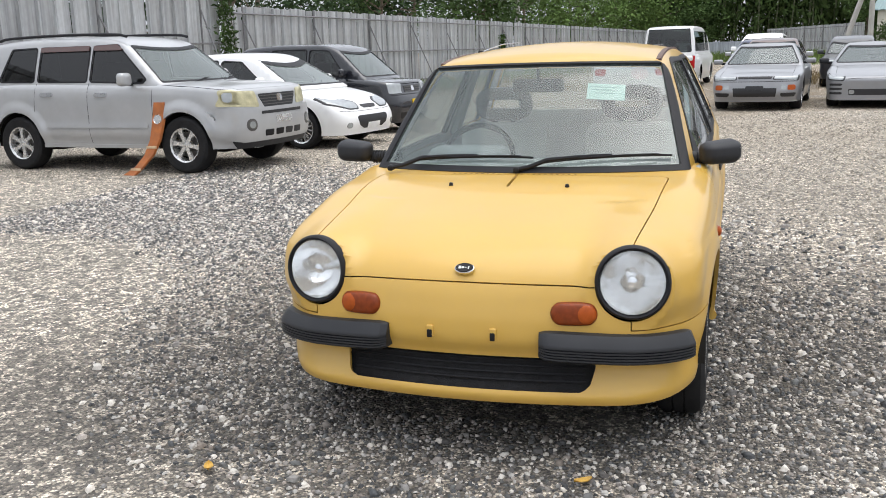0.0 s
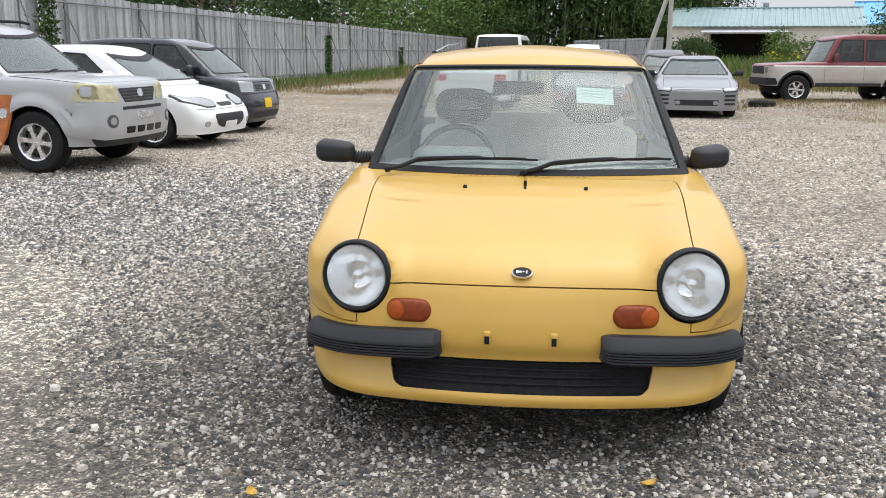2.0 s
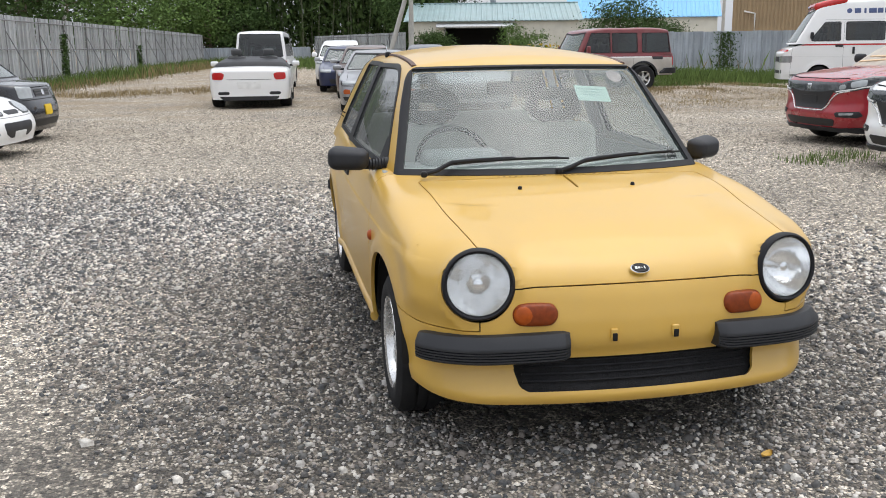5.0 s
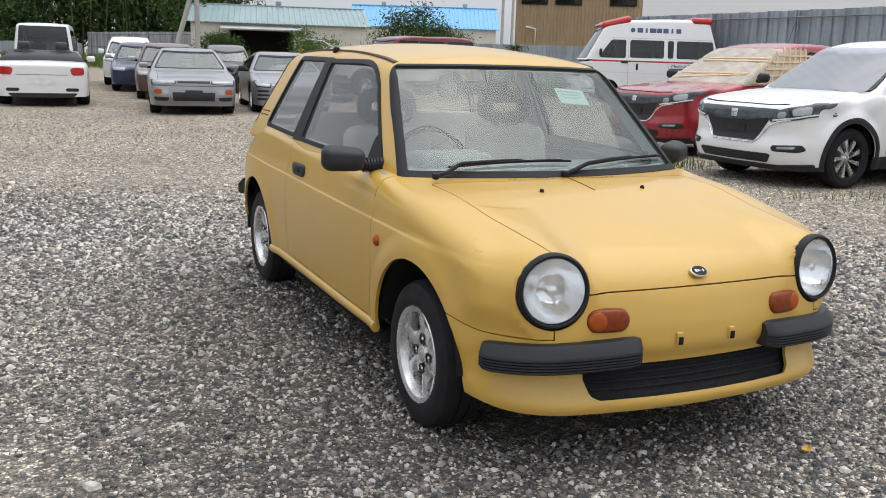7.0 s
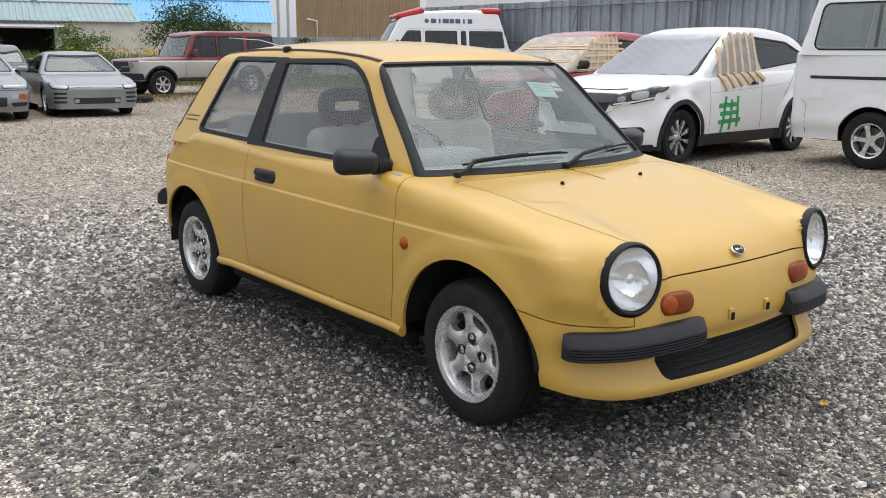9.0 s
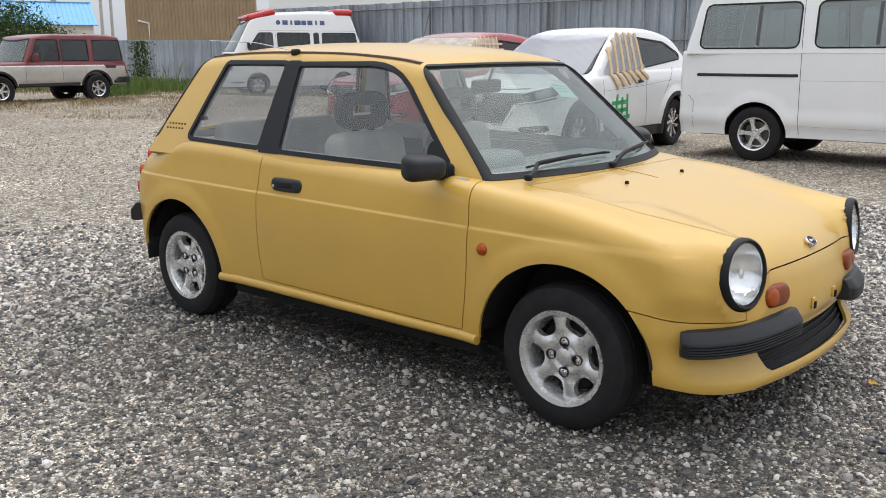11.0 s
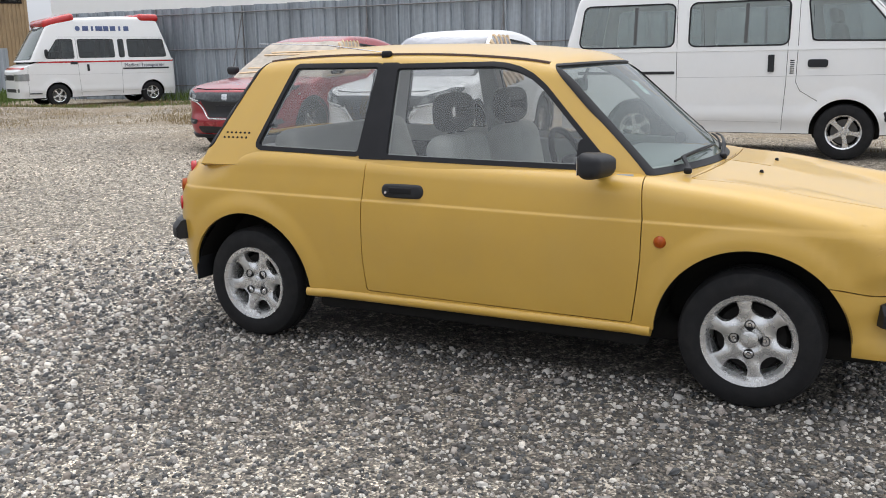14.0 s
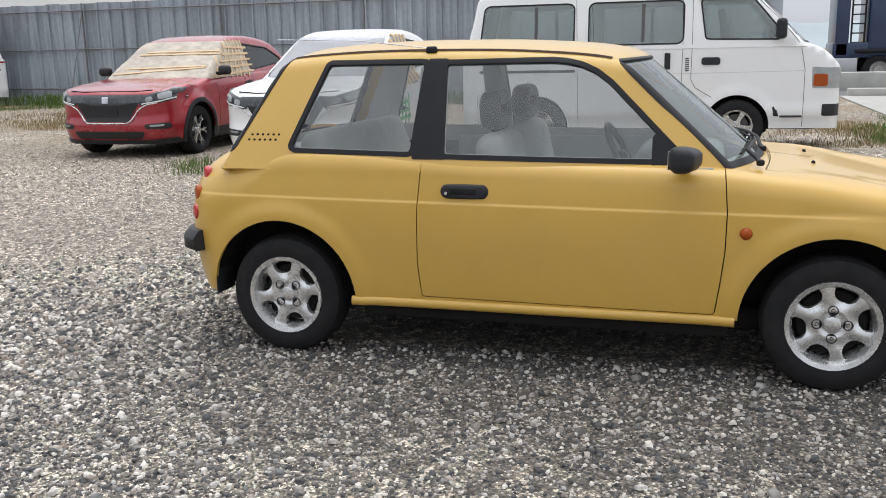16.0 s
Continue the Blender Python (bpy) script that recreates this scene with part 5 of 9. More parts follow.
def make_vehicle(name, m, label, category, paint, wb, fo, ro, w, bonnet, belt_z, roof, ws, rw, top_w, wheel, windows, patches=(), extra=(), zb=0.22, belt_w=None, roof_paint=None,
                 lower_paint=None, lower_z=0.0, nose_pts=None, tail_pts=None, glass=None, mirrors=None, corner=0.16, crown=0.03, spokes=5, arch_r=None, top_r=0.07, bow=0.10, shoulder=0.06, cabin=True, screens=True, bumper=None, fine=1.0, cladding=0.0, dent=None, flat=False, flare=0.012):
    """bonnet, roof: (y, z) points; ws, rw: y of the front and rear screen at belt and roof; wheel: (tyre radius, rim radius, width, half track)."""
    th = thing(name, m, label, category)
    glass = glass or TINT
    bl, rl = curve(bonnet), curve(roof)
    nz = curve(nose_pts) if nose_pts else fixed(0)
    tz = curve(tail_pts) if tail_pts else fixed(0)
    roof_z = max(p[1] for p in roof)
    belt_w = belt_w or w - 0.06
    ar = arch_r or wheel[0] + 0.055
    sidef = curve([(zb - 0.1, -0.05), (zb + 0.1, -0.02), (0.45, 0.0), (0.65, 0.004), (belt_z - 0.1, -0.006 if flat else -0.012), (belt_z + 0.05, -0.014 if flat else -0.06)])

    def low(x, y, z):
        a = np.abs(x)
        hw = w + sidef(z) - 0.05 * sstep(-0.3, -fo, y) - 0.05 * sstep(wb + 0.3, wb + ro, y)
        for yc in (0.0, wb):
            r = np.hypot(y - yc, z - wheel[0])
            hw = hw + flare * (1 - sstep(ar + 0.02, ar + 0.16, r))
        front = -fo + nz(z) + bow * x * x + 0.25 * np.maximum(a - 0.55 * w, 0) ** 2 / w - y
        rear = y - (wb + ro) - tz(z) + bow * 0.7 * x * x
        f = smax(smax(front, rear, 0.05), a - hw, corner)
        f = smax(f, z - bl(y) + crown * (x / w) ** 2, shoulder)
        return f + dent(x, y, z) if dent else f

    def upp(x, y, z):
        a = np.abs(x)
        k = (z - belt_z) / (roof_z - belt_z)
        hw = belt_w + (top_w - belt_w) * k + 0.03 * k * (1 - k)
        front = ws[0] + (ws[1] - ws[0]) * k + 0.16 * x * x - y
        rear = y - (rw[0] + (rw[1] - rw[0]) * k - 0.10 * x * x)
        f = smax(smax(front, rear, 0.02), a - hw, 0.07)
        return smax(f, z - rl(y) + crown * 1.4 * (x / w) ** 2, top_r)
    z0 = 0.55 * belt_z
    e = np.concatenate([np.degrees(np.arctan2(np.linspace(zb - 0.05, belt_z - 0.05, int(32 * fine)) - z0, w)), np.linspace(math.degrees(math.atan2(belt_z - z0, w)), 90, int(26 * fine))[0:]])
    e = np.unique(np.round(e, 4))
    L = shell(low, 0.15, wb - 0.15, z0, int(40 * fine), int(60 * fine), e)
    ym = (max(ws) + min(rw)) / 2
    U = shell(upp, min(max(ws) + 0.25, ym - 0.05), max(min(rw) - 0.25, ym + 0.05), belt_z - 0.1, int(36 * fine), int(44 * fine), np.concatenate([np.linspace(0, 60, int(34 * fine)), np.linspace(62, 90, 14)]))
    archf = lambda x, y, z: np.minimum(np.hypot(y, z - wheel[0]), np.hypot(y - wb, z - wheel[0])) - ar
    S = clip(clip(L, archf), lambda x, y, z: z - zb)
    cabin_cut = lambda x, y, z: np.maximum(upp(x, y, np.maximum(z, belt_z + 0.04)), belt_z - 0.10 - z) + 0.05
    if cabin:
        S = clip(S, cabin_cut)
    if lower_paint is not None:
        lo_s, S = clip(S, lambda x, y, z: lower_z - z), clip(S, lambda x, y, z: z - lower_z)
        part("lower_body", rimmed(lo_s, 0.012), lower_paint, th)
    if bumper is not None:
        bs, S = take(S, bumper[1], 0.003)
        part("bumper_skin", rimmed(bs, 0.012), bumper[0], th)
    bon, S = take(S, lambda x, y, z: np.maximum(np.maximum(np.abs(x) - w * 0.80, y - ws[0] - 0.02), np.maximum(-fo + 0.10 + bow * x * x - y, bl(y) - 0.10 - z)), 0.003)
    part("body", rimmed(S, 0.014), paint, th)
    if len(bon[1]):
        part("bonnet", rimmed(bon, 0.012), paint, th)
    # windows
    k_of = lambda z: (z - belt_z) / (roof_z - belt_z)
    front_in = lambda x, y, z: np.maximum(np.maximum(np.abs(x) - (belt_w + (top_w - belt_w) * k_of(z)) + 0.075, z - rl(y) + 0.055), np.maximum(belt_z + 0.015 - z, y - (ws[0] + (ws[1] - ws[0]) * k_of(z) + 0.16 * x * x) - 0.14))
    rear_in = lambda x, y, z: np.maximum(np.maximum(np.abs(x) - (belt_w + (top_w - belt_w) * k_of(z)) + 0.10, z - rl(y) + 0.075), np.maximum(belt_z + 0.05 - z, (rw[0] + (rw[1] - rw[0]) * k_of(z) - 0.1 * x * x) - 0.12 - y))
    fr = clip(U, lambda x, y, z: z - belt_z + 0.05)
    holes = [("windscreen", front_in, CAR_PANE), ("rear_window", rear_in, glass)] if screens else []
    for q in windows:
        f2 = poly_sd(q[0], q[1] if len(q) > 1 else 0.04)
        holes.append(("side_window", (lambda f2: lambda x, y, z: np.where(np.abs(x) > 0.3, f2(y, z), 1.0))(f2), q[2] if len(q) > 2 else glass))
    rest = fr
    for nm, sd, g in holes:
        rest = clip(rest, sd)
        pane = shifted(clip(fr, lambda x, y, z: 0.006 - sd(x, y, z)), -0.008)
        if nm == "side_window":
            for s in (-1, 1):
                pp_ = clip(pane, lambda x, y, z: x * s)
                if len(pp_[1]):
                    part(nm, pp_, g, th).visible_shadow = False
        elif len(pane[1]):
            part(nm, pane, g, th).visible_shadow = False
    if holes:
        seal = clip(rest, lambda x, y, z: 0.018 - np.min([h[1](x, y, z) for h in holes], axis=0))
        part("window_seal", rimmed(shifted(seal, 0.003), 0.012), TRIM_BLACK, th)
    part("roof", rimmed(rest, 0.03), roof_paint or paint, th)
    # patches on the skin
    def facing(field, axis, sign):
        return lambda x, y, z: sign * grad(field, np.stack([x, y, z], -1))[..., axis]
    nose_dir, left_dir, up_dir, flank_dir = facing(low, 1, -1), facing(upp, 0, 1), facing(low, 2, 1), facing(low, 0, 1)
    screen_y = lambda x, z: ws[0] + (ws[1] - ws[0]) * k_of(z) + 0.16 * x * x
    for nm, face, poly, mat, off, *r in (*patches, *extra):
        rr = r[0] if r else 0.015
        lab = r[1] if len(r) > 1 else ""
        if face == "side_line":
            for s in (-1, 1):
                pts = []
                for (ya, za), (yb, zb_) in zip(poly[:-1], poly[1:]):
                    for k in np.linspace(0, 1, max(2, int(math.hypot(yb - ya, zb_ - za) / 0.05)))[(1 if pts else 0):]:
                        y, z = ya + (yb - ya) * k, za + (zb_ - za) * k
                        lo, hi = 0.1, 1.4
                        for _ in range(26):
                            x = (lo + hi) / 2
                            q = np.array([x]), np.array([y]), np.array([z])
                            if low(*q)[0] < 0 or (z > belt_z and upp(*q)[0] < 0):
                                lo = x
                            else:
                                hi = x
                        pts.append((s * (lo + off), y, z))
                part(nm, tube(pts, rr, 5), mat, th, lab)
            continue
        if face == "front_line":
            for s in (-1, 1):
                pts = []
                for k in np.linspace(0, len(poly) - 1.0001, 14):
                    a, f = int(k), k - int(k)
                    x, z = poly[a][0] * (1 - f) + poly[a + 1][0] * f, poly[a][1] * (1 - f) + poly[a + 1][1] * f
                    lo, hi = -2.0, 0.3
                    for _ in range(30):
                        y = (lo + hi) / 2
                        if low(np.array([x]), np.array([y]), np.array([z]))[0] < 0:
                            hi = y
                        else:
                            lo = y
                    pts.append((s * x, lo - off, z))
                part(nm, tube(pts, rr, 8), mat, th, lab)
            continue
        f2 = poly_sd(poly, rr)
        src = U if face.endswith("_up") else L
        fc = face.replace("_up", "")
        if fc in ("front", "rear"):
            near = clip(src, lambda x, y, z: 0.10 - np.minimum(f2(x, z), f2(-x, z)))
        else:
            near = clip(src, lambda x, y, z: 0.10 - f2(y, z))
        on_upper = src is U
        src = refined(near, lambda x, y, z: np.full(len(x), True), 2 if len(near[1]) < 1500 else 1) if len(near[1]) else near
        if fc in ("front", "rear"):
            lim = (lambda y: 0.45 - y) if fc == "front" else (lambda y: y - (wb - 0.1))
            sets = [f2]
            if min(p[0] for p in poly) > 0.0:
                sets.append(lambda u, v: f2(-u, v))
            for g2 in sets:
                q = clip(src, lambda x, y, z: np.minimum(-g2(x, z), lim(y) if fc == "rear" else np.minimum(-0.25 - y, np.minimum(nose_dir(x, y, z) - 0.14, 0.94 - up_dir(x, y, z)) * 0.2) if not face.endswith("_up") else 0.10 + screen_y(x, z) - y))
                if len(q[1]):
                    part(nm, wrinkled(q, off) if mat in (FILM, FILM_GREY) else rimmed(shifted(q, off), off + 0.006), mat, th, lab)
        else:
            for s in {"left": (1,), "right": (-1,)}.get(fc, (-1, 1)):
                q = clip(src, lambda x, y, z: np.minimum(-f2(y, z), np.minimum(x * s - 0.3, ((left_dir if on_upper else flank_dir)(x, y, z) * s - 0.42) * 0.2)))
                if len(q[1]):
                    part(nm, wrinkled(q, off) if mat in (FILM, FILM_GREY) else rimmed(shifted(q, off), off + 0.006), mat, th, lab)
    if cladding:
        cl = clip(clip(clip(L, archf), lambda x, y, z: ar + cladding - np.minimum(np.hypot(y, z - wheel[0]), np.hypot(y - wb, z - wheel[0]))), lambda x, y, z: np.minimum(z - zb, np.abs(x) - 0.5))
        for s in (-1, 1):
            for yc in (0, wb):
                part("arch_cladding", rimmed(shifted(clip(cl, lambda x, y, z: np.minimum(x * s, 0.8 - np.abs(y - yc))), 0.010), 0.014), BLACK_PLASTIC, th)
    # underside, wells, wheels
    part("underbody", rbox(2 * w - 0.30, wb + fo + ro - 0.5, 0.16, 0.05, at=(0, (wb + ro - fo) / 2, zb + 0.06)), DARK, th)
    if cabin:
        part("cabin_tub", rbox(2 * w - 0.22, max(rw) - min(ws) - 0.5, 0.10, 0.03, at=(0, (max(rw) + min(ws)) / 2 + 0.1, belt_z - 0.32)), TRIM_GREY, th)
        for s in (-1, 1):
            se = part("seat", rbox(0.46, 0.13, 0.62, 0.06, 4), SEAT_DARK, th, at=pose(s * w * 0.42, (ws[0] + 1.05 if ws[0] > -0.3 else ws[0] + 0.95), belt_z - 0.05, -14))
            part("headrest", rbox(0.26, 0.10, 0.17, 0.045, 4, at=(0, 0.0, 0.41)), SEAT_DARK, se)
        part("dashboard", rbox(2 * w - 0.26, 0.34, 0.14, 0.05, 4, at=(0, ws[0] + 0.30, belt_z - 0.06)), DARK, th)
    for yc in (0, wb):
        part("wheel_well", rbox(2 * wheel[3] - wheel[2] * 0.6 - 0.25, 2 * ar - 0.02, min(ar * 1.15, belt_z - 0.12 - wheel[0] + ar * 0.35), 0.04, at=(0, yc, wheel[0] + ar * 0.30)), DARK, th)
        for s in (-1, 1):
            a = np.linspace(radians(4), radians(176), 28)
            V = np.array([(s * xx, yc + (ar + 0.004) * math.cos(t), wheel[0] + (ar + 0.004) * math.sin(t)) for xx in (w - 0.03, w - 0.32) for t in a])
            n = len(a)
            part("arch_liner", (V, np.array([(i, i + 1, n + i + 1, n + i) for i in range(n - 1)])), DARK, th)
            mm = pose(s * wheel[3], yc, wheel[0], 23 + 31 * s + 40 * (yc > 0), 0, 0 if s > 0 else 180)
            vehicle_wheel(th, mm, wheel, spokes)
    if mirrors:
        mx, my, mz, sz, mmat = mirrors
        for s in (-1, 1):
            mo = part("door_mirror", rbox(sz[0], sz[1], sz[2], min(sz) * 0.42, 5), mmat, th, at=pose(s * mx, my, mz, 0, 0, -s * 8))
            part("mirror_arm", rbox(0.10, 0.04, 0.05, 0.015, at=(-s * sz[0] * 0.55, 0.0, -sz[2] * 0.35)), TRIM_BLACK, mo)
    return th, low, upp


def vehicle_wheel(parent, m, wheel, spokes):
    tr, rr, wd, _ = wheel
    w = wd / 2
    wh = part("wheel", lathe([(rr - 0.01, -w), (tr - 0.04, -w * 1.06), (tr - 0.01, -w * 0.9), (tr, -w * 0.6), (tr, w * 0.6), (tr - 0.01, w * 0.9), (tr - 0.04, w * 1.08), (rr + 0.02, w * 1.04), (rr, w * 0.96), (rr - 0.012, w * 0.85)], 40, "x"), RUBBER, parent, at=m)
    part("rim", lathe([(rr - 0.012, -w), (rr - 0.028, 0), (rr - 0.012, w * 0.93), (rr + 0.004, w * 1.03), (rr + 0.005, w * 0.95)], 40, "x"), TRIM_BLACK if isinstance(spokes, tuple) and spokes[0] in ("blade", "y") else ALLOY, wh)
    part("brake_disc", lathe([(0.0005, w * 0.1), (rr - 0.05, w * 0.1), (rr - 0.05, -w * 0.2)], 28, "x"), PIPE_DARK, wh)
    kind, n = spokes if isinstance(spokes, tuple) else ("plain", spokes)
    pcs = []
    for k in range(n):
        a = 2 * np.pi * k / n
        c, s = math.cos(a), math.sin(a)
        if kind == "blade":
            poly = [(0.03, -0.008), (rr - 0.012, 0.0), (rr - 0.012, 0.060), (0.07, 0.012)]
        elif kind == "thin":
            poly = [(0.03, -0.010), (rr - 0.012, -0.008), (rr - 0.012, 0.008), (0.03, 0.010)]
        elif kind == "y":
            poly = [(0.03, -0.016), (rr * 0.6, -0.014), (rr - 0.012, -0.05), (rr - 0.012, -0.02), (rr * 0.68, 0.0), (rr - 0.012, 0.02), (rr - 0.012, 0.05), (rr * 0.6, 0.014), (0.03, 0.016)]
        else:
            poly = [(0.03, -0.026), (rr * 0.6, -0.022), (rr - 0.012, -0.036), (rr - 0.012, 0.036), (rr * 0.6, 0.022), (0.03, 0.026)]
        V, F = prism(poly, 0.03, "x")
        V = V[:, [0, 1, 2]]
        V = np.stack([V[:, 0] + w * 0.62, V[:, 1] * c - V[:, 2] * s, V[:, 1] * s + V[:, 2] * c], 1)
        pcs.append((V, F))
    part("spokes", join(*pcs), ALLOY, wh, smooth=False)
    part("hub_cap", lathe([(0.0005, w * 0.82), (0.03, w * 0.80), (0.042, w * 0.6), (0.06, w * 0.5), (0.06, 0)], 24, "x"), ALLOY, wh)
    return wh


# haze on these two paints the pale sky reflection into the glass
CAR_PANE = glass_material("far_car_glass", (0.50, 0.60, 0.56), 0.08, 0.015, 1.3, 0.16, (0.42, 0.50, 0.47))
VAN_GLASS = glass_material("van_glass", (0.66, 0.74, 0.71), 0.13, 0.015, 1.0, 0.22, (0.40, 0.47, 0.445))
# grey lines that paint the shade along white body creases
CREASE_SHADE = material("shaded_crease", (0.55, 0.55, 0.54), 0.5)
SEAT_DARK = material("dark_grey_seat", (0.10, 0.10, 0.10), 0.9)
PIPE_DARK = material("brake_steel", (0.12, 0.115, 0.11), 0.5, 0.6)
LAMP_CLEAR = material("headlamp_lens", (0.36, 0.38, 0.38), 0.15, 0.35, 0.6, 0.12, 14)
LAMP_YELLOWED = material("yellowed_headlamp", (0.50, 0.46, 0.28), 0.3, 0.2, 0.5, 0.25, 14)
LAMP_SMOKED = material("smoked_headlamp", (0.06, 0.065, 0.07), 0.12, 0.1, 0.8, 0.3, 25)
GRILLE = material("black_grille", (0.015, 0.015, 0.017), 0.5)

FILM = material("cream_plastic_film", (0.43, 0.375, 0.30), 0.35, vary=0.3, scale=6, bump=0.5, bump_scale=14, dirt=(0.42, 0.33, 0.26), dirt_amount=0.45, dirt_scale=5)
FILM_GREY = glass_material("grey_plastic_film", (0.66, 0.67, 0.70), 0.12, 0.16, 1.0, 0.38, (0.55, 0.56, 0.60))
TAPE = material("beige_masking_tape", (0.64, 0.47, 0.29), 0.6, vary=0.12, scale=20)
VISOR = material("brown_window_visor", (0.10, 0.055, 0.05), 0.25, coat=0.5)


def gap(*points):
    """A shut line along the flank through (y, z) points."""
    return ("door_gap", "side_line", list(zip(points[::2], points[1::2])), TRIM_BLACK, -0.001, 0.0035)


suv, suv_low, suv_up = make_vehicle("suv", pose(-5.36, 7.10, 0, 0, 0, 85), "silver four-door SUV parked nose-in on the gravel", "car", SILVER, 2.60, 0.84, 0.86, 0.88,
    [(-0.92, 0.90), (-0.82, 0.96), (-0.65, 1.02), (-0.3, 1.06), (0.2, 1.085), (0.8, 1.10), (3.2, 1.12), (3.6, 1.1)], 1.09, [(0.2, 1.3), (0.72, 1.53), (1.05, 1.63), (1.8, 1.68), (2.8, 1.66), (3.3, 1.60)], (0.24, 0.98), (3.42, 3.26), 0.65, (0.345, 0.205, 0.215, 0.775),
    [([(0.52, 1.10), (1.40, 1.12), (1.38, 1.54), (1.02, 1.55)], 0.025), ([(1.47, 1.12), (2.26, 1.13), (2.24, 1.54), (1.45, 1.54)], 0.025), ([(2.34, 1.13), (2.92, 1.14), (2.74, 1.53), (2.32, 1.54)], 0.025)],
    [("grille", "front", [(-0.42, 0.925), (0.42, 0.925), (0.31, 0.755), (-0.31, 0.755)], GRILLE, 0.006), ("badge", "front", [(-0.06, 0.91), (0.06, 0.91), (0.06, 0.82), (-0.06, 0.82)], CHROME, 0.016, 0.040), ("headlamp", "front", [(0.47, 0.96), (0.84, 0.975), (0.88, 0.80), (0.42, 0.77)], LAMP_YELLOWED, 0.010), ("headlamp_side", "side", [(-0.78, 0.985), (-0.50, 0.985), (-0.56, 0.82), (-0.78, 0.80)], LAMP_YELLOWED, 0.010), ("lamp_bowl", "side", [(-0.66, 0.955), (-0.55, 0.955), (-0.58, 0.85), (-0.66, 0.84)], LAMP_CLEAR, 0.013, 0.03), ("bumper", "front", [(-0.90, 0.765), (0.90, 0.765), (0.88, 0.43), (0.70, 0.38), (-0.70, 0.38), (-0.88, 0.43)], SILVER, 0.045, 0.05, "silver painted bumper"), ("under_tray", "front", [(-0.80, 0.40), (0.80, 0.40), (0.74, 0.30), (-0.74, 0.30)], BLACK_PLASTIC, 0.020), *[("bumper_vent", "front", [(x0, 0.50), (x0 + 0.17, 0.50), (x0 + 0.16, 0.43), (x0 + 0.01, 0.43)], GRILLE, 0.049, 0.01) for x0 in (-0.40, -0.19, 0.02, 0.23)],
     ("fog_lamp", "front", [(0.54, 0.64), (0.69, 0.64), (0.69, 0.50), (0.54, 0.50)], PIPE_DARK, 0.049, 0.065), ("fog_lens", "front", [(0.57, 0.61), (0.66, 0.61), (0.66, 0.53), (0.57, 0.53)], LAMP_CLEAR, 0.055, 0.04), ("bumper_slot", "front", [(-0.44, 0.72), (0.44, 0.72), (0.44, 0.685), (-0.44, 0.685)], GRILLE, 0.049), ("bumper_gap", "front", [(-0.80, 0.765), (0.80, 0.765), (0.80, 0.757), (-0.80, 0.757)], TRIM_BLACK, 0.002, 0.0),
     ("side_moulding", "side", [(0.50, 0.60), (2.12, 0.60), (2.12, 0.55), (0.50, 0.55)], SILVER, 0.016), ("plate_holder", "front", [(-0.17, 0.655), (0.17, 0.655), (0.17, 0.57), (-0.17, 0.57)], ALLOY, 0.052), *[("grille_bar", "front", [(-0.40 + 0.02 * k, 0.905 - 0.035 * k), (0.40 - 0.02 * k, 0.905 - 0.035 * k), (0.40 - 0.02 * k, 0.895 - 0.035 * k), (-0.40 + 0.02 * k, 0.895 - 0.035 * k)], PIPE_DARK, 0.012, 0.0) for k in range(4)], ("bonnet_gap", "side_line", [(-0.62, 0.99), (-0.2, 1.03), (0.3, 1.06)], TRIM_BLACK, -0.001, 0.0035), ("sill", "side", [(0.40, 0.345), (2.2, 0.345), (2.2, 0.30), (0.40, 0.30)], SILVER, 0.010),
     gap(0.42, 1.06, 0.44, 0.36), gap(1.42, 1.10, 1.43, 0.36), gap(2.28, 1.10, 2.30, 0.75), ("door_handle", "side", [(1.10, 0.98), (1.30, 0.98), (1.30, 0.93), (1.10, 0.93)], CHROME, 0.022, 0.02), ("door_handle", "side", [(1.98, 0.99), (2.18, 0.99), (2.18, 0.94), (1.98, 0.94)], CHROME, 0.022, 0.02),
     ("window_visor", "side_up", [(1.02, 1.555), (1.38, 1.55), (1.38, 1.49), (0.92, 1.49)], VISOR, 0.020, 0.01), ("window_visor", "side_up", [(1.45, 1.55), (2.24, 1.55), (2.24, 1.49), (1.45, 1.49)], VISOR, 0.020, 0.01)], zb=0.30, glass=PRIVACY, mirrors=(0.99, 0.72, 1.14, (0.21, 0.12, 0.16), SILVER), spokes=6, nose_pts=[(0.2, 0.10), (0.45, 0.02), (0.7, 0.02), (0.95, 0.05)], fine=1.35, corner=0.18, flare=0.03, bow=0.13)
for s_ in (-1, 1):
    part("roof_rail", tube([(s_ * 0.60, y, 1.655 + 0.045 * math.sin(math.pi * min(1, max(0, (y - 0.95) / 2.1))) ** 0.35) for y in np.linspace(0.95, 3.05, 24)], 0.018, 8), TRIM_BLACK, suv)
for s_ in (-1, 1):
    part("bonnet_wiper", tube([(0.05 + s_ * 0.3, 0.22, 1.085), (0.3 + s_ * 0.3, 0.27, 1.12), (0.55 + s_ * 0.3 if s_ < 0 else 0.6, 0.33, 1.12)], 0.008, 6), TRIM_BLACK, suv)

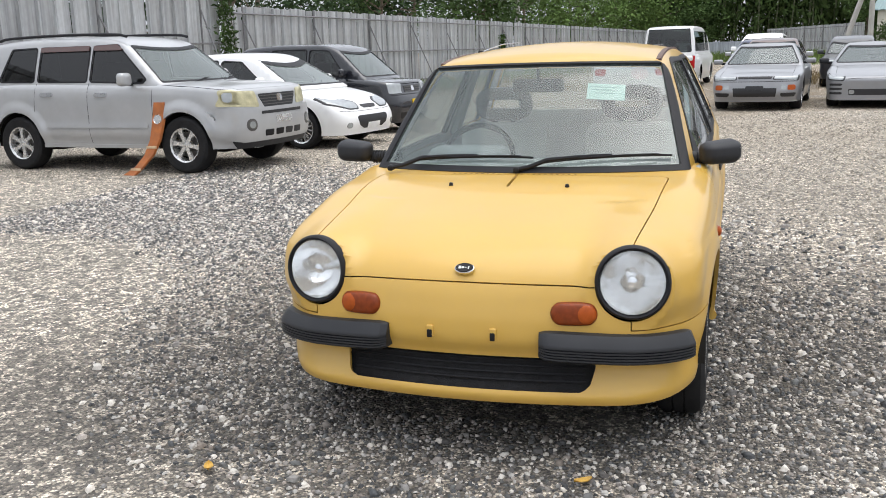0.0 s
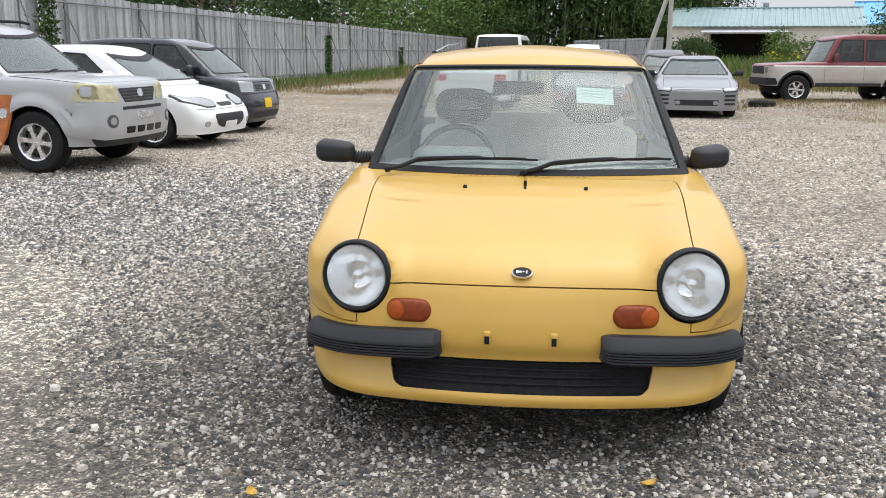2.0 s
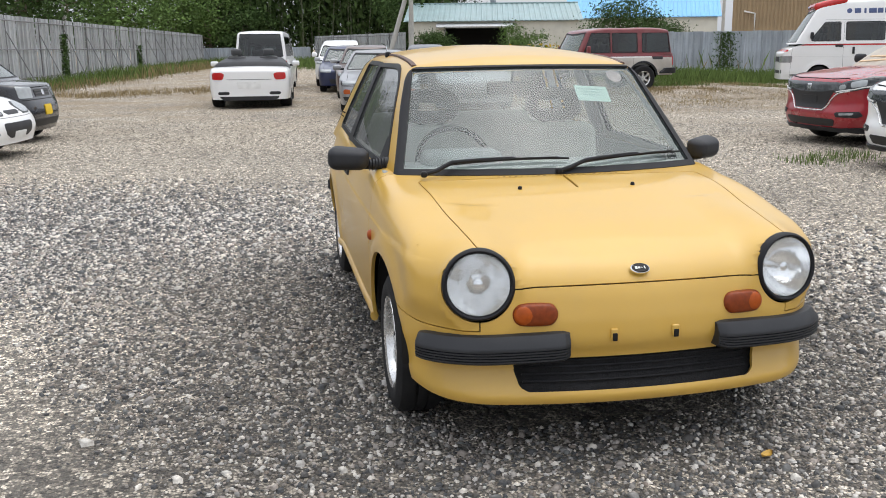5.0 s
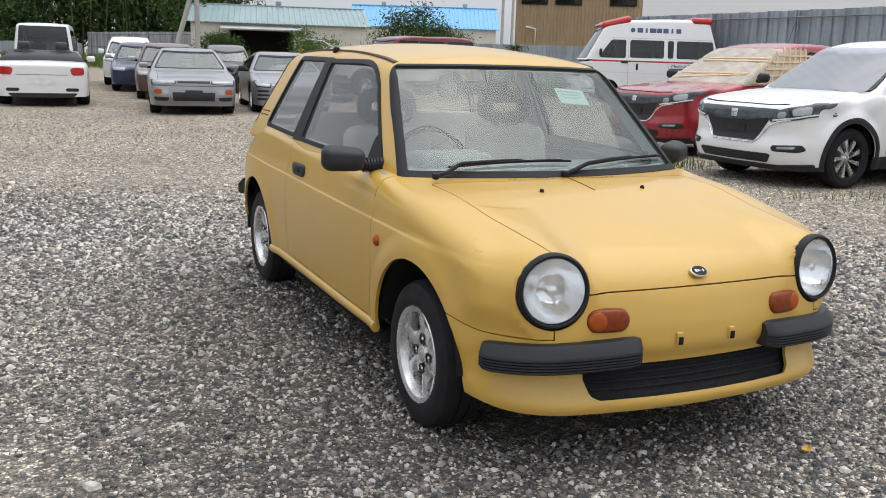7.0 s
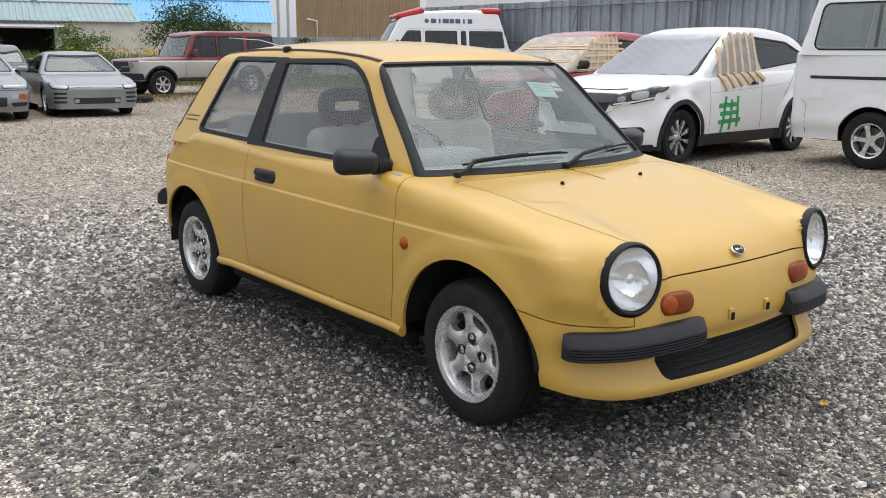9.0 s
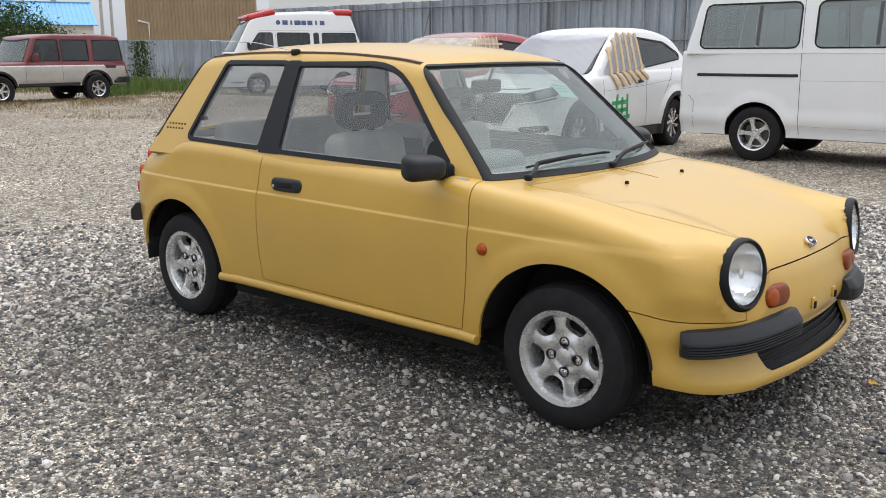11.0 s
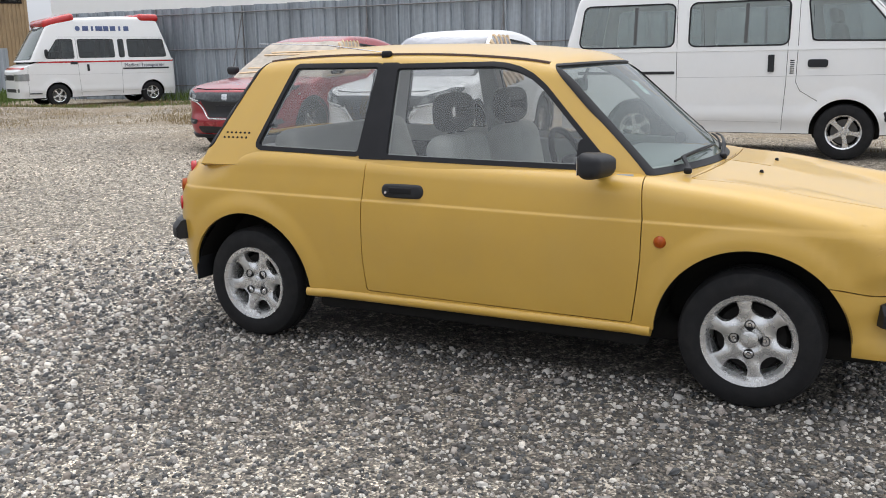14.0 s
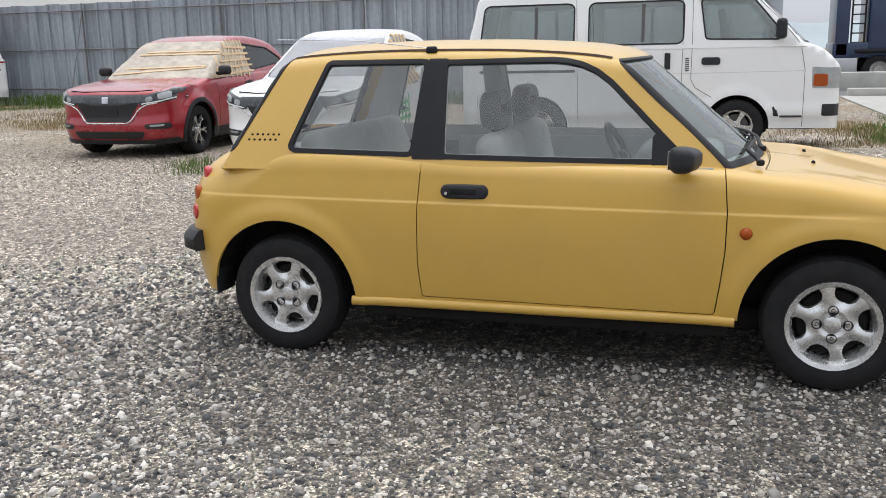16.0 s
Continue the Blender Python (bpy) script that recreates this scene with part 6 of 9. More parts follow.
white_hatch, _, _ = make_vehicle("hatchback", pose(-5.10, 9.78, 0, 0, 0, 81), "small white hatchback parked nose-in on the gravel", "car", WHITE_PAINT, 2.44, 0.78, 0.62, 0.825,
    [(-0.85, 0.56), (-0.7, 0.64), (-0.4, 0.74), (0.1, 0.86), (0.5, 0.92), (1.0, 0.93), (2.6, 1.0), (3.1, 0.98)], 0.92, [(0.2, 1.05), (0.7, 1.28), (1.1, 1.40), (1.6, 1.43), (2.2, 1.40), (2.8, 1.30)], (0.12, 1.05), (3.0, 2.55), 0.56, (0.305, 0.215, 0.2, 0.72),
    [([(0.72, 0.95), (1.55, 0.97), (1.52, 1.30), (1.15, 1.28)],), ([(1.62, 0.97), (2.55, 1.02), (2.25, 1.28), (1.60, 1.31)],)],
    [("headlamp", "front", [(0.27, 0.65), (0.55, 0.735), (0.80, 0.80), (0.78, 0.66), (0.52, 0.575), (0.32, 0.575)], LAMP_CLEAR, 0.008, 0.03), ("headlamp_rim", "front", [(0.24, 0.665), (0.55, 0.755), (0.83, 0.82), (0.81, 0.645), (0.53, 0.56), (0.30, 0.56)], GRILLE, 0.003, 0.03), ("bumper_line", "front_line", [(0.0, 0.535), (0.4, 0.535), (0.72, 0.55)], SEAT_DARK, -0.002, 0.004), gap(0.45, 0.9, 0.47, 0.30), gap(1.58, 0.95, 1.60, 0.30), ("intake", "front", [(-0.44, 0.47), (0.44, 0.47), (0.38, 0.33), (0.26, 0.28), (-0.26, 0.28), (-0.38, 0.33)], GRILLE, 0.006, 0.04), ("fog_lamp", "front", [(0.55, 0.38), (0.66, 0.38), (0.66, 0.30), (0.55, 0.30)], LAMP_CLEAR, 0.005, 0.04),
     ("upper_grille", "front", [(-0.22, 0.62), (0.22, 0.62), (0.16, 0.57), (-0.16, 0.57)], GRILLE, 0.004), ("plate", "front", [(-0.17, 0.36), (0.17, 0.36), (0.17, 0.27), (-0.17, 0.27)], PLATE_WHITE, 0.012)], zb=0.20, mirrors=(0.90, 0.62, 1.0, (0.18, 0.10, 0.12), WHITE_PAINT), fine=1.25, spokes=("thin", 16), nose_pts=[(0.2, 0.05), (0.4, 0.0), (0.6, 0.10), (0.75, 0.3)])

kei, _, _ = make_vehicle("kei_wagon", pose(-5.05, 12.15, 0, 0, 0, 82), "black compact box wagon with a yellow number plate", "car", BLACK_PAINT, 2.34, 0.58, 0.48, 0.735,
    [(-0.62, 0.82), (-0.45, 0.88), (-0.1, 0.93), (0.3, 0.97), (0.8, 0.98), (2.8, 1.0), (3.0, 0.99)], 0.97, [(0.0, 1.15), (0.5, 1.42), (0.85, 1.53), (1.4, 1.56), (2.3, 1.55), (2.8, 1.50)], (0.02, 0.72), (2.78, 2.66), 0.56, (0.275, 0.165, 0.165, 0.645),
    [([(0.45, 0.99), (1.20, 1.0), (1.18, 1.44), (0.80, 1.42)],), ([(1.27, 1.0), (2.0, 1.0), (1.98, 1.45), (1.25, 1.45)],), ([(2.07, 1.01), (2.6, 1.03), (2.55, 1.42), (2.05, 1.44)],)],
    [("headlamp", "front", [(0.36, 0.84), (0.68, 0.86), (0.68, 0.68), (0.40, 0.68)], LAMP_CLEAR, 0.006), ("grille", "front", [(-0.30, 0.80), (0.30, 0.80), (0.28, 0.70), (-0.28, 0.70)], GRILLE, 0.005), ("intake", "front", [(-0.50, 0.36), (0.50, 0.36), (0.46, 0.25), (-0.46, 0.25)], GRILLE, 0.004),
     ("number_plate", "front", [(-0.13, 0.565), (0.13, 0.565), (0.13, 0.41), (-0.13, 0.41)], PLATE_YELLOW, 0.012, 0.01, "yellow number plate with dark bars")], zb=0.18, mirrors=(0.80, 0.42, 1.05, (0.16, 0.10, 0.14), BLACK_PAINT), spokes=7, fine=1.25, nose_pts=[(0.2, 0.06), (0.35, 0.0), (0.6, 0.02), (0.7, 0.06), (0.85, 0.10)], extra=[*[("grille_bar", "front", [(-0.28, 0.79 - 0.04 * k), (0.28, 0.79 - 0.04 * k), (0.28, 0.775 - 0.04 * k), (-0.28, 0.775 - 0.04 * k)], PIPE_DARK, 0.010, 0.0) for k in range(3)], ("badge", "front", [(-0.05, 0.79), (0.05, 0.79), (0.05, 0.71), (-0.05, 0.71)], CHROME, 0.014, 0.02), ("bumper_line", "front_line", [(0.0, 0.655), (0.4, 0.655), (0.66, 0.65)], TRIM_BLACK, 0.0, 0.006), gap(0.40, 0.95, 0.42, 0.30), gap(1.23, 0.98, 1.25, 0.30), gap(2.03, 0.98, 2.04, 0.6)])

conv, _, _ = make_vehicle("convertible", pose(-1.25, 22.65, 0, 0, 0, 177), "white convertible with its roof folded, seen from behind", "car", WHITE_PAINT, 2.745, 0.95, 1.08, 0.95,
    [(-1.0, 0.66), (-0.6, 0.78), (0.0, 0.86), (0.6, 0.93), (1.2, 0.95), (2.4, 0.96), (3.2, 0.97), (3.7, 0.93), (3.9, 0.88)], 0.95, [(0.8, 1.1), (1.1, 1.18), (1.6, 1.16), (2.4, 1.12), (2.9, 1.06)], (0.7, 1.0), (2.9, 2.7), 0.70, (0.35, 0.24, 0.26, 0.81), [],
    [("tail_lamp", "rear", [(0.55, 0.835), (0.84, 0.84), (0.84, 0.68), (0.60, 0.67)], RED_LENS, 0.010, 0.05), ("boot_line", "rear", [(-0.52, 0.685), (0.52, 0.685), (0.52, 0.675), (-0.52, 0.675)], SEAT_DARK, 0.002, 0.0), ("plate", "rear", [(-0.29, 0.62), (0.29, 0.62), (0.26, 0.47), (-0.26, 0.47)], PLATE_WHITE, 0.01), ("exhaust", "rear", [(0.46, 0.40), (0.72, 0.40), (0.72, 0.33), (0.46, 0.33)], GRILLE, 0.006, 0.03), ("diffuser", "rear", [(-0.7, 0.29), (0.7, 0.29), (0.6, 0.2), (-0.6, 0.2)], GRILLE, 0.004)], roof_paint=BLACK_PLASTIC, screens=False, mirrors=(1.05, 0.85, 1.0, (0.2, 0.1, 0.13), WHITE_PAINT))

coupe, _, _ = make_vehicle("coupe", pose(1.38, 17.05, 0, 0, 0, -7), "silver two-door coupe parked facing the yard", "car", GUN_SILVER, 2.72, 0.92, 1.0, 0.86,
    [(-1.0, 0.62), (-0.8, 0.69), (-0.3, 0.77), (0.3, 0.86), (0.7, 0.90), (2.8, 0.94), (3.6, 0.94), (3.8, 0.90)], 0.90, [(0.6, 1.08), (1.1, 1.27), (1.5, 1.33), (2.0, 1.33), (2.5, 1.25), (3.0, 1.1)], (0.55, 1.35), (3.2, 2.3), 0.56, (0.315, 0.21, 0.22, 0.735),
    [([(0.98, 0.93), (2.0, 0.95), (1.95, 1.22), (1.45, 1.22)],), ([(2.05, 0.95), (2.65, 0.98), (2.3, 1.18), (2.02, 1.22)],)],
    [("headlamp", "front", [(0.38, 0.72), (0.80, 0.72), (0.78, 0.61), (0.36, 0.63)], LAMP_CLEAR, 0.006), ("grille", "front", [(-0.34, 0.71), (0.34, 0.71), (0.32, 0.64), (-0.32, 0.64)], GRILLE, 0.004), ("intake", "front", [(-0.42, 0.46), (0.42, 0.46), (0.40, 0.29), (-0.40, 0.29)], GRILLE, 0.004), ("indicator", "front", [(0.62, 0.52), (0.76, 0.52), (0.76, 0.42), (0.62, 0.42)], AMBER, 0.006, 0.03),
     ("fog_lamp", "front", [(0.49, 0.52), (0.60, 0.52), (0.60, 0.42), (0.49, 0.42)], LAMP_CLEAR, 0.006, 0.04), ("side_intake", "front", [(0.48, 0.36), (0.78, 0.37), (0.74, 0.29), (0.50, 0.29)], GRILLE, 0.004)], zb=0.19, mirrors=(0.95, 0.85, 0.95, (0.2, 0.1, 0.11), GUN_SILVER), fine=1.35, shoulder=0.04, nose_pts=[(0.2, 0.06), (0.35, 0.0), (0.5, 0.02), (0.6, 0.05), (0.7, 0.07)], extra=[("bumper_line", "front_line", [(0.0, 0.585), (0.4, 0.585), (0.80, 0.59)], TRIM_BLACK, -0.001, 0.005), ("lamp_rim", "front", [(0.35, 0.735), (0.83, 0.735), (0.81, 0.60), (0.34, 0.62)], GRILLE, 0.003), ("plate", "front", [(-0.17, 0.50), (0.17, 0.50), (0.17, 0.42), (-0.17, 0.42)], GRILLE, 0.014)])

eclipse, _, _ = make_vehicle("coupe", pose(3.62, 17.55, 0, 0, 0, -7), "low silver sports coupe with a ribbed front bumper", "car", GUN_SILVER, 2.56, 0.95, 0.95, 0.87,
    [(-1.05, 0.55), (-0.85, 0.64), (-0.3, 0.76), (0.3, 0.84), (0.7, 0.88), (2.8, 0.95), (3.3, 0.96), (3.5, 0.92)], 0.88, [(0.5, 1.02), (1.1, 1.24), (1.5, 1.30), (2.0, 1.29), (2.6, 1.18), (3.1, 1.0)], (0.42, 1.35), (3.2, 2.2), 0.54, (0.32, 0.215, 0.215, 0.75),
    [([(0.90, 0.91), (1.95, 0.94), (1.85, 1.20), (1.40, 1.19)],), ([(2.0, 0.95), (2.7, 1.0), (2.2, 1.17), (1.93, 1.20)],)],
    [("headlamp", "front", [(0.48, 0.735), (0.66, 0.76), (0.84, 0.66), (0.80, 0.585), (0.56, 0.565)], LAMP_CLEAR, 0.010), ("lamp_rim", "front", [(0.455, 0.75), (0.67, 0.78), (0.87, 0.665), (0.82, 0.565), (0.54, 0.545)], GRILLE, 0.004), ("bonnet_line", "front_line", [(0.0, 0.60), (0.3, 0.60), (0.50, 0.585)], TRIM_BLACK, -0.001, 0.005), ("intake", "front", [(-0.46, 0.39), (0.46, 0.39), (0.44, 0.27), (-0.44, 0.27)], GRILLE, 0.004), ("fog_lamp", "front", [(0.34, 0.37), (0.44, 0.37), (0.44, 0.29), (0.34, 0.29)], LAMP_CLEAR, 0.007, 0.03),
     *[("bumper_slot", "front", [(0.56, 0.50 - 0.085 * k), (0.80, 0.50 - 0.085 * k), (0.80, 0.455 - 0.085 * k), (0.56, 0.455 - 0.085 * k)], GRILLE, 0.004) for k in range(3)]], zb=0.17, mirrors=(0.98, 0.75, 0.92, (0.2, 0.1, 0.12), BLACK_PLASTIC), spokes=("thin", 8), fine=1.25)

sedan_spec = dict(wb=2.65, fo=0.85, ro=0.95, w=0.85, bonnet=[(-0.9, 0.66), (-0.7, 0.74), (-0.2, 0.84), (0.4, 0.93), (0.8, 0.95), (2.8, 0.98), (3.5, 0.97)], belt_z=0.95, roof=[(0.6, 1.12), (1.1, 1.38), (1.5, 1.45), (2.2, 1.44), (2.8, 1.3)], ws=(0.5, 1.25), rw=(3.2, 2.6), top_w=0.58, wheel=(0.31, 0.205, 0.2, 0.73),
    windows=[([(0.9, 0.98), (1.8, 1.0), (1.78, 1.36), (1.35, 1.36)],), ([(1.87, 1.0), (2.7, 1.02), (2.45, 1.34), (1.85, 1.36)],)],
    patches=[("headlamp", "front", [(0.42, 0.74), (0.78, 0.78), (0.78, 0.64), (0.44, 0.62)], LAMP_CLEAR, 0.006), ("grille", "front", [(-0.34, 0.72), (0.34, 0.72), (0.30, 0.60), (-0.30, 0.60)], GRILLE, 0.004), ("intake", "front", [(-0.5, 0.42), (0.5, 0.42), (0.46, 0.28), (-0.46, 0.28)], GRILLE, 0.004)], mirrors=(0.95, 0.8, 1.02, (0.2, 0.1, 0.13), SILVER))
make_vehicle("sedan", pose(1.75, 22.6, 0, 0, 0, -7), "dark brown saloon parked in the back row", "car", BROWN_PAINT, **sedan_spec)
make_vehicle("sedan", pose(1.55, 27.0, 0, 0, 0, -7), "dark blue saloon parked in the back row", "car", BLUE_PAINT, **sedan_spec)
suv_spec = dict(wb=2.65, fo=0.85, ro=0.9, w=0.88, bonnet=[(-0.9, 0.86), (-0.7, 0.93), (-0.2, 1.0), (0.4, 1.06), (3.5, 1.12)], belt_z=1.08, roof=[(0.5, 1.3), (1.0, 1.55), (1.4, 1.65), (2.2, 1.68), (3.3, 1.62)], ws=(0.4, 1.1), rw=(3.5, 3.2), top_w=0.62, wheel=(0.345, 0.215, 0.215, 0.76),
    windows=[([(0.75, 1.11), (1.65, 1.13), (1.63, 1.54), (1.2, 1.53)],), ([(1.72, 1.13), (2.55, 1.15), (2.5, 1.54), (1.70, 1.54)],), ([(2.62, 1.16), (3.3, 1.2), (3.1, 1.5), (2.6, 1.53)],)],
    patches=[("headlamp", "front", [(0.42, 0.92), (0.82, 0.97), (0.82, 0.84), (0.46, 0.78)], LAMP_CLEAR, 0.006), ("grille", "front", [(-0.40, 0.92), (0.40, 0.92), (0.22, 0.68), (-0.22, 0.68)], GRILLE, 0.004), ("chrome_v", "front", [(-0.34, 0.90), (-0.24, 0.90), (-0.10, 0.74), (0.10, 0.74), (0.24, 0.90), (0.34, 0.90), (0.17, 0.68), (-0.17, 0.68)], CHROME, 0.010, 0.0), ("intake", "front", [(-0.5, 0.50), (0.5, 0.50), (0.46, 0.34), (-0.46, 0.34)], GRILLE, 0.004)], zb=0.28)
make_vehicle("suv", pose(1.75, 31.5, 0, 0, 0, -7), "white SUV at the end of the back row", "car", WHITE_PAINT, mirrors=(0.98, 0.8, 1.15, (0.2, 0.12, 0.16), WHITE_PAINT), **suv_spec)
make_vehicle("suv", pose(4.15, 26.6, 0.0, 0, 0, -9) @ Matrix.Scale(0.88, 4), "dark grey SUV behind the sports coupe", "car", CHARCOAL, mirrors=(0.98, 0.8, 1.15, (0.2, 0.12, 0.16), CHARCOAL), **suv_spec)

van_spec = dict(bow=0.05, corner=0.14, flat=True, shoulder=0.025)
back_van, _, _ = make_vehicle("van", pose(-0.75, 31.3, 0, 0, 0, 174), "white van with a dark rear window beyond the convertible", "van", WHITE_PAINT, 2.6, 0.85, 1.15, 0.88,
    [(-0.9, 0.9), (-0.6, 1.0), (0.0, 1.08), (0.5, 1.1), (3.4, 1.1), (3.9, 1.1)], 1.08, [(0.0, 1.5), (0.5, 1.75), (1.0, 1.90), (2.0, 1.95), (3.3, 1.94), (3.8, 1.88)], (-0.3, 0.45), (3.74, 3.60), 0.72, (0.33, 0.2, 0.2, 0.74), [([(0.3, 1.15), (1.1, 1.15), (1.1, 1.75), (0.6, 1.75)],), ([(1.25, 1.15), (3.4, 1.15), (3.4, 1.75), (1.25, 1.75)],)],
    [("tail_lamp", "rear", [(0.68, 1.0), (0.82, 1.0), (0.82, 0.6), (0.68, 0.6)], RED_LENS, 0.006)])

cruiser, _, _ = make_vehicle("off_roader", pose(6.80, 22.4, 0.08, 0, 0, -85), "maroon and beige-silver boxy off-roader on the grass edge", "car", MAROON, 2.73, 0.75, 1.05, 0.84,
    [(-0.8, 0.98), (-0.6, 1.02), (0.0, 1.06), (0.6, 1.09), (3.6, 1.11), (3.9, 1.09)], 1.08, [(0.6, 1.42), (0.95, 1.68), (1.3, 1.76), (2.2, 1.79), (3.4, 1.77), (3.7, 1.72)], (0.62, 1.0), (3.72, 3.62), 0.70, (0.37, 0.205, 0.24, 0.77),
    [([(0.90, 1.11), (1.70, 1.11), (1.70, 1.63), (1.14, 1.63)], 0.02), ([(1.78, 1.11), (2.55, 1.11), (2.55, 1.63), (1.78, 1.63)], 0.02), ([(2.72, 1.11), (3.58, 1.11), (3.55, 1.63), (2.72, 1.63)], 0.02)],
    [("headlamp", "front", [(0.50, 0.95), (0.68, 0.95), (0.68, 0.79), (0.50, 0.79)], LAMP_CLEAR, 0.006, 0.07), ("grille", "front", [(-0.46, 0.96), (0.46, 0.96), (0.46, 0.76), (-0.46, 0.76)], GRILLE, 0.005), ("side_step", "side", [(0.5, 0.54), (2.2, 0.54), (2.2, 0.46), (0.5, 0.46)], GRILLE, 0.06), ("stripe", "side", [(-0.6, 0.985), (3.0, 0.985), (3.0, 0.955), (-0.6, 0.955)], PLATE_WHITE, 0.005, 0.0), ("fuel_flap", "side", [(3.02, 0.98), (3.36, 0.98), (3.36, 0.90), (3.02, 0.90)], GRILLE, 0.005), ("tail_lamp", "rear", [(0.62, 0.98), (0.78, 0.98), (0.78, 0.74), (0.62, 0.74)], RED_LENS, 0.008), ("tail_lamp", "side", [(3.68, 0.95), (3.76, 0.95), (3.76, 0.74), (3.68, 0.74)], RED_LENS, 0.008), ("front_bumper", "front", [(-0.82, 0.66), (0.82, 0.66), (0.82, 0.48), (-0.82, 0.48)], BLACK_PLASTIC, 0.05), ("rear_bumper", "rear", [(-0.82, 0.66), (0.82, 0.66), (0.82, 0.5), (-0.82, 0.5)], BLACK_PLASTIC, 0.10),
     gap(0.72, 1.08, 0.72, 0.56), gap(1.74, 1.08, 1.74, 0.56), gap(2.45, 1.08, 2.40, 0.72)],
    zb=0.46, lower_paint=BEIGE_SILVER, lower_z=0.955, belt_w=0.80, crown=0.015, corner=0.10, spokes=6, mirrors=(0.98, 0.95, 1.18, (0.18, 0.09, 0.22), MAROON), arch_r=0.44, fine=1.25, cladding=0.05)

ambulance, amb_low, amb_up = make_vehicle("ambulance", pose(16.34, 23.85, 0, 0, 0, -113.5), "white high-roof ambulance with red roof beacons and a red stripe", "ambulance", WHITE_PAINT, 2.98, 1.15, 0.86, 0.90,
    [(-1.2, 1.05), (-1.0, 1.2), (-0.6, 1.36), (0, 1.42), (4.2, 1.44), (4.6, 1.44)], 1.42, [(-0.8, 1.80), (-0.5, 2.16), (-0.15, 2.48), (0.25, 2.63), (1.2, 2.72), (2.9, 2.74), (3.5, 2.68), (3.9, 2.56)], (-0.86, -0.05), (3.80, 3.36), 0.66, (0.345, 0.20, 0.195, 0.79),
    [([(-0.32, 1.46), (0.55, 1.46), (0.55, 2.02), (0.10, 2.02)],), ([(0.72, 1.48), (1.82, 1.48), (1.82, 2.02), (0.72, 2.02)],), ([(1.98, 1.48), (2.14, 1.48), (2.14, 2.02), (1.98, 2.02)],), ([(2.28, 1.48), (3.52, 1.48), (3.45, 2.02), (2.28, 2.02)],)],
    [("red_stripe", "side", [(-1.0, 1.37), (3.78, 1.37), (3.78, 1.32), (-1.0, 1.32)], RED_LENS, 0.004, 0.0), ("red_stripe", "front", [(-0.9, 1.2), (0.9, 1.2), (0.9, 1.14), (-0.9, 1.14)], RED_LENS, 0.004, 0.0), ("slide_rail", "side", [(2.05, 1.14), (3.6, 1.14), (3.6, 1.09), (2.05, 1.09)], GRILLE, 0.006, 0.01), ("headlamp", "front", [(0.44, 1.0), (0.84, 1.0), (0.84, 0.80), (0.46, 0.80)], LAMP_CLEAR, 0.006), ("grille", "front", [(-0.42, 0.98), (0.42, 0.98), (0.42, 0.82), (-0.42, 0.82)], GRILLE, 0.004), ("intake", "front", [(-0.5, 0.56), (0.5, 0.56), (0.5, 0.46), (-0.5, 0.46)], GRILLE, 0.004),
     ("headlamp_side", "side", [(-1.12, 1.0), (-0.82, 1.01), (-0.83, 0.80), (-1.13, 0.80)], LAMP_CLEAR, 0.007), ("fog_lamp", "front", [(0.62, 0.57), (0.74, 0.57), (0.74, 0.46), (0.62, 0.46)], LAMP_CLEAR, 0.006, 0.04), ("door_handle", "side", [(0.42, 1.345), (0.64, 1.345), (0.64, 1.27), (0.42, 1.27)], BLACK_PLASTIC, 0.012, 0.02), ("slide_handle", "side", [(0.92, 1.27), (0.99, 1.27), (0.99, 1.06), (0.92, 1.06)], BLACK_PLASTIC, 0.014, 0.01),
     ("rub_strip", "side_line", [(-0.50, 0.42), (-0.85, 0.42)], GRILLE, 0.0, 0.02), gap(0.66, 2.06, 0.655, 1.4, 0.66, 0.9, 0.69, 0.34), gap(2.04, 2.06, 2.02, 1.33, 2.0, 0.34), gap(-0.80, 1.38, -0.86, 1.0, -0.86, 0.32), ("crease", "side_line", [(-0.75, 0.985), (1.0, 0.965), (3.7, 0.96)], CREASE_SHADE, -0.003, 0.006), ("sill_line", "side_line", [(0.72, 0.43), (2.95, 0.44)], CREASE_SHADE, -0.003, 0.006), ("roof_gutter", "side_line", [(0.10, 2.10), (1.5, 2.10), (3.5, 2.09)], CREASE_SHADE, -0.002, 0.008)],
    zb=0.28, belt_w=0.892, top_r=0.12, mirrors=(1.0, -0.30, 1.62, (0.12, 0.1, 0.22), BLACK_PLASTIC), fine=1.25, **van_spec)

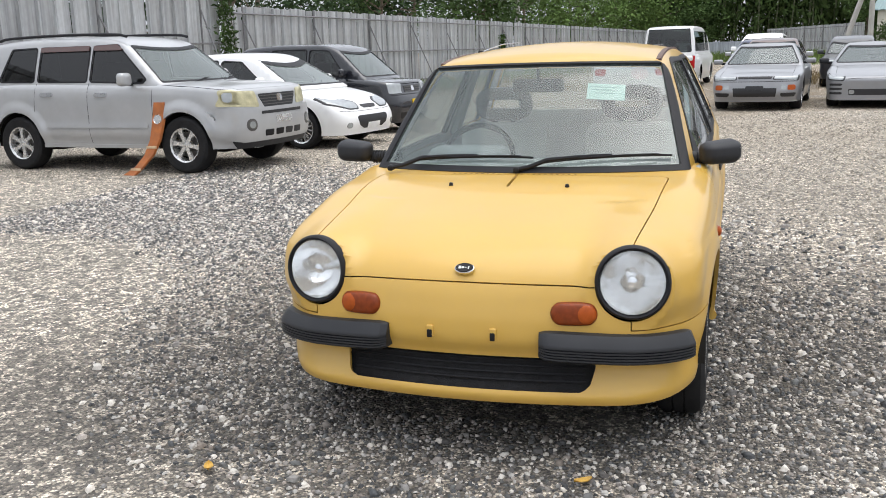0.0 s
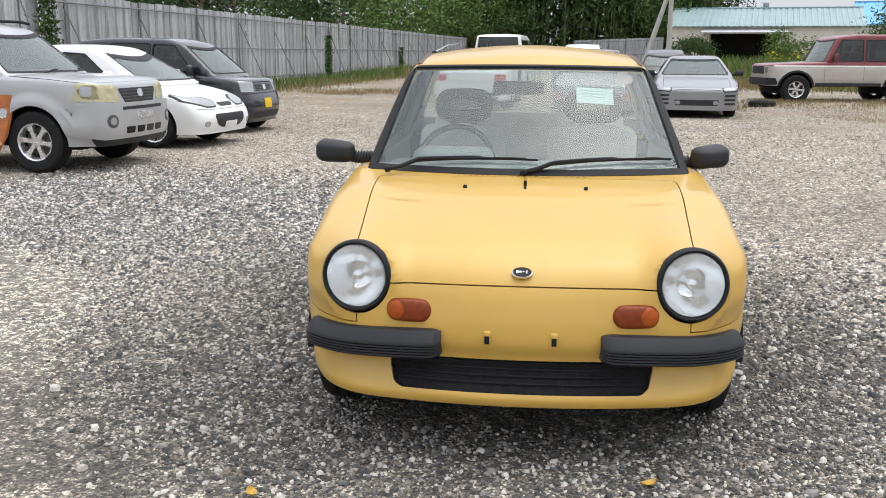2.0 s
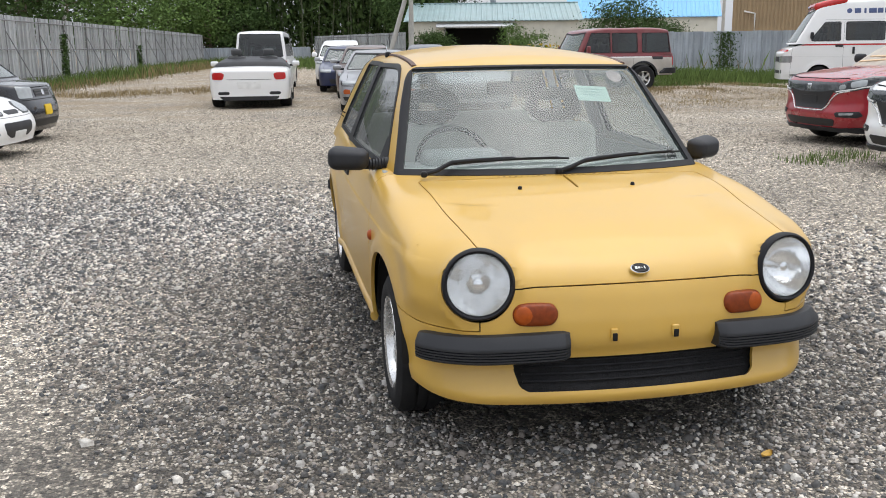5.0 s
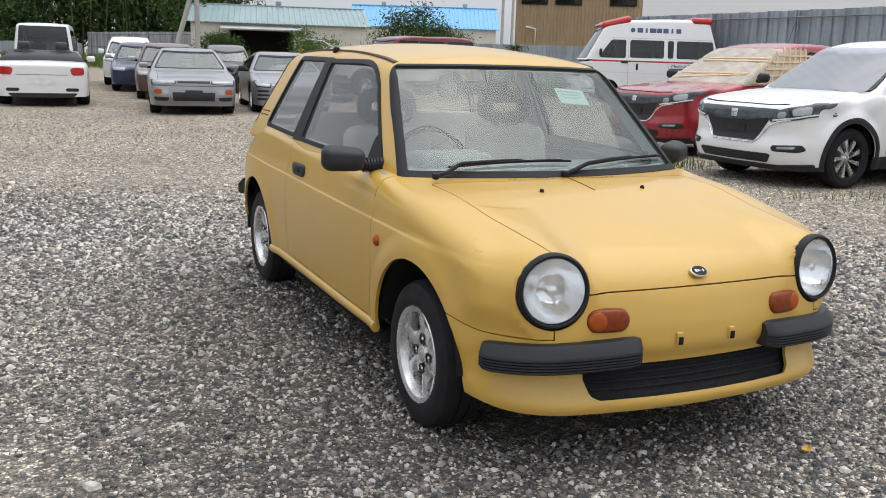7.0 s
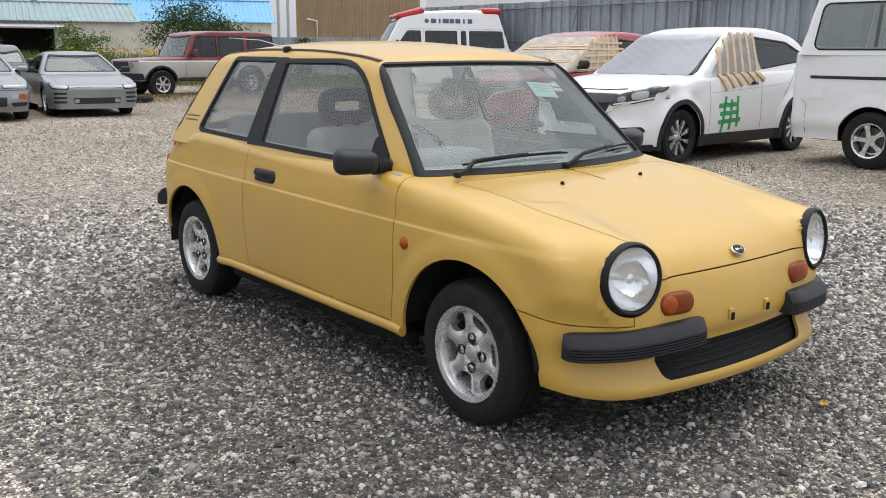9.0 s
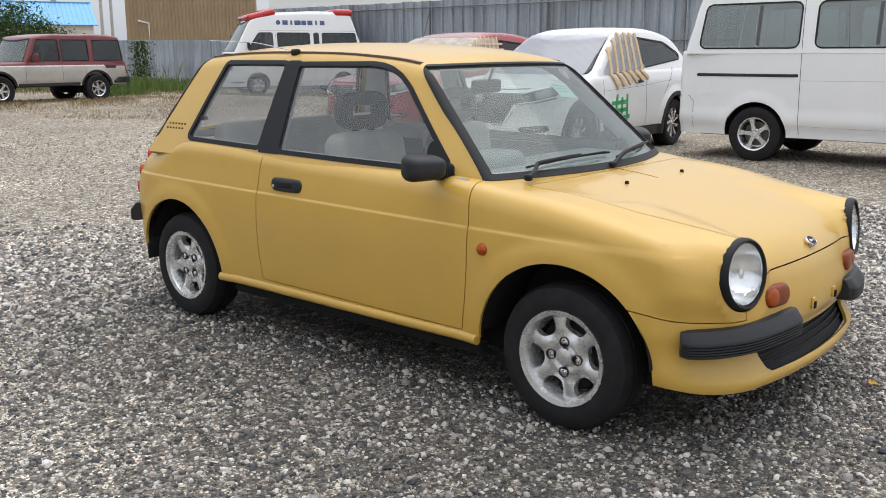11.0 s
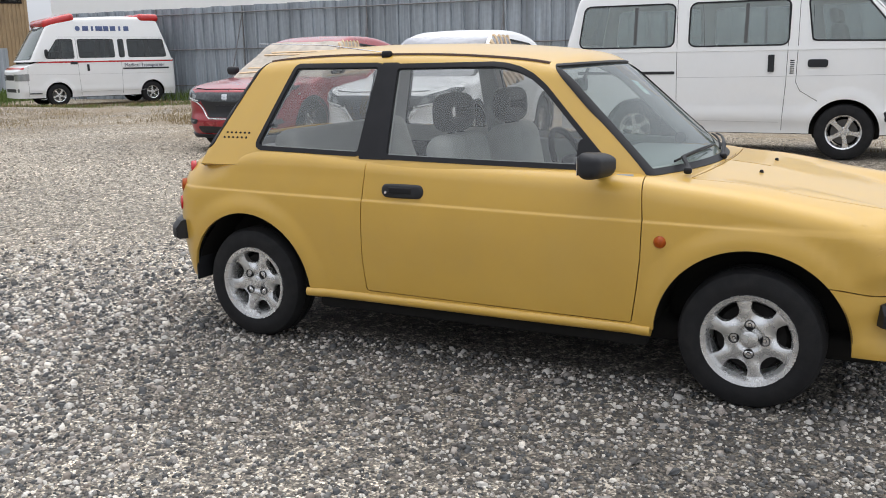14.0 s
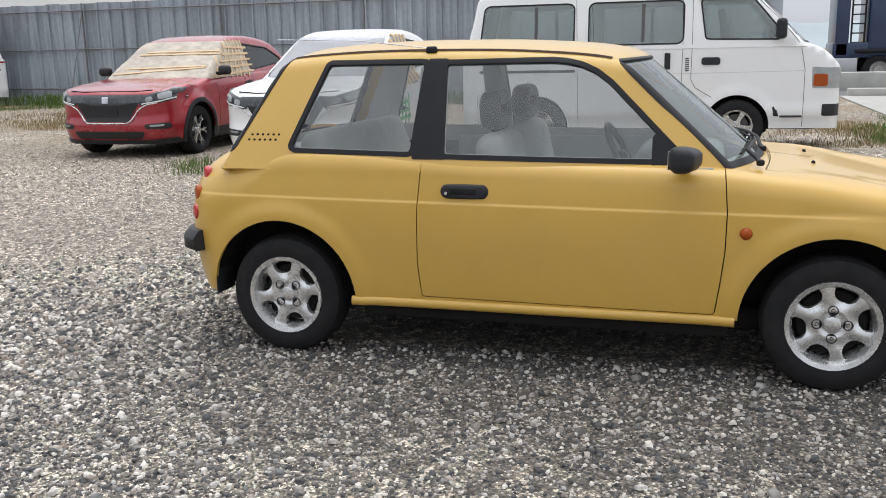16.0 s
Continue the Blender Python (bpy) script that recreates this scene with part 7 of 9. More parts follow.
hr_spec = dict(wb=2.61, fo=0.86, ro=0.82, w=0.885, bonnet=[(-0.92, 0.80), (-0.80, 0.87), (-0.6, 0.925), (-0.3, 0.97), (0.2, 1.03), (0.7, 1.06), (2.8, 1.12), (3.4, 1.12)], belt_z=1.04, roof=[(0.4, 1.2), (1.0, 1.49), (1.5, 1.615), (2.0, 1.635), (2.6, 1.58), (3.2, 1.42)], ws=(0.30, 1.30), rw=(3.42, 2.75), top_w=0.60, wheel=(0.33, 0.225, 0.215, 0.775),
    windows=[([(0.72, 1.06), (1.70, 1.10), (1.68, 1.48), (1.28, 1.44)],), ([(1.78, 1.11), (2.95, 1.24), (2.55, 1.43), (1.76, 1.49)],)],
    patches=[("grille", "front", [(-0.50, 0.80), (0.50, 0.80), (0.45, 0.70), (0.31, 0.49), (-0.31, 0.49), (-0.45, 0.70)], GRILLE, 0.006, 0.02), ("grille_bar", "front", [(-0.58, 0.835), (0.58, 0.835), (0.50, 0.745), (0.22, 0.705), (-0.22, 0.705), (-0.50, 0.745)], LAMP_SMOKED, 0.014, 0.01), ("badge", "front", [(-0.048, 0.81), (0.048, 0.81), (0.042, 0.73), (-0.042, 0.73)], CHROME, 0.022, 0.006), ("plate_rest", "front", [(-0.17, 0.66), (0.17, 0.66), (0.17, 0.57), (-0.17, 0.57)], BLACK_PLASTIC, 0.014, 0.01), ("chrome_strip", "front_line", [(0.70, 0.735), (0.56, 0.705), (0.46, 0.65), (0.33, 0.475), (0.0, 0.47)], ALLOY, 0.006, 0.010),
             ("headlamp", "front", [(0.45, 0.785), (0.62, 0.845), (0.90, 0.925), (0.90, 0.79), (0.74, 0.735), (0.48, 0.70)], LAMP_SMOKED, 0.012), ("headlamp_side", "side", [(-0.74, 0.90), (-0.30, 0.965), (-0.44, 0.855), (-0.74, 0.765)], LAMP_SMOKED, 0.012), ("projector", "front", [(0.55, 0.795), (0.64, 0.82), (0.66, 0.76), (0.57, 0.74)], LAMP_CLEAR, 0.017, 0.03), ("lamp_bowl", "front", [(0.69, 0.84), (0.82, 0.875), (0.83, 0.80), (0.71, 0.77)], LAMP_CLEAR, 0.017, 0.02), ("light_bar", "front", [(0.50, 0.725), (0.74, 0.765), (0.88, 0.815), (0.88, 0.800), (0.74, 0.75), (0.50, 0.71)], PLATE_WHITE, 0.018, 0.003),
             ("intake", "front", [(-0.54, 0.365), (0.54, 0.365), (0.48, 0.27), (-0.48, 0.27)], GRILLE, 0.006, 0.02), ("fog_recess", "front", [(0.52, 0.455), (0.80, 0.475), (0.83, 0.42), (0.78, 0.395), (0.56, 0.395)], GRILLE, 0.006, 0.02), ("fog_lens", "front", [(0.60, 0.445), (0.76, 0.455), (0.75, 0.43), (0.61, 0.42)], LAMP_CLEAR, 0.011, 0.006), ("side_skirt", "side", [(0.35, 0.34), (2.25, 0.34), (2.25, 0.22), (0.35, 0.22)], GRILLE, 0.008, 0.01), ("lip", "front", [(-0.86, 0.275), (-0.60, 0.25), (0.60, 0.25), (0.86, 0.275), (0.82, 0.20), (-0.82, 0.20)], BLACK_PLASTIC, 0.020, 0.01),
             # body_crease is a dark line painting the crease's shade
             ("bonnet_gap", "front_line", [(0.0, 0.882), (0.4, 0.880), (0.62, 0.895)], TRIM_BLACK, 0.0, 0.007), gap(0.56, 1.02, 0.58, 0.36), gap(1.70, 1.06, 1.72, 0.36), gap(2.25, 0.75, 2.45, 0.95, 2.62, 1.10), ("body_crease", "side_line", [(0.6, 0.83), (1.6, 0.87), (2.5, 0.93)], SEAT_DARK, -0.0025, 0.0035),
             ("rear_handle", "side", [(0.62 + 0.80, 0.94), (1.62, 0.955), (1.62, 0.915), (1.42, 0.90)], BLACK_PLASTIC, 0.012, 0.012)], zb=0.20, fine=1.5, cladding=0.055, lower_paint=BLACK_PLASTIC, lower_z=0.245, corner=0.27, bow=0.17, nose_pts=[(0.2, 0.09), (0.30, 0.03), (0.42, 0.0), (0.55, 0.03), (0.75, 0.03), (0.86, 0.06), (0.95, 0.14)], flare=0.03)
GREEN_MARK = material("green_spray_paint", (0.06, 0.38, 0.13), 0.6, vary=0.3, scale=40)


def crumple(x, y, z):
    """Shallow crash damage on the front left wing and bonnet edge."""
    k = np.exp(-(((x - 0.7) / 0.35) ** 2 + ((y + 0.1) / 0.6) ** 2 + ((z - 0.85) / 0.25) ** 2))
    return 0.015 * k * (np.sin(11 * y + 7 * z) + np.sin(17 * z - 9 * y + 5 * x) + 0.6 * np.sin(23 * x + 13 * y)) + 0.010 * k


def strip(y0, z0, y1, z1, w=0.022):
    d = math.hypot(y1 - y0, z1 - z0)
    ny, nz_ = -(z1 - z0) / d * w, (y1 - y0) / d * w
    return [(y0 + ny, z0 + nz_), (y1 + ny, z1 + nz_), (y1 - ny, z1 - nz_), (y0 - ny, z0 - nz_)]


red_cover = [("windscreen_film", "front_up", [(-0.76, 1.00), (0.82, 1.00), (0.70, 1.52), (-0.62, 1.52)], FILM, 0.012, 0.02, "crumpled cream plastic film"), ("window_film", "left_up", [(0.30, 1.0), (1.72, 1.04), (1.66, 1.52), (1.00, 1.52)], FILM, 0.014, 0.02, "crumpled cream plastic film")]
for k in range(8):
    red_cover.append(("tape", "left_up", strip(0.60 + 0.145 * k + 0.03 * math.sin(5 * k), 1.0, 1.00 + 0.10 * k, 1.54, 0.015), TAPE, 0.030, 0.0))
for k in range(5):
    red_cover.append(("tape", "left_up", strip(0.50 + 0.16 * k, 1.03 + 0.10 * k, 1.80, 1.09 + 0.085 * k, 0.014), TAPE, 0.033, 0.0))
for k in range(4):
    red_cover.append(("tape", "front_up", strip(-0.7 + 0.1 * k, 1.06 + 0.11 * k + 0.05 * math.sin(4 * k), 0.72, 1.10 + 0.10 * k + 0.05 * math.sin(3 * k + 1), 0.009), TAPE, 0.030, 0.0))
white_cover = [("windscreen_film", "front_up", [(-0.72, 1.02), (0.72, 1.02), (0.60, 1.52), (-0.60, 1.52)], FILM_GREY, 0.012, 0.02, "loose grey plastic film"), ("window_film", "left_up", [(0.60, 1.03), (1.74, 1.08), (1.70, 1.52), (1.22, 1.52)], FILM_GREY, 0.012, 0.02, "loose clear plastic film")]
for k in range(6):
    white_cover.append(("tape", "left_up", strip(0.78 + 0.17 * k, 1.0, 0.98 + 0.15 * k, 1.54, 0.026), TAPE, 0.030, 0.0))
for k in range(6):
    white_cover.append(("tape", "left", strip(0.90 + 0.17 * k, 0.86 + 0.02 * k, 0.76 + 0.17 * k, 1.06, 0.026), TAPE, 0.030, 0.0))
for k in range(3):
    white_cover.append(("green_mark", "left", strip(0.84 + 0.15 * k + 0.03 * math.sin(7 * k), 0.34 + 0.03 * k, 0.90 + 0.13 * k, 0.78 - 0.04 * (k % 2), 0.024), GREEN_MARK, 0.004, 0.01))
    white_cover.append(("green_mark", "left", strip(0.76 + 0.03 * (k % 2), 0.47 + 0.10 * k, 1.24 - 0.05 * k, 0.49 + 0.095 * k, 0.026), GREEN_MARK, 0.004, 0.01))
red_suv, _, _ = make_vehicle("crossover", pose(7.19, 8.41, 0, 0, 0, -89) @ Matrix.Scale(1.03, 4), "damaged red crossover with film and tape over its windscreen", "car", RED_PAINT, spokes=("y", 6), dent=crumple, mirrors=(0.98, 0.62, 1.12, (0.19, 0.12, 0.13), BLACK_PLASTIC), extra=red_cover, **hr_spec)
white_suv, _, _ = make_vehicle("crossover", pose(6.34, 5.36, 0, 0, 0, -88) @ Matrix.Scale(1.03, 4), "damaged white crossover with film and tape over its windows", "car", WHITE_PAINT, spokes=("blade", 9), dent=crumple, extra=white_cover, **hr_spec)

van, van_low, van_up = make_vehicle("van", pose(8.27, 0.23, 0.05, 0, 0, 0), "plain white passenger van parked across the yard", "van", WHITE_PAINT, 2.45, 1.20, 1.06, 0.845,
    [(-1.28, 0.86), (-1.2, 1.0), (-1.1, 1.13), (-0.97, 1.25), (-0.82, 1.32), (-0.5, 1.35), (0.4, 1.34), (3.4, 1.33), (3.8, 1.33)], 1.32, [(-0.8, 1.50), (-0.4, 1.80), (-0.16, 1.955), (0.05, 2.005), (0.4, 2.025), (1.3, 2.04), (2.9, 2.03), (3.5, 1.99)], (-0.84, -0.12), (3.46, 3.28), 0.735, (0.325, 0.195, 0.195, 0.745),
    [([(-0.54, 1.365), (0.38, 1.385), (0.45, 1.84), (-0.14, 1.84)], 0.03, VAN_GLASS), ([(0.66, 1.34), (1.80, 1.34), (1.80, 1.84), (0.66, 1.84)], 0.07, VAN_GLASS), ([(2.00, 1.34), (3.20, 1.34), (3.14, 1.84), (2.00, 1.84)], 0.07, VAN_GLASS)],
    [("slide_rail", "side", [(1.97, 1.035), (3.23, 1.035), (3.23, 1.0), (1.97, 1.0)], GRILLE, 0.005, 0.005), ("headlamp", "front", [(0.48, 1.01), (0.86, 1.02), (0.86, 0.78), (0.52, 0.77)], LAMP_CLEAR, 0.008), ("bumper_slot", "front", [(0.56, 0.59), (0.86, 0.59), (0.86, 0.45), (0.56, 0.45)], GRILLE, 0.006), ("bumper_slot", "side", [(-1.16, 0.59), (-0.97, 0.59), (-0.97, 0.45), (-1.16, 0.45)], GRILLE, 0.006), ("headlamp_side", "side", [(-1.12, 1.01), (-0.84, 1.03), (-0.85, 0.78), (-1.14, 0.78)], LAMP_CLEAR, 0.007), ("side_indicator", "side", [(-1.02, 0.94), (-0.86, 0.95), (-0.86, 0.80), (-1.02, 0.80)], AMBER, 0.009),
     ("door_handle", "side", [(0.21, 1.16), (0.43, 1.16), (0.43, 1.07), (0.21, 1.07)], BLACK_PLASTIC, 0.012, 0.03), ("slide_handle", "side", [(0.80, 1.22), (0.87, 1.22), (0.87, 1.02), (0.80, 1.02)], BLACK_PLASTIC, 0.014, 0.01), ("fuel_flap", "side", [(3.04, 0.955), (3.22, 0.955), (3.22, 0.775), (3.04, 0.775)], WHITE_PAINT, 0.005, 0.03), ("rub_strip", "side_line", [(-0.50, 0.445), (-0.75, 0.445)], GRILLE, 0.0, 0.013),
     gap(0.67, 1.90, 0.655, 1.33, 0.66, 0.9, 0.69, 0.34), gap(0.55, 1.84, 0.545, 1.33, 0.55, 0.90, 0.50, 0.80, 0.30, 0.68), gap(1.97, 1.90, 1.95, 1.33, 1.93, 0.34), gap(-0.70, 1.30, -0.76, 1.0, -0.76, 0.32), gap(-0.14, 1.90, -0.45, 1.60, -0.70, 1.30), gap(3.26, 0.36, 3.26, 0.70, 3.32, 0.755, 3.46, 0.76), ("crease", "side_line", [(-0.75, 0.985), (1.0, 0.965), (1.94, 0.96)], CREASE_SHADE, -0.003, 0.0045), ("sill_line", "side_line", [(0.72, 0.43), (1.92, 0.44)], CREASE_SHADE, -0.003, 0.0045),
     *[("door_vent", "side", [(0.575, 1.155 - 0.024 * k), (0.625, 1.155 - 0.024 * k), (0.625, 1.143 - 0.024 * k), (0.575, 1.143 - 0.024 * k)], GRILLE, 0.003, 0.0) for k in range(7)], ("window_visor", "side_up", [(0.50, 1.875), (-0.10, 1.875), (-0.13, 1.835), (0.48, 1.835)], VISOR, 0.018, 0.006)],
    zb=0.30, belt_w=0.838, mirrors=(0.93, -0.47, 1.48, (0.16, 0.11, 0.24), BLACK_PLASTIC), fine=1.35, **van_spec)

# sliding panes in the van's side windows
for s_ in (-1, 1):
    for y0, y1 in ((0.72, 1.42), (2.06, 2.74)):
        pts = [(s_ * (side_x(y0, z, van_up, 1.2) - 0.014), y0 + 0.42, z) for z in np.linspace(1.36, 1.82, 7)]
        part("sliding_frame", sweep(pts, [(-0.006, -0.02), (0.006, -0.02), (0.006, 0.02), (-0.006, 0.02)], up=(0, 1, 0)), SEAT_DARK, van)
for ob, gr in ((suv, "cars parked along the grey fence"), (white_hatch, "cars parked along the grey fence"), (kei, "cars parked along the grey fence"), (conv, "cars in the back row"), (coupe, "cars in the back row"), (back_van, "cars in the back row"), (red_suv, "damaged crossovers"), (white_suv, "damaged crossovers")):
    tagged(ob, group=gr)

def leaf_material(name, color, vary=0.45):
    m = bpy.data.materials.new(name)
    m.use_nodes = True
    n, l = m.node_tree.nodes, m.node_tree.links
    b = n["Principled BSDF"]
    b.inputs["Roughness"].default_value = 0.9
    b.inputs["Specular IOR Level"].default_value = 0.15
    g = n.new("ShaderNodeNewGeometry")
    mr = n.new("ShaderNodeMapRange")
    mr.inputs["To Min"].default_value, mr.inputs["To Max"].default_value = 1 - vary, 1 + vary
    l.new(g.outputs["Random Per Island"], mr.inputs["Value"])
    sc = n.new("ShaderNodeVectorMath")
    sc.operation = "SCALE"
    sc.inputs[0].default_value = color
    l.new(mr.outputs[0], sc.inputs["Scale"])
    l.new(sc.outputs["Vector"], b.inputs["Base Color"])
    b.inputs["Transmission Weight"].default_value = 0.0
    return m


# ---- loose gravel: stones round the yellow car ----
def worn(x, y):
    """The compacted parking spot round the car, with fewer, smaller stones: 1 in its middle, 0 on loose gravel."""
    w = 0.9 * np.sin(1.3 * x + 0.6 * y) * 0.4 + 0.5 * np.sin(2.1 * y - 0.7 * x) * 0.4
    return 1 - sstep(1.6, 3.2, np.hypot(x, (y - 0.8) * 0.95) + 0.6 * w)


def stone_material():
    m = bpy.data.materials.new("river_stones")
    m.use_nodes = True
    n, l = m.node_tree.nodes, m.node_tree.links
    b = n["Principled BSDF"]
    b.inputs["Roughness"].default_value = 0.7
    g = n.new("ShaderNodeNewGeometry")
    cr = n.new("ShaderNodeValToRGB")
    e = cr.color_ramp.elements
    e[0].position, e[0].color = 0.0, (0.052, 0.052, 0.053, 1)
    e[1].position, e[1].color = 1.0, (0.70, 0.645, 0.57, 1)
    for p, c in ((0.14, (0.070, 0.074, 0.076, 1)), (0.28, (0.105, 0.096, 0.088, 1)), (0.42, (0.145, 0.147, 0.142, 1)), (0.52, (0.23, 0.190, 0.155, 1)), (0.62, (0.25, 0.243, 0.23, 1)), (0.70, (0.37, 0.32, 0.275, 1)), (0.78, (0.45, 0.43, 0.40, 1)), (0.88, (0.60, 0.565, 0.51, 1))):
        q = e.new(p)
        q.color = c
    l.new(g.outputs["Random Per Island"], cr.inputs[0])
    tc = n.new("ShaderNodeTexCoord")
    t = n.new("ShaderNodeTexNoise")
    t.inputs["Scale"].default_value, t.inputs["Detail"].default_value = 160, 4
    l.new(tc.outputs["Object"], t.inputs["Vector"])
    mr = n.new("ShaderNodeMapRange")
    mr.inputs["To Min"].default_value, mr.inputs["To Max"].default_value = 0.65, 1.35
    l.new(t.outputs["Fac"], mr.inputs["Value"])
    sc = n.new("ShaderNodeVectorMath")
    sc.operation = "SCALE"
    l.new(cr.outputs[0], sc.inputs[0])
    l.new(mr.outputs[0], sc.inputs["Scale"])
    # the same car shade goes into the stones' colour
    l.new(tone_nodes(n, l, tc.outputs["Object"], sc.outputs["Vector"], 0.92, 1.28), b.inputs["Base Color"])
    return m


def scatter_stones():
    """Low rounded pebbles: two five-sided rings and a top."""
    rng = np.random.default_rng(11)
    # camera's path in plan; stone spacing is fitted to distance from it
    way = np.array([(0.82, -3.4), (-0.3, -3.44), (-1.2, -3.2), (-2.02, -2.9), (-2.8, -2.35), (-3.38, -1.7), (-3.9, -0.8), (-4.2, -0.2), (-4.4, 0.46)])
    f6 = [t for k in range(4) for t in ((k, (k + 1) % 4, 4 + (k + 1) % 4), (k, 4 + (k + 1) % 4, 4 + k), (4 + k, 4 + (k + 1) % 4, 8))]
    P, R = [], []
    for step, lo, hi in ((0.0150, 2.2, 3.7), (0.0190, 3.7, 5.2), (0.0270, 5.2, 7.3)):
        gx, gy = np.meshgrid(np.arange(-5.4, 5.2, step), np.arange(-2.6, 7.4, step), indexing="ij")
        x = gx.ravel() + rng.uniform(-0.5, 0.5, gx.size) * step
        y = gy.ravel() + rng.uniform(-0.5, 0.5, gx.size) * step
        d = np.min([np.hypot(x - a, y - b) for a, b in way], axis=0) + rng.normal(0, 0.12, len(x))
        ok = (d > lo) & (d < hi) & ~((np.abs(x) < 0.55) & (y > -0.3) & (y < 2.7)) & (rng.random(len(x)) > sstep(4.9, 7.3, d))
        x, y = x[ok], y[ok]
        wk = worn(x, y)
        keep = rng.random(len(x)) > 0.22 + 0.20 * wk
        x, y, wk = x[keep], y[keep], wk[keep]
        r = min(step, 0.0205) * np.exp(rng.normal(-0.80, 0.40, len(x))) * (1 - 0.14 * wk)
        r = np.where(rng.random(len(x)) < 0.02, r * 1.8, r).clip(0, 0.022)
        P.append(np.stack([x, y], 1))
        R.append(r)
    P, R = np.concatenate(P), np.concatenate(R)
    n = len(P)
    a4 = np.arange(4) * np.pi / 2
    foot = np.stack([np.cos(a4), np.sin(a4), np.zeros(4)], 1)
    ring = np.stack([np.cos(a4 + 0.4) * 0.86, np.sin(a4 + 0.4) * 0.86, np.full(4, 0.62)], 1)
    V = np.concatenate([foot, ring, [(0, 0, 1.0)]])[None] * rng.uniform(0.78, 1.2, (n, 9, 1)) * np.stack([R * rng.uniform(1.0, 1.45, n), R * rng.uniform(0.8, 1.1, n), R * rng.uniform(0.7, 1.15, n)], 1)[:, None]
    a = rng.uniform(0, 2 * np.pi, n)
    ca, sa = np.cos(a)[:, None], np.sin(a)[:, None]
    x, y, z = V[..., 0], V[..., 1], V[..., 2]
    tx, ty = rng.normal(0, 0.16, (n, 1)), rng.normal(0, 0.16, (n, 1))
    z = z + tx * x + ty * y
    V = np.stack([x * ca - y * sa + P[:, :1], x * sa + y * ca + P[:, 1:], z + 0.001], -1)
    F = (np.array(f6)[None] + 9 * np.arange(n)[:, None, None]).reshape(-1, 3)
    return V.reshape(-1, 3), F


def scatter_far_stones():
    """Flat four-sided pebbles for the yard further off."""
    rng = np.random.default_rng(12)
    step = 0.058
    gx, gy = np.meshgrid(np.arange(-9.0, 10.0, step), np.arange(1.0, 20.0, step), indexing="ij")
    x = gx.ravel() + rng.uniform(-0.5, 0.5, gx.size) * step
    y = gy.ravel() + rng.uniform(-0.5, 0.5, gx.size) * step
    # points on the camera's path; stones thin out by distance from them
    d = np.min([np.hypot(x - a, y - b) for a, b in ((0.8, -3.4), (-1.2, -3.2), (-2.8, -2.35), (-3.9, -0.8), (-4.4, 0.46))], axis=0)
    ok = (rng.random(len(x)) < sstep(5.0, 7.0, d) * (1 - 0.92 * sstep(7.5, 18.0, d))) & ~((np.abs(x) < 0.6) & (y < 2.8))
    x, y, d = x[ok], y[ok], d[ok]
    n = len(x)
    r = rng.uniform(0.008, 0.018, n) * (1 + 0.5 * sstep(8, 14, d))
    a = rng.uniform(0, 2 * np.pi, n)[:, None] + np.arange(4) * np.pi / 2
    q = r[:, None] * rng.uniform(0.7, 1.3, (n, 4))
    foot = np.stack([x[:, None] + q * np.cos(a), y[:, None] + q * np.sin(a), np.broadcast_to(gz(x, y)[:, None], (n, 4))], -1)
    tip = np.stack([x, y, gz(x, y) + r * 0.9], -1)[:, None]
    V = np.concatenate([foot, tip], 1).reshape(-1, 3)
    F = (np.array([(k, (k + 1) % 4, 4) for k in range(4)])[None] + 5 * np.arange(n)[:, None, None]).reshape(-1, 3)
    return V, F


STONE = stone_material()
far_gravel = part("far_gravel", scatter_far_stones(), leaf_material("far_pebbles", (0.33, 0.29, 0.235), 0.6), sharp=0)
tagged(far_gravel, "coarse pale pebbles over the far part of the yard", "gravel", kind="stuff")
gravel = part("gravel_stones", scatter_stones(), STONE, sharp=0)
tagged(gravel, "loose grey, white and brown river pebbles on the yard", "gravel", kind="stuff")

# ---- plants ----
LEAF = leaf_material("green_leaves", (0.06, 0.10, 0.032))
LEAF_LIGHT = leaf_material("light_green_leaves", (0.10, 0.16, 0.045))
LEAF_DARK = leaf_material("dark_green_leaves", (0.028, 0.05, 0.02))
BAMBOO_LEAF = leaf_material("bamboo_leaves", (0.056, 0.09, 0.028))
GRASS = leaf_material("green_grass", (0.12, 0.175, 0.05))
DRY_GRASS = leaf_material("dry_grass", (0.27, 0.205, 0.105))
FLOWER = leaf_material("yellow_flowers", (0.6, 0.42, 0.02))
BARK = material("grey_brown_bark", (0.13, 0.10, 0.075), 0.85, vary=0.3, scale=6, bump=0.5, bump_scale=20)
CULM = material("bamboo_culm", (0.10, 0.115, 0.055), 0.5, vary=0.3, scale=1.5)


def leaves(centres, size, rng, droop=0.3):
    """Folded four-sided leaves round the centres."""
    n = len(centres)
    a = rng.uniform(0, 2 * np.pi, n)
    t = rng.normal(-droop, 0.5, n)
    u = np.stack([np.cos(a) * np.cos(t), np.sin(a) * np.cos(t), np.sin(t)], 1)
    w = rng.normal(0, 1, (n, 3))
    w -= u * np.sum(u * w, 1, keepdims=True)
    w /= np.linalg.norm(w, axis=1, keepdims=True) + 1e-9
    s = size * rng.uniform(0.6, 1.5, n)[:, None]
    c = centres
    V = np.stack([c - u * s, c - w * s * 0.42, c + u * s, c + w * s * 0.42], 1).reshape(-1, 3)
    i = 4 * np.arange(n)
    return V, np.concatenate([np.stack([i, i + 1, i + 2], 1), np.stack([i, i + 2, i + 3], 1)])


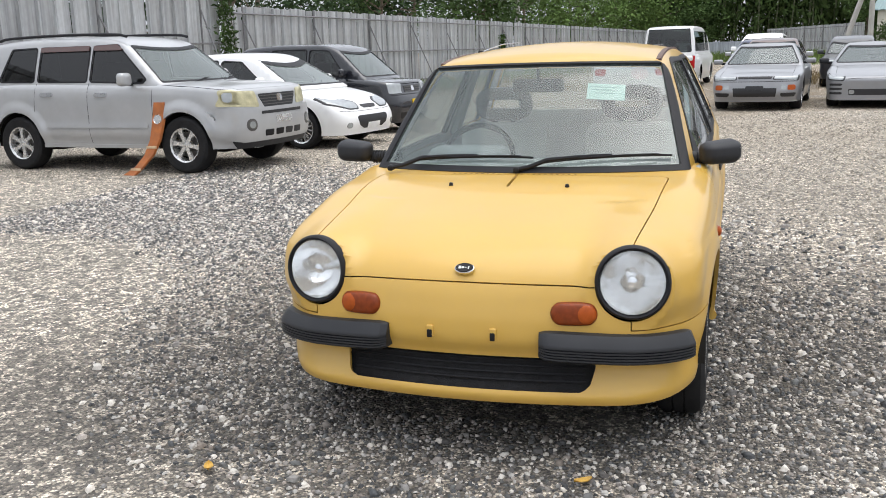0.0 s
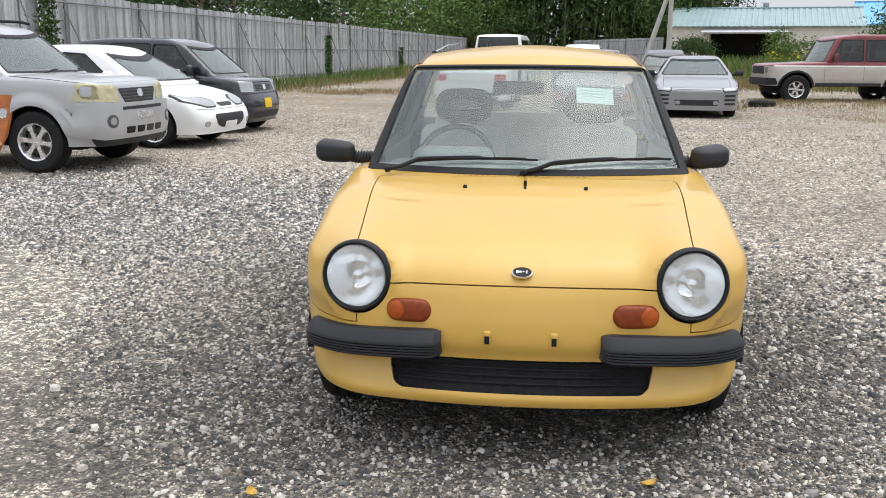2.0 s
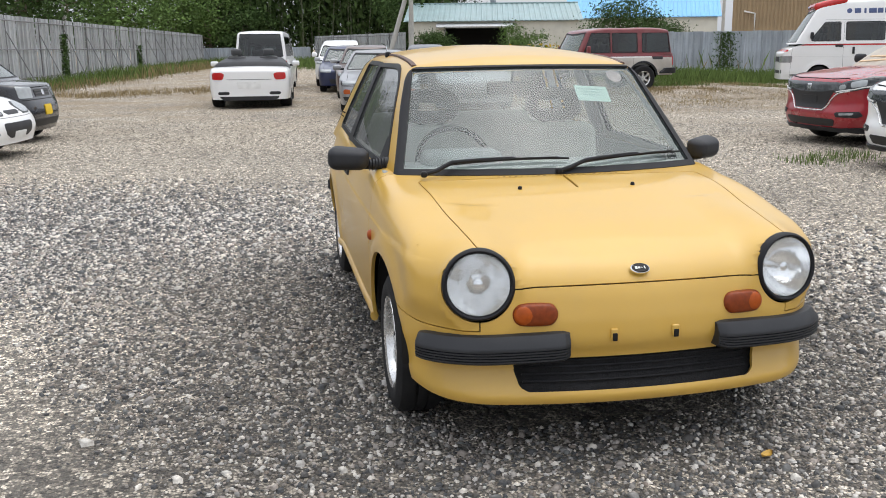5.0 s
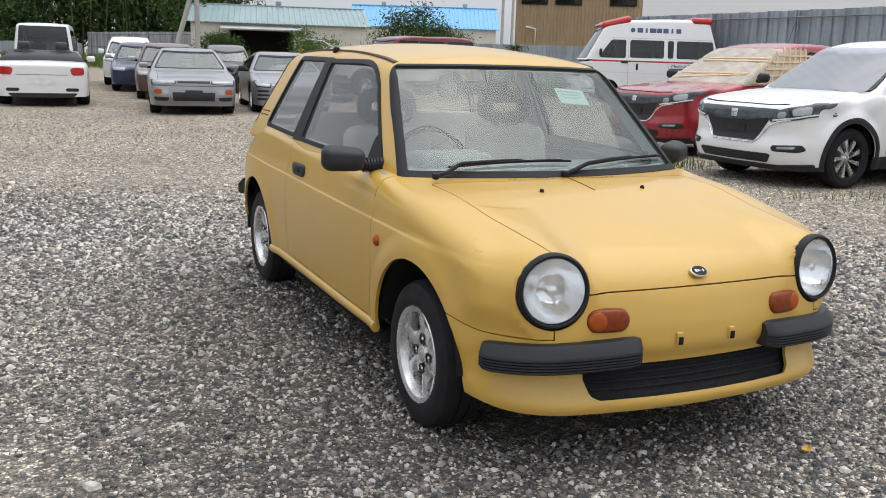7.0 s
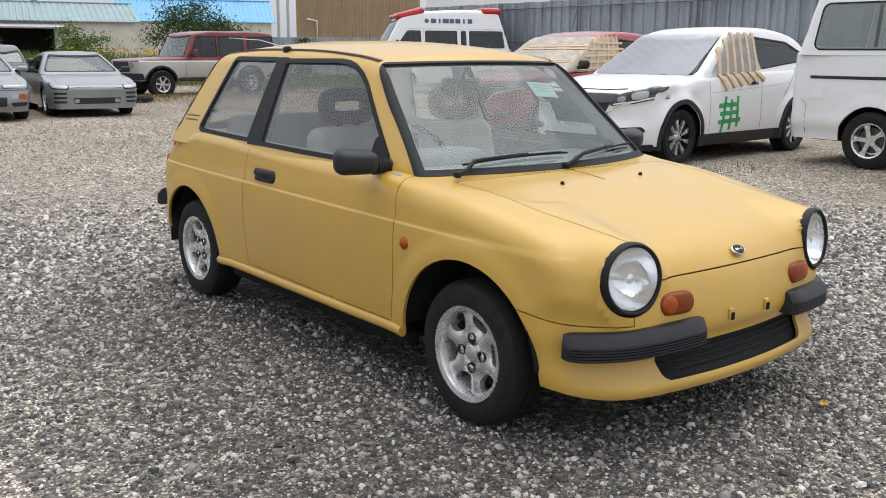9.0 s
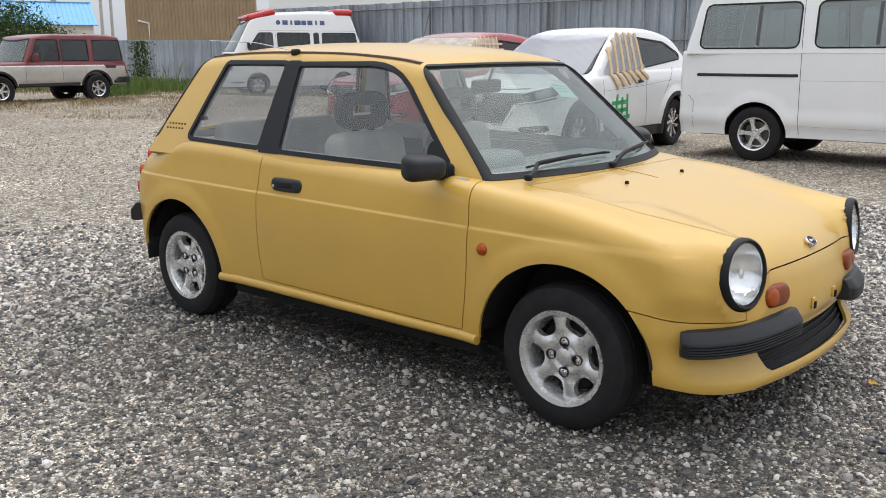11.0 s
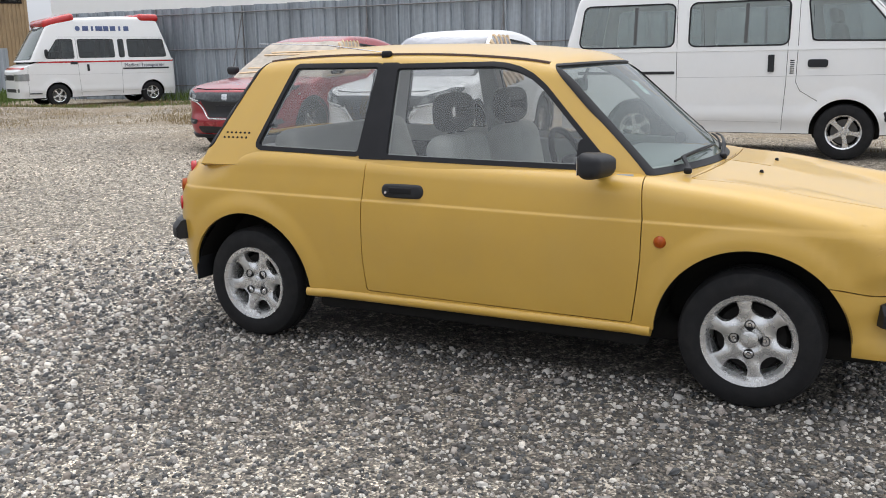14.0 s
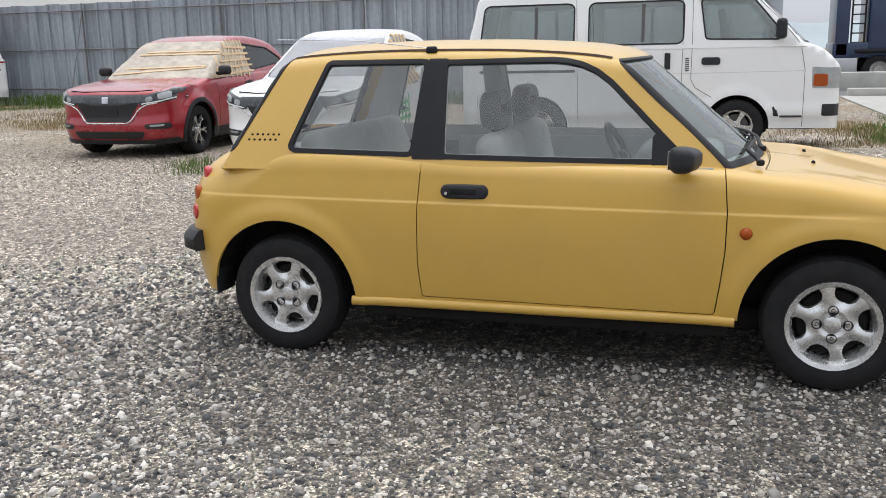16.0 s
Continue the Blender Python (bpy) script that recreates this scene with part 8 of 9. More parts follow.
def make_tree(name, x, y, h, spread, label, leaf, seed, n=2200, size=0.22, low=0.25):
    rng = np.random.default_rng(seed)
    th = thing(name, pose(x, y, 0, 0, 0, rng.uniform(0, 360)), label, "tree")
    bend = rng.uniform(-0.05, 0.05, 2) * h
    trunk = [(bend[0] * k * k, bend[1] * k * k, h * 0.75 * k) for k in np.linspace(0, 1, 8)]
    part("trunk", tube(trunk, np.linspace(0.022, 0.006, 8) * h, 8), BARK, th)
    cents = []
    for k in range(12):
        f = rng.uniform(low, 0.95)
        a = rng.uniform(0, 2 * np.pi)
        ln = spread * rng.uniform(0.35, 0.95) * (1.15 - 0.6 * abs(f - 0.5))
        z0 = h * 0.72 * f
        tip = np.array([math.cos(a) * ln, math.sin(a) * ln, z0 + h * rng.uniform(0.05, 0.22)])
        b0 = np.array([bend[0] * f * f, bend[1] * f * f, z0])
        part("limb", tube([b0, (b0 + tip) / 2 + (0, 0, -0.03 * h), tip], [0.008 * h, 0.005 * h, 0.002 * h], 6), BARK, th)
        m = n // 12
        blob = rng.normal(0, 1, (m, 3)) * np.array([spread * 0.26, spread * 0.26, h * 0.075])
        cents.append(tip + blob)
    V, F = leaves(np.concatenate(cents), size, rng)
    V[:, 2] = np.maximum(V[:, 2], 0.3)
    part("crown", (V, F), leaf, th, smooth=False)
    return th


rng = np.random.default_rng(5)
# grove of bamboo beyond the yard: one mass of culms and leaves
cul, cen = [], []
for k in range(150):
    f = rng.uniform(0, 1)
    x, y = -9 + 26 * f + rng.normal(0, 1), 87 + rng.uniform(0, 7) - 3 * f
    h = rng.uniform(9, 15)
    lean = rng.normal(0, 0.07, 2) * h
    pts = [(x + lean[0] * q * q, y + lean[1] * q * q, h * q) for q in (0, 0.3, 0.6, 0.85, 1.0)]
    cul.append(tube(pts, [0.08, 0.075, 0.06, 0.035, 0.01], 5))
    m = 260
    q = rng.uniform(0.08, 1.0, m) ** 0.8
    c = np.stack([x + lean[0] * q * q, y + lean[1] * q * q, h * q], 1) + rng.normal(0, 1, (m, 3)) * (0.75, 0.75, 0.5)
    cen.append(c)
grove = thing("bamboo_grove", pose(0, 0, 0), "dense dark green bamboo grove beyond the fence", "trees", kind="stuff")
tagged(part("culms", join(*cul), CULM, grove), kind="stuff")
tagged(part("foliage", leaves(np.concatenate(cen), 0.26, rng, 0.7), BAMBOO_LEAF, grove, smooth=False), kind="stuff")

k = 0
for x, y, h, sp, lf in [(-16, 22, 7.0, 3.2, LEAF_DARK), (-17, 30, 7.5, 3.4, LEAF_DARK), (-15, 38, 6.5, 3.0, LEAF), (-16, 46, 7.5, 3.4, LEAF_DARK), (-14, 54, 7, 3.4, LEAF), (-13.5, 63, 8, 3.6, LEAF_LIGHT), (-11.5, 72, 8, 3.8, LEAF_LIGHT), (-9.5, 84, 8.5, 3.6, LEAF_LIGHT),
                        (-5.5, 86, 7.5, 3.2, LEAF_LIGHT), (-2.5, 85, 6.0, 2.6, LEAF), (-18, 70, 11, 4.5, LEAF_DARK), (-14, 92, 12, 4.5, LEAF_DARK), (11.5, 82, 6.5, 2.6, LEAF), (17.5, 96, 11, 4, LEAF_DARK), (-24, 40, 11, 5, LEAF_DARK), (-25, 60, 12, 5, LEAF_DARK)]:
    make_tree("tree", x, y, h, sp, "leafy green tree behind the sheet-metal fence", lf, 40 + k, 4200, 0.15 if y > 40 else 0.10)
    k += 1
make_tree("small_tree", 22.5, 56, 4.6, 2.3, "broad leafy small tree beside the low buildings", LEAF, 71, 7800, 0.085)
make_tree("small_tree", 15.6, 56, 2.8, 1.7, "low bushy tree in front of the shed", LEAF_LIGHT, 72, 5600, 0.075)
make_tree("small_tree", 29.0, 62, 3.0, 2.2, "low bushy tree beside the buildings", LEAF, 73, 5600, 0.085)
make_tree("small_tree", 10.0, 58, 2.6, 1.3, "low green bush by the fence", LEAF, 74, 4200, 0.075)


def creeper(name, x, y, w, h, dx, dy, seed, label):
    """A climbing plant on a fence: short stems with many leaves."""
    r = np.random.default_rng(seed)
    th = thing(name, pose(x, y, 0), label, "climber")
    st_ = []
    for q in range(7):
        u = r.uniform(-0.5, 0.5) * w
        st_.append(tube([(dx * u, dy * u, 0), (dx * (u + 0.1), dy * (u + 0.1), h * 0.5), (dx * u * 0.8, dy * u * 0.8, h * r.uniform(0.8, 1.0))], 0.01, 5))
    part("stem", join(*st_), BARK, th)
    m = 1100
    u = r.normal(0, 0.26, m) * w
    z = r.uniform(0.02, 1.02, m) * h
    off = r.uniform(0, 0.16, m)
    c = np.stack([dx * u + abs(dy) * off, dy * u - abs(dx) * off, z], 1)
    part("foliage", leaves(c, 0.06, r, 0.4), LEAF, th, smooth=False)


creeper("ivy", -10.86, 16.7, 0.75, 3.1, 0.08, 1.0, 81, "green ivy climbing the sheet-metal fence")
creeper("ivy", -9.2, 38.0, 0.8, 2.0, 0.08, 1.0, 82, "green ivy climbing the sheet-metal fence")
creeper("ivy", -8.0, 53.0, 1.0, 1.6, 0.08, 1.0, 83, "green ivy climbing the sheet-metal fence")
creeper("ivy", 19.9, 36.6, 0.9, 1.9, 0.89, -0.45, 84, "dark green climber on the blue-grey fence")


def blades(cx, cy, h, rng, lean=0.35, base=None):
    n = len(cx)
    a = rng.uniform(0, 2 * np.pi, n)
    hh = h * rng.uniform(0.4, 1.25, n)
    w = 0.004 + 0.011 * hh
    lx, ly = np.cos(a) * hh * lean * rng.uniform(0.2, 1.3, n), np.sin(a) * hh * lean * rng.uniform(0.2, 1.3, n)
    z0 = gz(cx, cy)
    px, py = -np.sin(a) * w, np.cos(a) * w
    V = np.stack([np.stack([cx - px, cy - py, z0], 1), np.stack([cx + px, cy + py, z0], 1), np.stack([cx + lx * 0.4 + px * 0.7, cy + ly * 0.4 + py * 0.7, z0 + hh * 0.6], 1), np.stack([cx + lx, cy + ly, z0 + hh], 1)], 1).reshape(-1, 3)
    i = 4 * np.arange(n)
    return V, np.concatenate([np.stack([i, i + 1, i + 2], 1), np.stack([i, i + 2, i + 3], 1)])


def meadow(name, spots, mat, label, seed):
    """spots: (x0, y0, x1, y1, width, blades, height)"""
    r = np.random.default_rng(seed)
    out = []
    for x0, y0, x1, y1, w, n, h in spots:
        k, s = r.uniform(0, 1, n), r.normal(0, 0.36, n) * w
        d = math.hypot(x1 - x0, y1 - y0) or 1
        cx, cy = x0 + (x1 - x0) * k - (y1 - y0) / d * s, y0 + (y1 - y0) * k + (x1 - x0) / d * s
        clump = np.sin(cx * 2.3 + 1.1 * np.sin(cy * 1.7)) * np.sin(cy * 1.9) + r.normal(0, 0.35, n)
        ok = clump > -0.35
        out.append(blades(cx[ok], cy[ok], h, r))
    tagged(part(name, join(*out), mat, smooth=False), label, "grass", kind="stuff")


meadow("weeds", [(-10.6, 16, -8.0, 45, 1.6, 5200, 0.45), (-8.6, 40, -5.2, 76, 2.0, 5200, 0.6), (-5, 74, 4, 70, 5, 4200, 0.7), (3, 64, 8, 50, 4, 3600, 0.7), (7.5, 47, 24, 42, 6.0, 9000, 1.0), (8, 30, 18, 34, 5, 5200, 0.45), (12, 26.5, 19.5, 30, 3.0, 8000, 0.4), (19.6, 22, 19.6, 4, 1.2, 4000, 0.35),
                  (8.5, -1.9, 15, -3.6, 1.0, 9000, 0.10), (15, 10.5, 19.5, 16, 3.5, 7000, 0.16), (4.6, 4.1, 7.0, 3.7, 0.5, 260, 0.07), (4.9, 6.3, 6.2, 6.9, 0.6, 400, 0.10), (9.9, 23.6, 12.5, 24.2, 1.5, 2000, 0.16), (13.5, 23.2, 19, 18.5, 1.2, 2600, 0.10)], GRASS, "rough green weeds along the fences", 21)
meadow("dry_weeds", [(-10.0, 16, -7.6, 45, 2.4, 3400, 0.3), (-7.0, 26, -1.5, 30, 3.0, 4200, 0.14), (-8, 45, -4.8, 72, 2.6, 3000, 0.5), (4.6, 20.6, 11.5, 21.2, 2.2, 7000, 0.09), (6.5, 16.5, 13.5, 20, 3.0, 5000, 0.06), (11, 12.5, 17, 16, 3.4, 9000, 0.09), (12, 24.6, 18.5, 20.2, 2.0, 4200, 0.10), (8.2, -1.0, 13, -2.2, 1.6, 5000, 0.06), (3, 30, 12, 30, 5, 3400, 0.4), (8, 46, 24, 41, 6, 3000, 0.8)], DRY_GRASS, "dry straw-coloured weeds in the gravel", 22)
r_ = np.random.default_rng(31)
fl = np.stack([r_.uniform(12.5, 19, 260), r_.uniform(47, 49, 260), r_.uniform(0.7, 1.5, 260)], 1)
tagged(part("wild_flowers", leaves(fl, 0.10, r_, 0.0), FLOWER, smooth=False), "yellow wild flowers among the tall weeds", "flowers", kind="stuff")

# ---- buildings beyond the yard ----
CREAM_WALL = material("cream_render", (0.62, 0.60, 0.52), 0.8, vary=0.08, scale=0.6, dirt=(0.35, 0.33, 0.27), dirt_amount=0.3, dirt_scale=0.8)
TEAL_ROOF = material("teal_sheet_roof", (0.27, 0.37, 0.375), 0.45, 0.1, vary=0.1, scale=0.8, dirt=(0.25, 0.30, 0.28), dirt_amount=0.4, dirt_scale=0.6)
BLUE_ROOF = material("blue_sheet_roof", (0.16, 0.42, 0.68), 0.45, 0.1, vary=0.08, scale=0.8)
TAN_SHEET = material("tan_sheet", (0.36, 0.26, 0.15), 0.6, 0.05, vary=0.1, scale=1.2, dirt=(0.24, 0.17, 0.1), dirt_amount=0.3, dirt_scale=0.9)
CONCRETE = material("pale_concrete", (0.42, 0.41, 0.38), 0.85, vary=0.12, scale=3, bump=0.2, bump_scale=30)
ASPHALT = material("grey_asphalt", (0.16, 0.16, 0.16), 0.85, vary=0.15, scale=4, bump=0.3, bump_scale=120)


def ribbed(w, h, pitch, depth, thick=0.02):
    """A ribbed sheet in the xz plane, ribs upright, proud to -y."""
    n = max(1, int(w / pitch))
    prof = []
    for k in range(n):
        x = k * w / n
        p = w / n
        prof += [(x, 0), (x + p * 0.3, 0), (x + p * 0.4, depth), (x + p * 0.9, depth)]
    prof.append((w, 0))
    P = np.array(prof)
    V = np.array([(x, -d, z) for z in (0, h) for x, d in prof] + [(x, thick, z) for z in (0, h) for x, d in prof])
    m = len(prof)
    i = np.arange(m - 1)
    F = np.concatenate([np.stack([i, i + 1, i + 1 + m, i + m], 1), np.stack([i + 1 + 2 * m, i + 2 * m, i + 3 * m, i + 1 + 3 * m], 1), np.stack([i + m, i + 1 + m, i + 1 + 3 * m, i + 3 * m], 1)])
    return V, F


def gable_house(name, x, y, yaw, length, depth, eave, ridge, wall, roof, label, door=None, awning=False, vents=0, base=0.0):
    """Long front along local x, facing -y."""
    th = thing(name, pose(x, y, base, 0, 0, yaw), label, "building")
    if door:
        a, b, dh = door
        part("wall", rbox(a, 0.2, eave, 0.01, 2, at=(a / 2, 0, eave / 2)), wall, th)
        part("wall", rbox(length - b, 0.2, eave, 0.01, 2, at=((length + b) / 2, 0, eave / 2)), wall, th)
        part("lintel", rbox(b - a, 0.2, eave - dh, 0.01, 2, at=((a + b) / 2, 0, (eave + dh) / 2)), wall, th)
        # near-black boards: the doorway's inner shade put into their colour
        part("interior_shade", rbox(b - a + 1, 0.1, dh, 0.01, 2, at=((a + b) / 2, 3.0, dh / 2)), DARK, th)
        part("floor_slab", rbox(b - a + 1, 3.2, 0.06, 0.01, 2, at=((a + b) / 2, 1.6, 0.03)), CONCRETE, th)
        for q in (a - 0.3, b + 0.3):
            part("inner_wall", rbox(0.1, 3.0, dh, 0.01, 2, at=(q, 1.6, dh / 2)), DARK, th)
    else:
        part("wall", rbox(length, 0.2, eave, 0.01, 2, at=(length / 2, 0, eave / 2)), wall, th)
    part("wall", rbox(length, 0.2, eave, 0.01, 2, at=(length / 2, depth, eave / 2)), wall, th)
    for q in (0.1, length - 0.1):
        V, F = prism([(0, 0), (depth, 0), (depth, eave), (depth / 2, ridge - 0.1), (0, eave)], 0.2, "x")
        part("gable", (V + np.array([q, 0, 0]), F), wall, th, smooth=False)
    sl = math.hypot(depth / 2, ridge - eave) + 0.5
    ang = math.degrees(math.atan2(ridge - eave, depth / 2))
    rv = ribbed(length + 0.8, sl, 0.45, 0.05)
    part("roof", rv, roof, th, at=pose(-0.4, -0.45 * math.cos(radians(ang)), eave - 0.45 * math.sin(radians(ang)) + 0.06, ang - 90, 0, 0), smooth=False)
    part("roof", rv, roof, th, at=pose(length + 0.4, depth + 0.45 * math.cos(radians(ang)), eave - 0.45 * math.sin(radians(ang)) + 0.06, ang - 90, 0, 180), smooth=False)
    part("ridge_cap", rbox(length + 0.8, 0.5, 0.12, 0.03, 3, at=(length / 2, depth / 2, ridge + 0.09)), roof, th)
    for k in range(vents):
        v = part("roof_vent", rbox(0.5, 0.5, 0.4, 0.04, 3, at=(length * (k + 0.7) / (vents + 0.4), depth / 2, ridge + 0.32)), SHEET_DARK, th)
    if awning and door:
        a, b, dh = door
        part("awning", rbox(b - a + 1.4, 1.3, 0.12, 0.02, 2), SHEET, th, at=pose((a + b) / 2, -0.7, dh + 0.18, 12))
        for q in (a, b):
            part("door_post", rbox(0.1, 0.1, dh, 0.01, 2, at=(q, -0.15, dh / 2)), PIPE, th)
    return th


gable_house("shed", 11.4, 75.6, -14, 14.3, 11, 3.55, 5.1, CREAM_WALL, TEAL_ROOF, "long cream shed with teal ribbed roof and dark open doorway", (3.1, 8.3, 2.95), True, 1)
gable_house("warehouse", 31.0, 92.5, -24, 15.5, 12, 4.3, 6.6, CREAM_WALL, BLUE_ROOF, "pale warehouse with a bright blue ribbed roof", None, False, 3)
tan = thing("workshop", pose(28.2, 51.5, 0, 0, 0, -33), "tall tan ribbed-sheet building with dark windows", "building")
part("wall", ribbed(8.0, 9, 0.22, 0.04), TAN_SHEET, tan, smooth=False)
part("wall", ribbed(7.0, 9, 0.22, 0.04), TAN_SHEET, tan, at=pose(8.0, 0, 0, 0, 0, 90), smooth=False)
part("back_wall", rbox(8.6, 0.2, 9, 0.01, 2, at=(4.3, 7, 4.5)), TAN_SHEET, tan)
part("roof", rbox(9, 7.6, 0.2, 0.03, 2, at=(4.3, 3.5, 9.1)), SHEET_DARK, tan)
for q in (0.4, 2.6, 6.1):
    wi = part("window_frame", rbox(1.7, 0.12, 1.3, 0.02, 2, at=(q + 0.8, -0.06, 5.45)), TRIM_BLACK, tan)
    part("pane", rbox(1.5, 0.02, 1.1, 0.005, 2, at=(q + 0.8, -0.13, 5.45)), TINT, wi)
part("drainpipe", tube([(1.35, -0.12, 2.0), (1.35, -0.12, 3.25), (0.7, -0.12, 3.4)], 0.06, 8), PLATE_WHITE, tan)
gable_house("annexe", 24.9, 33.4, -42, 16, 7, 7.0, 8.4, WHITE_PAINT, SHEET_DARK, "long white building behind the blue-grey fence", None)


def utility_pole(x, y, h, lean, label, wires=True):
    th = thing("utility_pole", pose(x, y, 0, lean[1], lean[0], 0), label, "pole")
    part("shaft", tube([(0, 0, 0), (0, 0, h / 2), (0, 0, h)], [0.17, 0.14, 0.10], 10), CONCRETE, th)
    if wires:
        part("cross_arm", rbox(1.6, 0.09, 0.09, 0.01, 2, at=(0, 0, h - 0.5)), PIPE, th)
    return th


utility_pole(8.45, 56.0, 11, (0, 0), "tall pale concrete utility pole")
utility_pole(6.77, 56.2, 10, (17, 0), "leaning grey pole by the far fence", False)
utility_pole(-12.4, 56.0, 9, (0, 0), "tall grey pole behind the fence")
utility_pole(41.5, 78.0, 12, (0, 0), "distant utility pole with a cross arm")
utility_pole(44.8, 82.0, 13, (0, 0), "distant utility pole with a cross arm")

# road beyond the yard's open side
tagged(part("road", rbox(18, 80, 0.02, 0.005, 2, at=(31.0, -41.5, 0.012)), ASPHALT), "grey asphalt road with a low kerb", "road", kind="structure")
tagged(part("kerb", rbox(0.35, 40, 0.22, 0.03, 3, at=(21.8, -22.8, 0.11)), CONCRETE), "pale concrete kerb along the road", "kerb", kind="structure")
tagged(part("kerb", rbox(0.5, 40, 0.55, 0.03, 3, at=(25.0, -22.6, 0.275)), CONCRETE), "low pale concrete wall along the road", "kerb", kind="structure")
tagged(part("pavement", rbox(7.2, 40, 0.03, 0.005, 2, at=(18.2, -22.6, 0.015)), CONCRETE), "dusty pale concrete apron", "pavement", kind="structure")
# distance haze is mixed into the hills' base colour
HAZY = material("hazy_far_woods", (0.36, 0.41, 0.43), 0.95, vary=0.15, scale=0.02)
a_ = np.linspace(radians(-45), radians(30), 90)
rh = np.random.default_rng(3)
hz = 24 + 7 * np.sin(a_ * 9) + 4 * np.sin(a_ * 31 + 1) + rh.normal(0, 1.2, 90)
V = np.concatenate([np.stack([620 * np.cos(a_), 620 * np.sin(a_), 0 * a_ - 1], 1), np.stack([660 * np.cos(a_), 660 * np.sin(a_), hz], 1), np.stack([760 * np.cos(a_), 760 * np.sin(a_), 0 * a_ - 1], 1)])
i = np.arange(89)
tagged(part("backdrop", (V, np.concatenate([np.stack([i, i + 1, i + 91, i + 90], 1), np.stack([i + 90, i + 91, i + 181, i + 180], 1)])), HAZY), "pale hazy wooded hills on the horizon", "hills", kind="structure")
truck = thing("truck", pose(30.2, -2.25, 0.0, 0, 0, 180), "dark blue lorry passing on the road", "truck")
part("cab", rbox(2.3, 2.2, 2.6, 0.15, 4, at=(0, 3.05, 2.2)), TRUCK_BLUE, truck)
part("cab_rear", rbox(2.2, 0.42, 2.9, 0.05, 3, at=(0, 1.17, 2.4)), TRUCK_BLUE, truck)
part("body_beam", rbox(2.2, 2.6, 0.5, 0.05, 3, at=(0, 2.2, 1.15)), TRUCK_BLUE, truck)
part("chassis", rbox(0.9, 4.2, 0.3, 0.03, 2, at=(0, 2.4, 0.72)), DARK, truck)
part("fuel_tank", rbox(0.5, 0.85, 0.55, 0.05, 3, at=(1.0, 1.25, 0.62)), SILVER, truck)
part("mudguard", rbox(0.5, 1.5, 0.14, 0.05, 3, at=(1.0, 2.35, 1.12)), TRIM_BLACK, truck)
for k in range(6):
    part("ladder_rung", tube([(1.05, 1.45, 1.1 + 0.3 * k), (1.05, 1.85, 1.1 + 0.3 * k)], 0.025, 6), TRIM_BLACK, truck)
for q in (1.45, 1.85):
    part("ladder_rail", tube([(1.05, q, 1.0), (1.05, q, 3.0)], 0.03, 6), TRIM_BLACK, truck)
for q in (2.35, 3.9):
    for s_ in (-1, 1):
        w_ = part("wheel", lathe([(0.28, -0.14), (0.46, -0.15), (0.50, -0.1), (0.50, 0.1), (0.46, 0.15), (0.28, 0.14)], 32, "x"), RUBBER, truck, at=pose(s_ * 1.0, q, 0.5))
        part("rim", lathe([(0.0005, 0.05 * s_), (0.14, 0.06 * s_), (0.15, 0.0), (0.24, 0.03 * s_), (0.29, 0.13 * s_), (0.29, -0.1)], 28, "x"), CONCRETE, w_)
part("door_mirror", rbox(0.12, 0.3, 0.5, 0.05, 3, at=(1.35, 3.75, 2.0)), TRIM_BLACK, truck)

# ---- small things ----
ORANGE_PLASTIC = material("faded_orange_plastic", (0.42, 0.13, 0.03), 0.55, vary=0.25, scale=9, dirt=(0.2, 0.09, 0.05), dirt_amount=0.5, dirt_scale=8)
arch_trim = thing("car_panel", pose(-5.74, 6.24, 0, 0, 0, -5), "faded orange plastic car part leaning against the silver SUV", "car part")
pth = [(-0.36, -0.22, 0.0), (-0.24, -0.16, 0.10), (-0.13, -0.10, 0.24), (-0.06, -0.05, 0.42), (-0.03, -0.01, 0.62), (-0.01, 0.03, 0.86)]
widths = [0.10, 0.07, 0.075, 0.085, 0.095, 0.10]
V = []
for p, w in zip(pth, widths):
    V += [(p[0] - w, p[1], p[2]), (p[0] - w * 0.8, p[1] - 0.03, p[2]), (p[0] + w * 0.8, p[1] - 0.03, p[2]), (p[0] + w, p[1], p[2]), (p[0] + w * 0.8, p[1] - 0.015, p[2]), (p[0] - w * 0.8, p[1] - 0.015, p[2])]
V = np.array(V)
F = np.array([(6 * k + a, 6 * k + (a + 1) % 6, 6 * k + 6 + (a + 1) % 6, 6 * k + 6 + a) for k in range(len(pth) - 1) for a in range(6)] + [(0, 1, 2, 3), (0, 3, 4, 5), (30, 31, 32, 33), (30, 33, 34, 35)])
part("panel", (V, F), ORANGE_PLASTIC, arch_trim)
part("disc", lathe([(0.0005, 0), (0.05, 0), (0.055, -0.008), (0.06, 0.01)], 24, "y"), ALLOY, arch_trim, "grey round disc", at=pose(-0.02, -0.042, 0.66, -8))
for z, xq, yq in ((0.33, -0.09, -0.112), (0.07, -0.275, -0.212)):
    part("tape", rbox(0.15, 0.008, 0.03, 0.002, at=(xq, yq, z)), TAPE, arch_trim)


def loose_tyre(x, y, z, label):
    th = thing("tyre", pose(x, y, z), label, "tyre")
    part("casing", lathe([(0.19, -0.09), (0.30, -0.105), (0.33, -0.07), (0.335, 0.07), (0.30, 0.105), (0.19, 0.09), (0.21, 0.06), (0.31, 0.05), (0.31, -0.05), (0.21, -0.06)], 36, "z", True), RUBBER, th)


loose_tyre(5.75, 20.3, 0.105, "worn black tyre lying flat on gravel")
LETTER_BLUE = material("grey_blue_lettering", (0.07, 0.10, 0.22), 0.5)
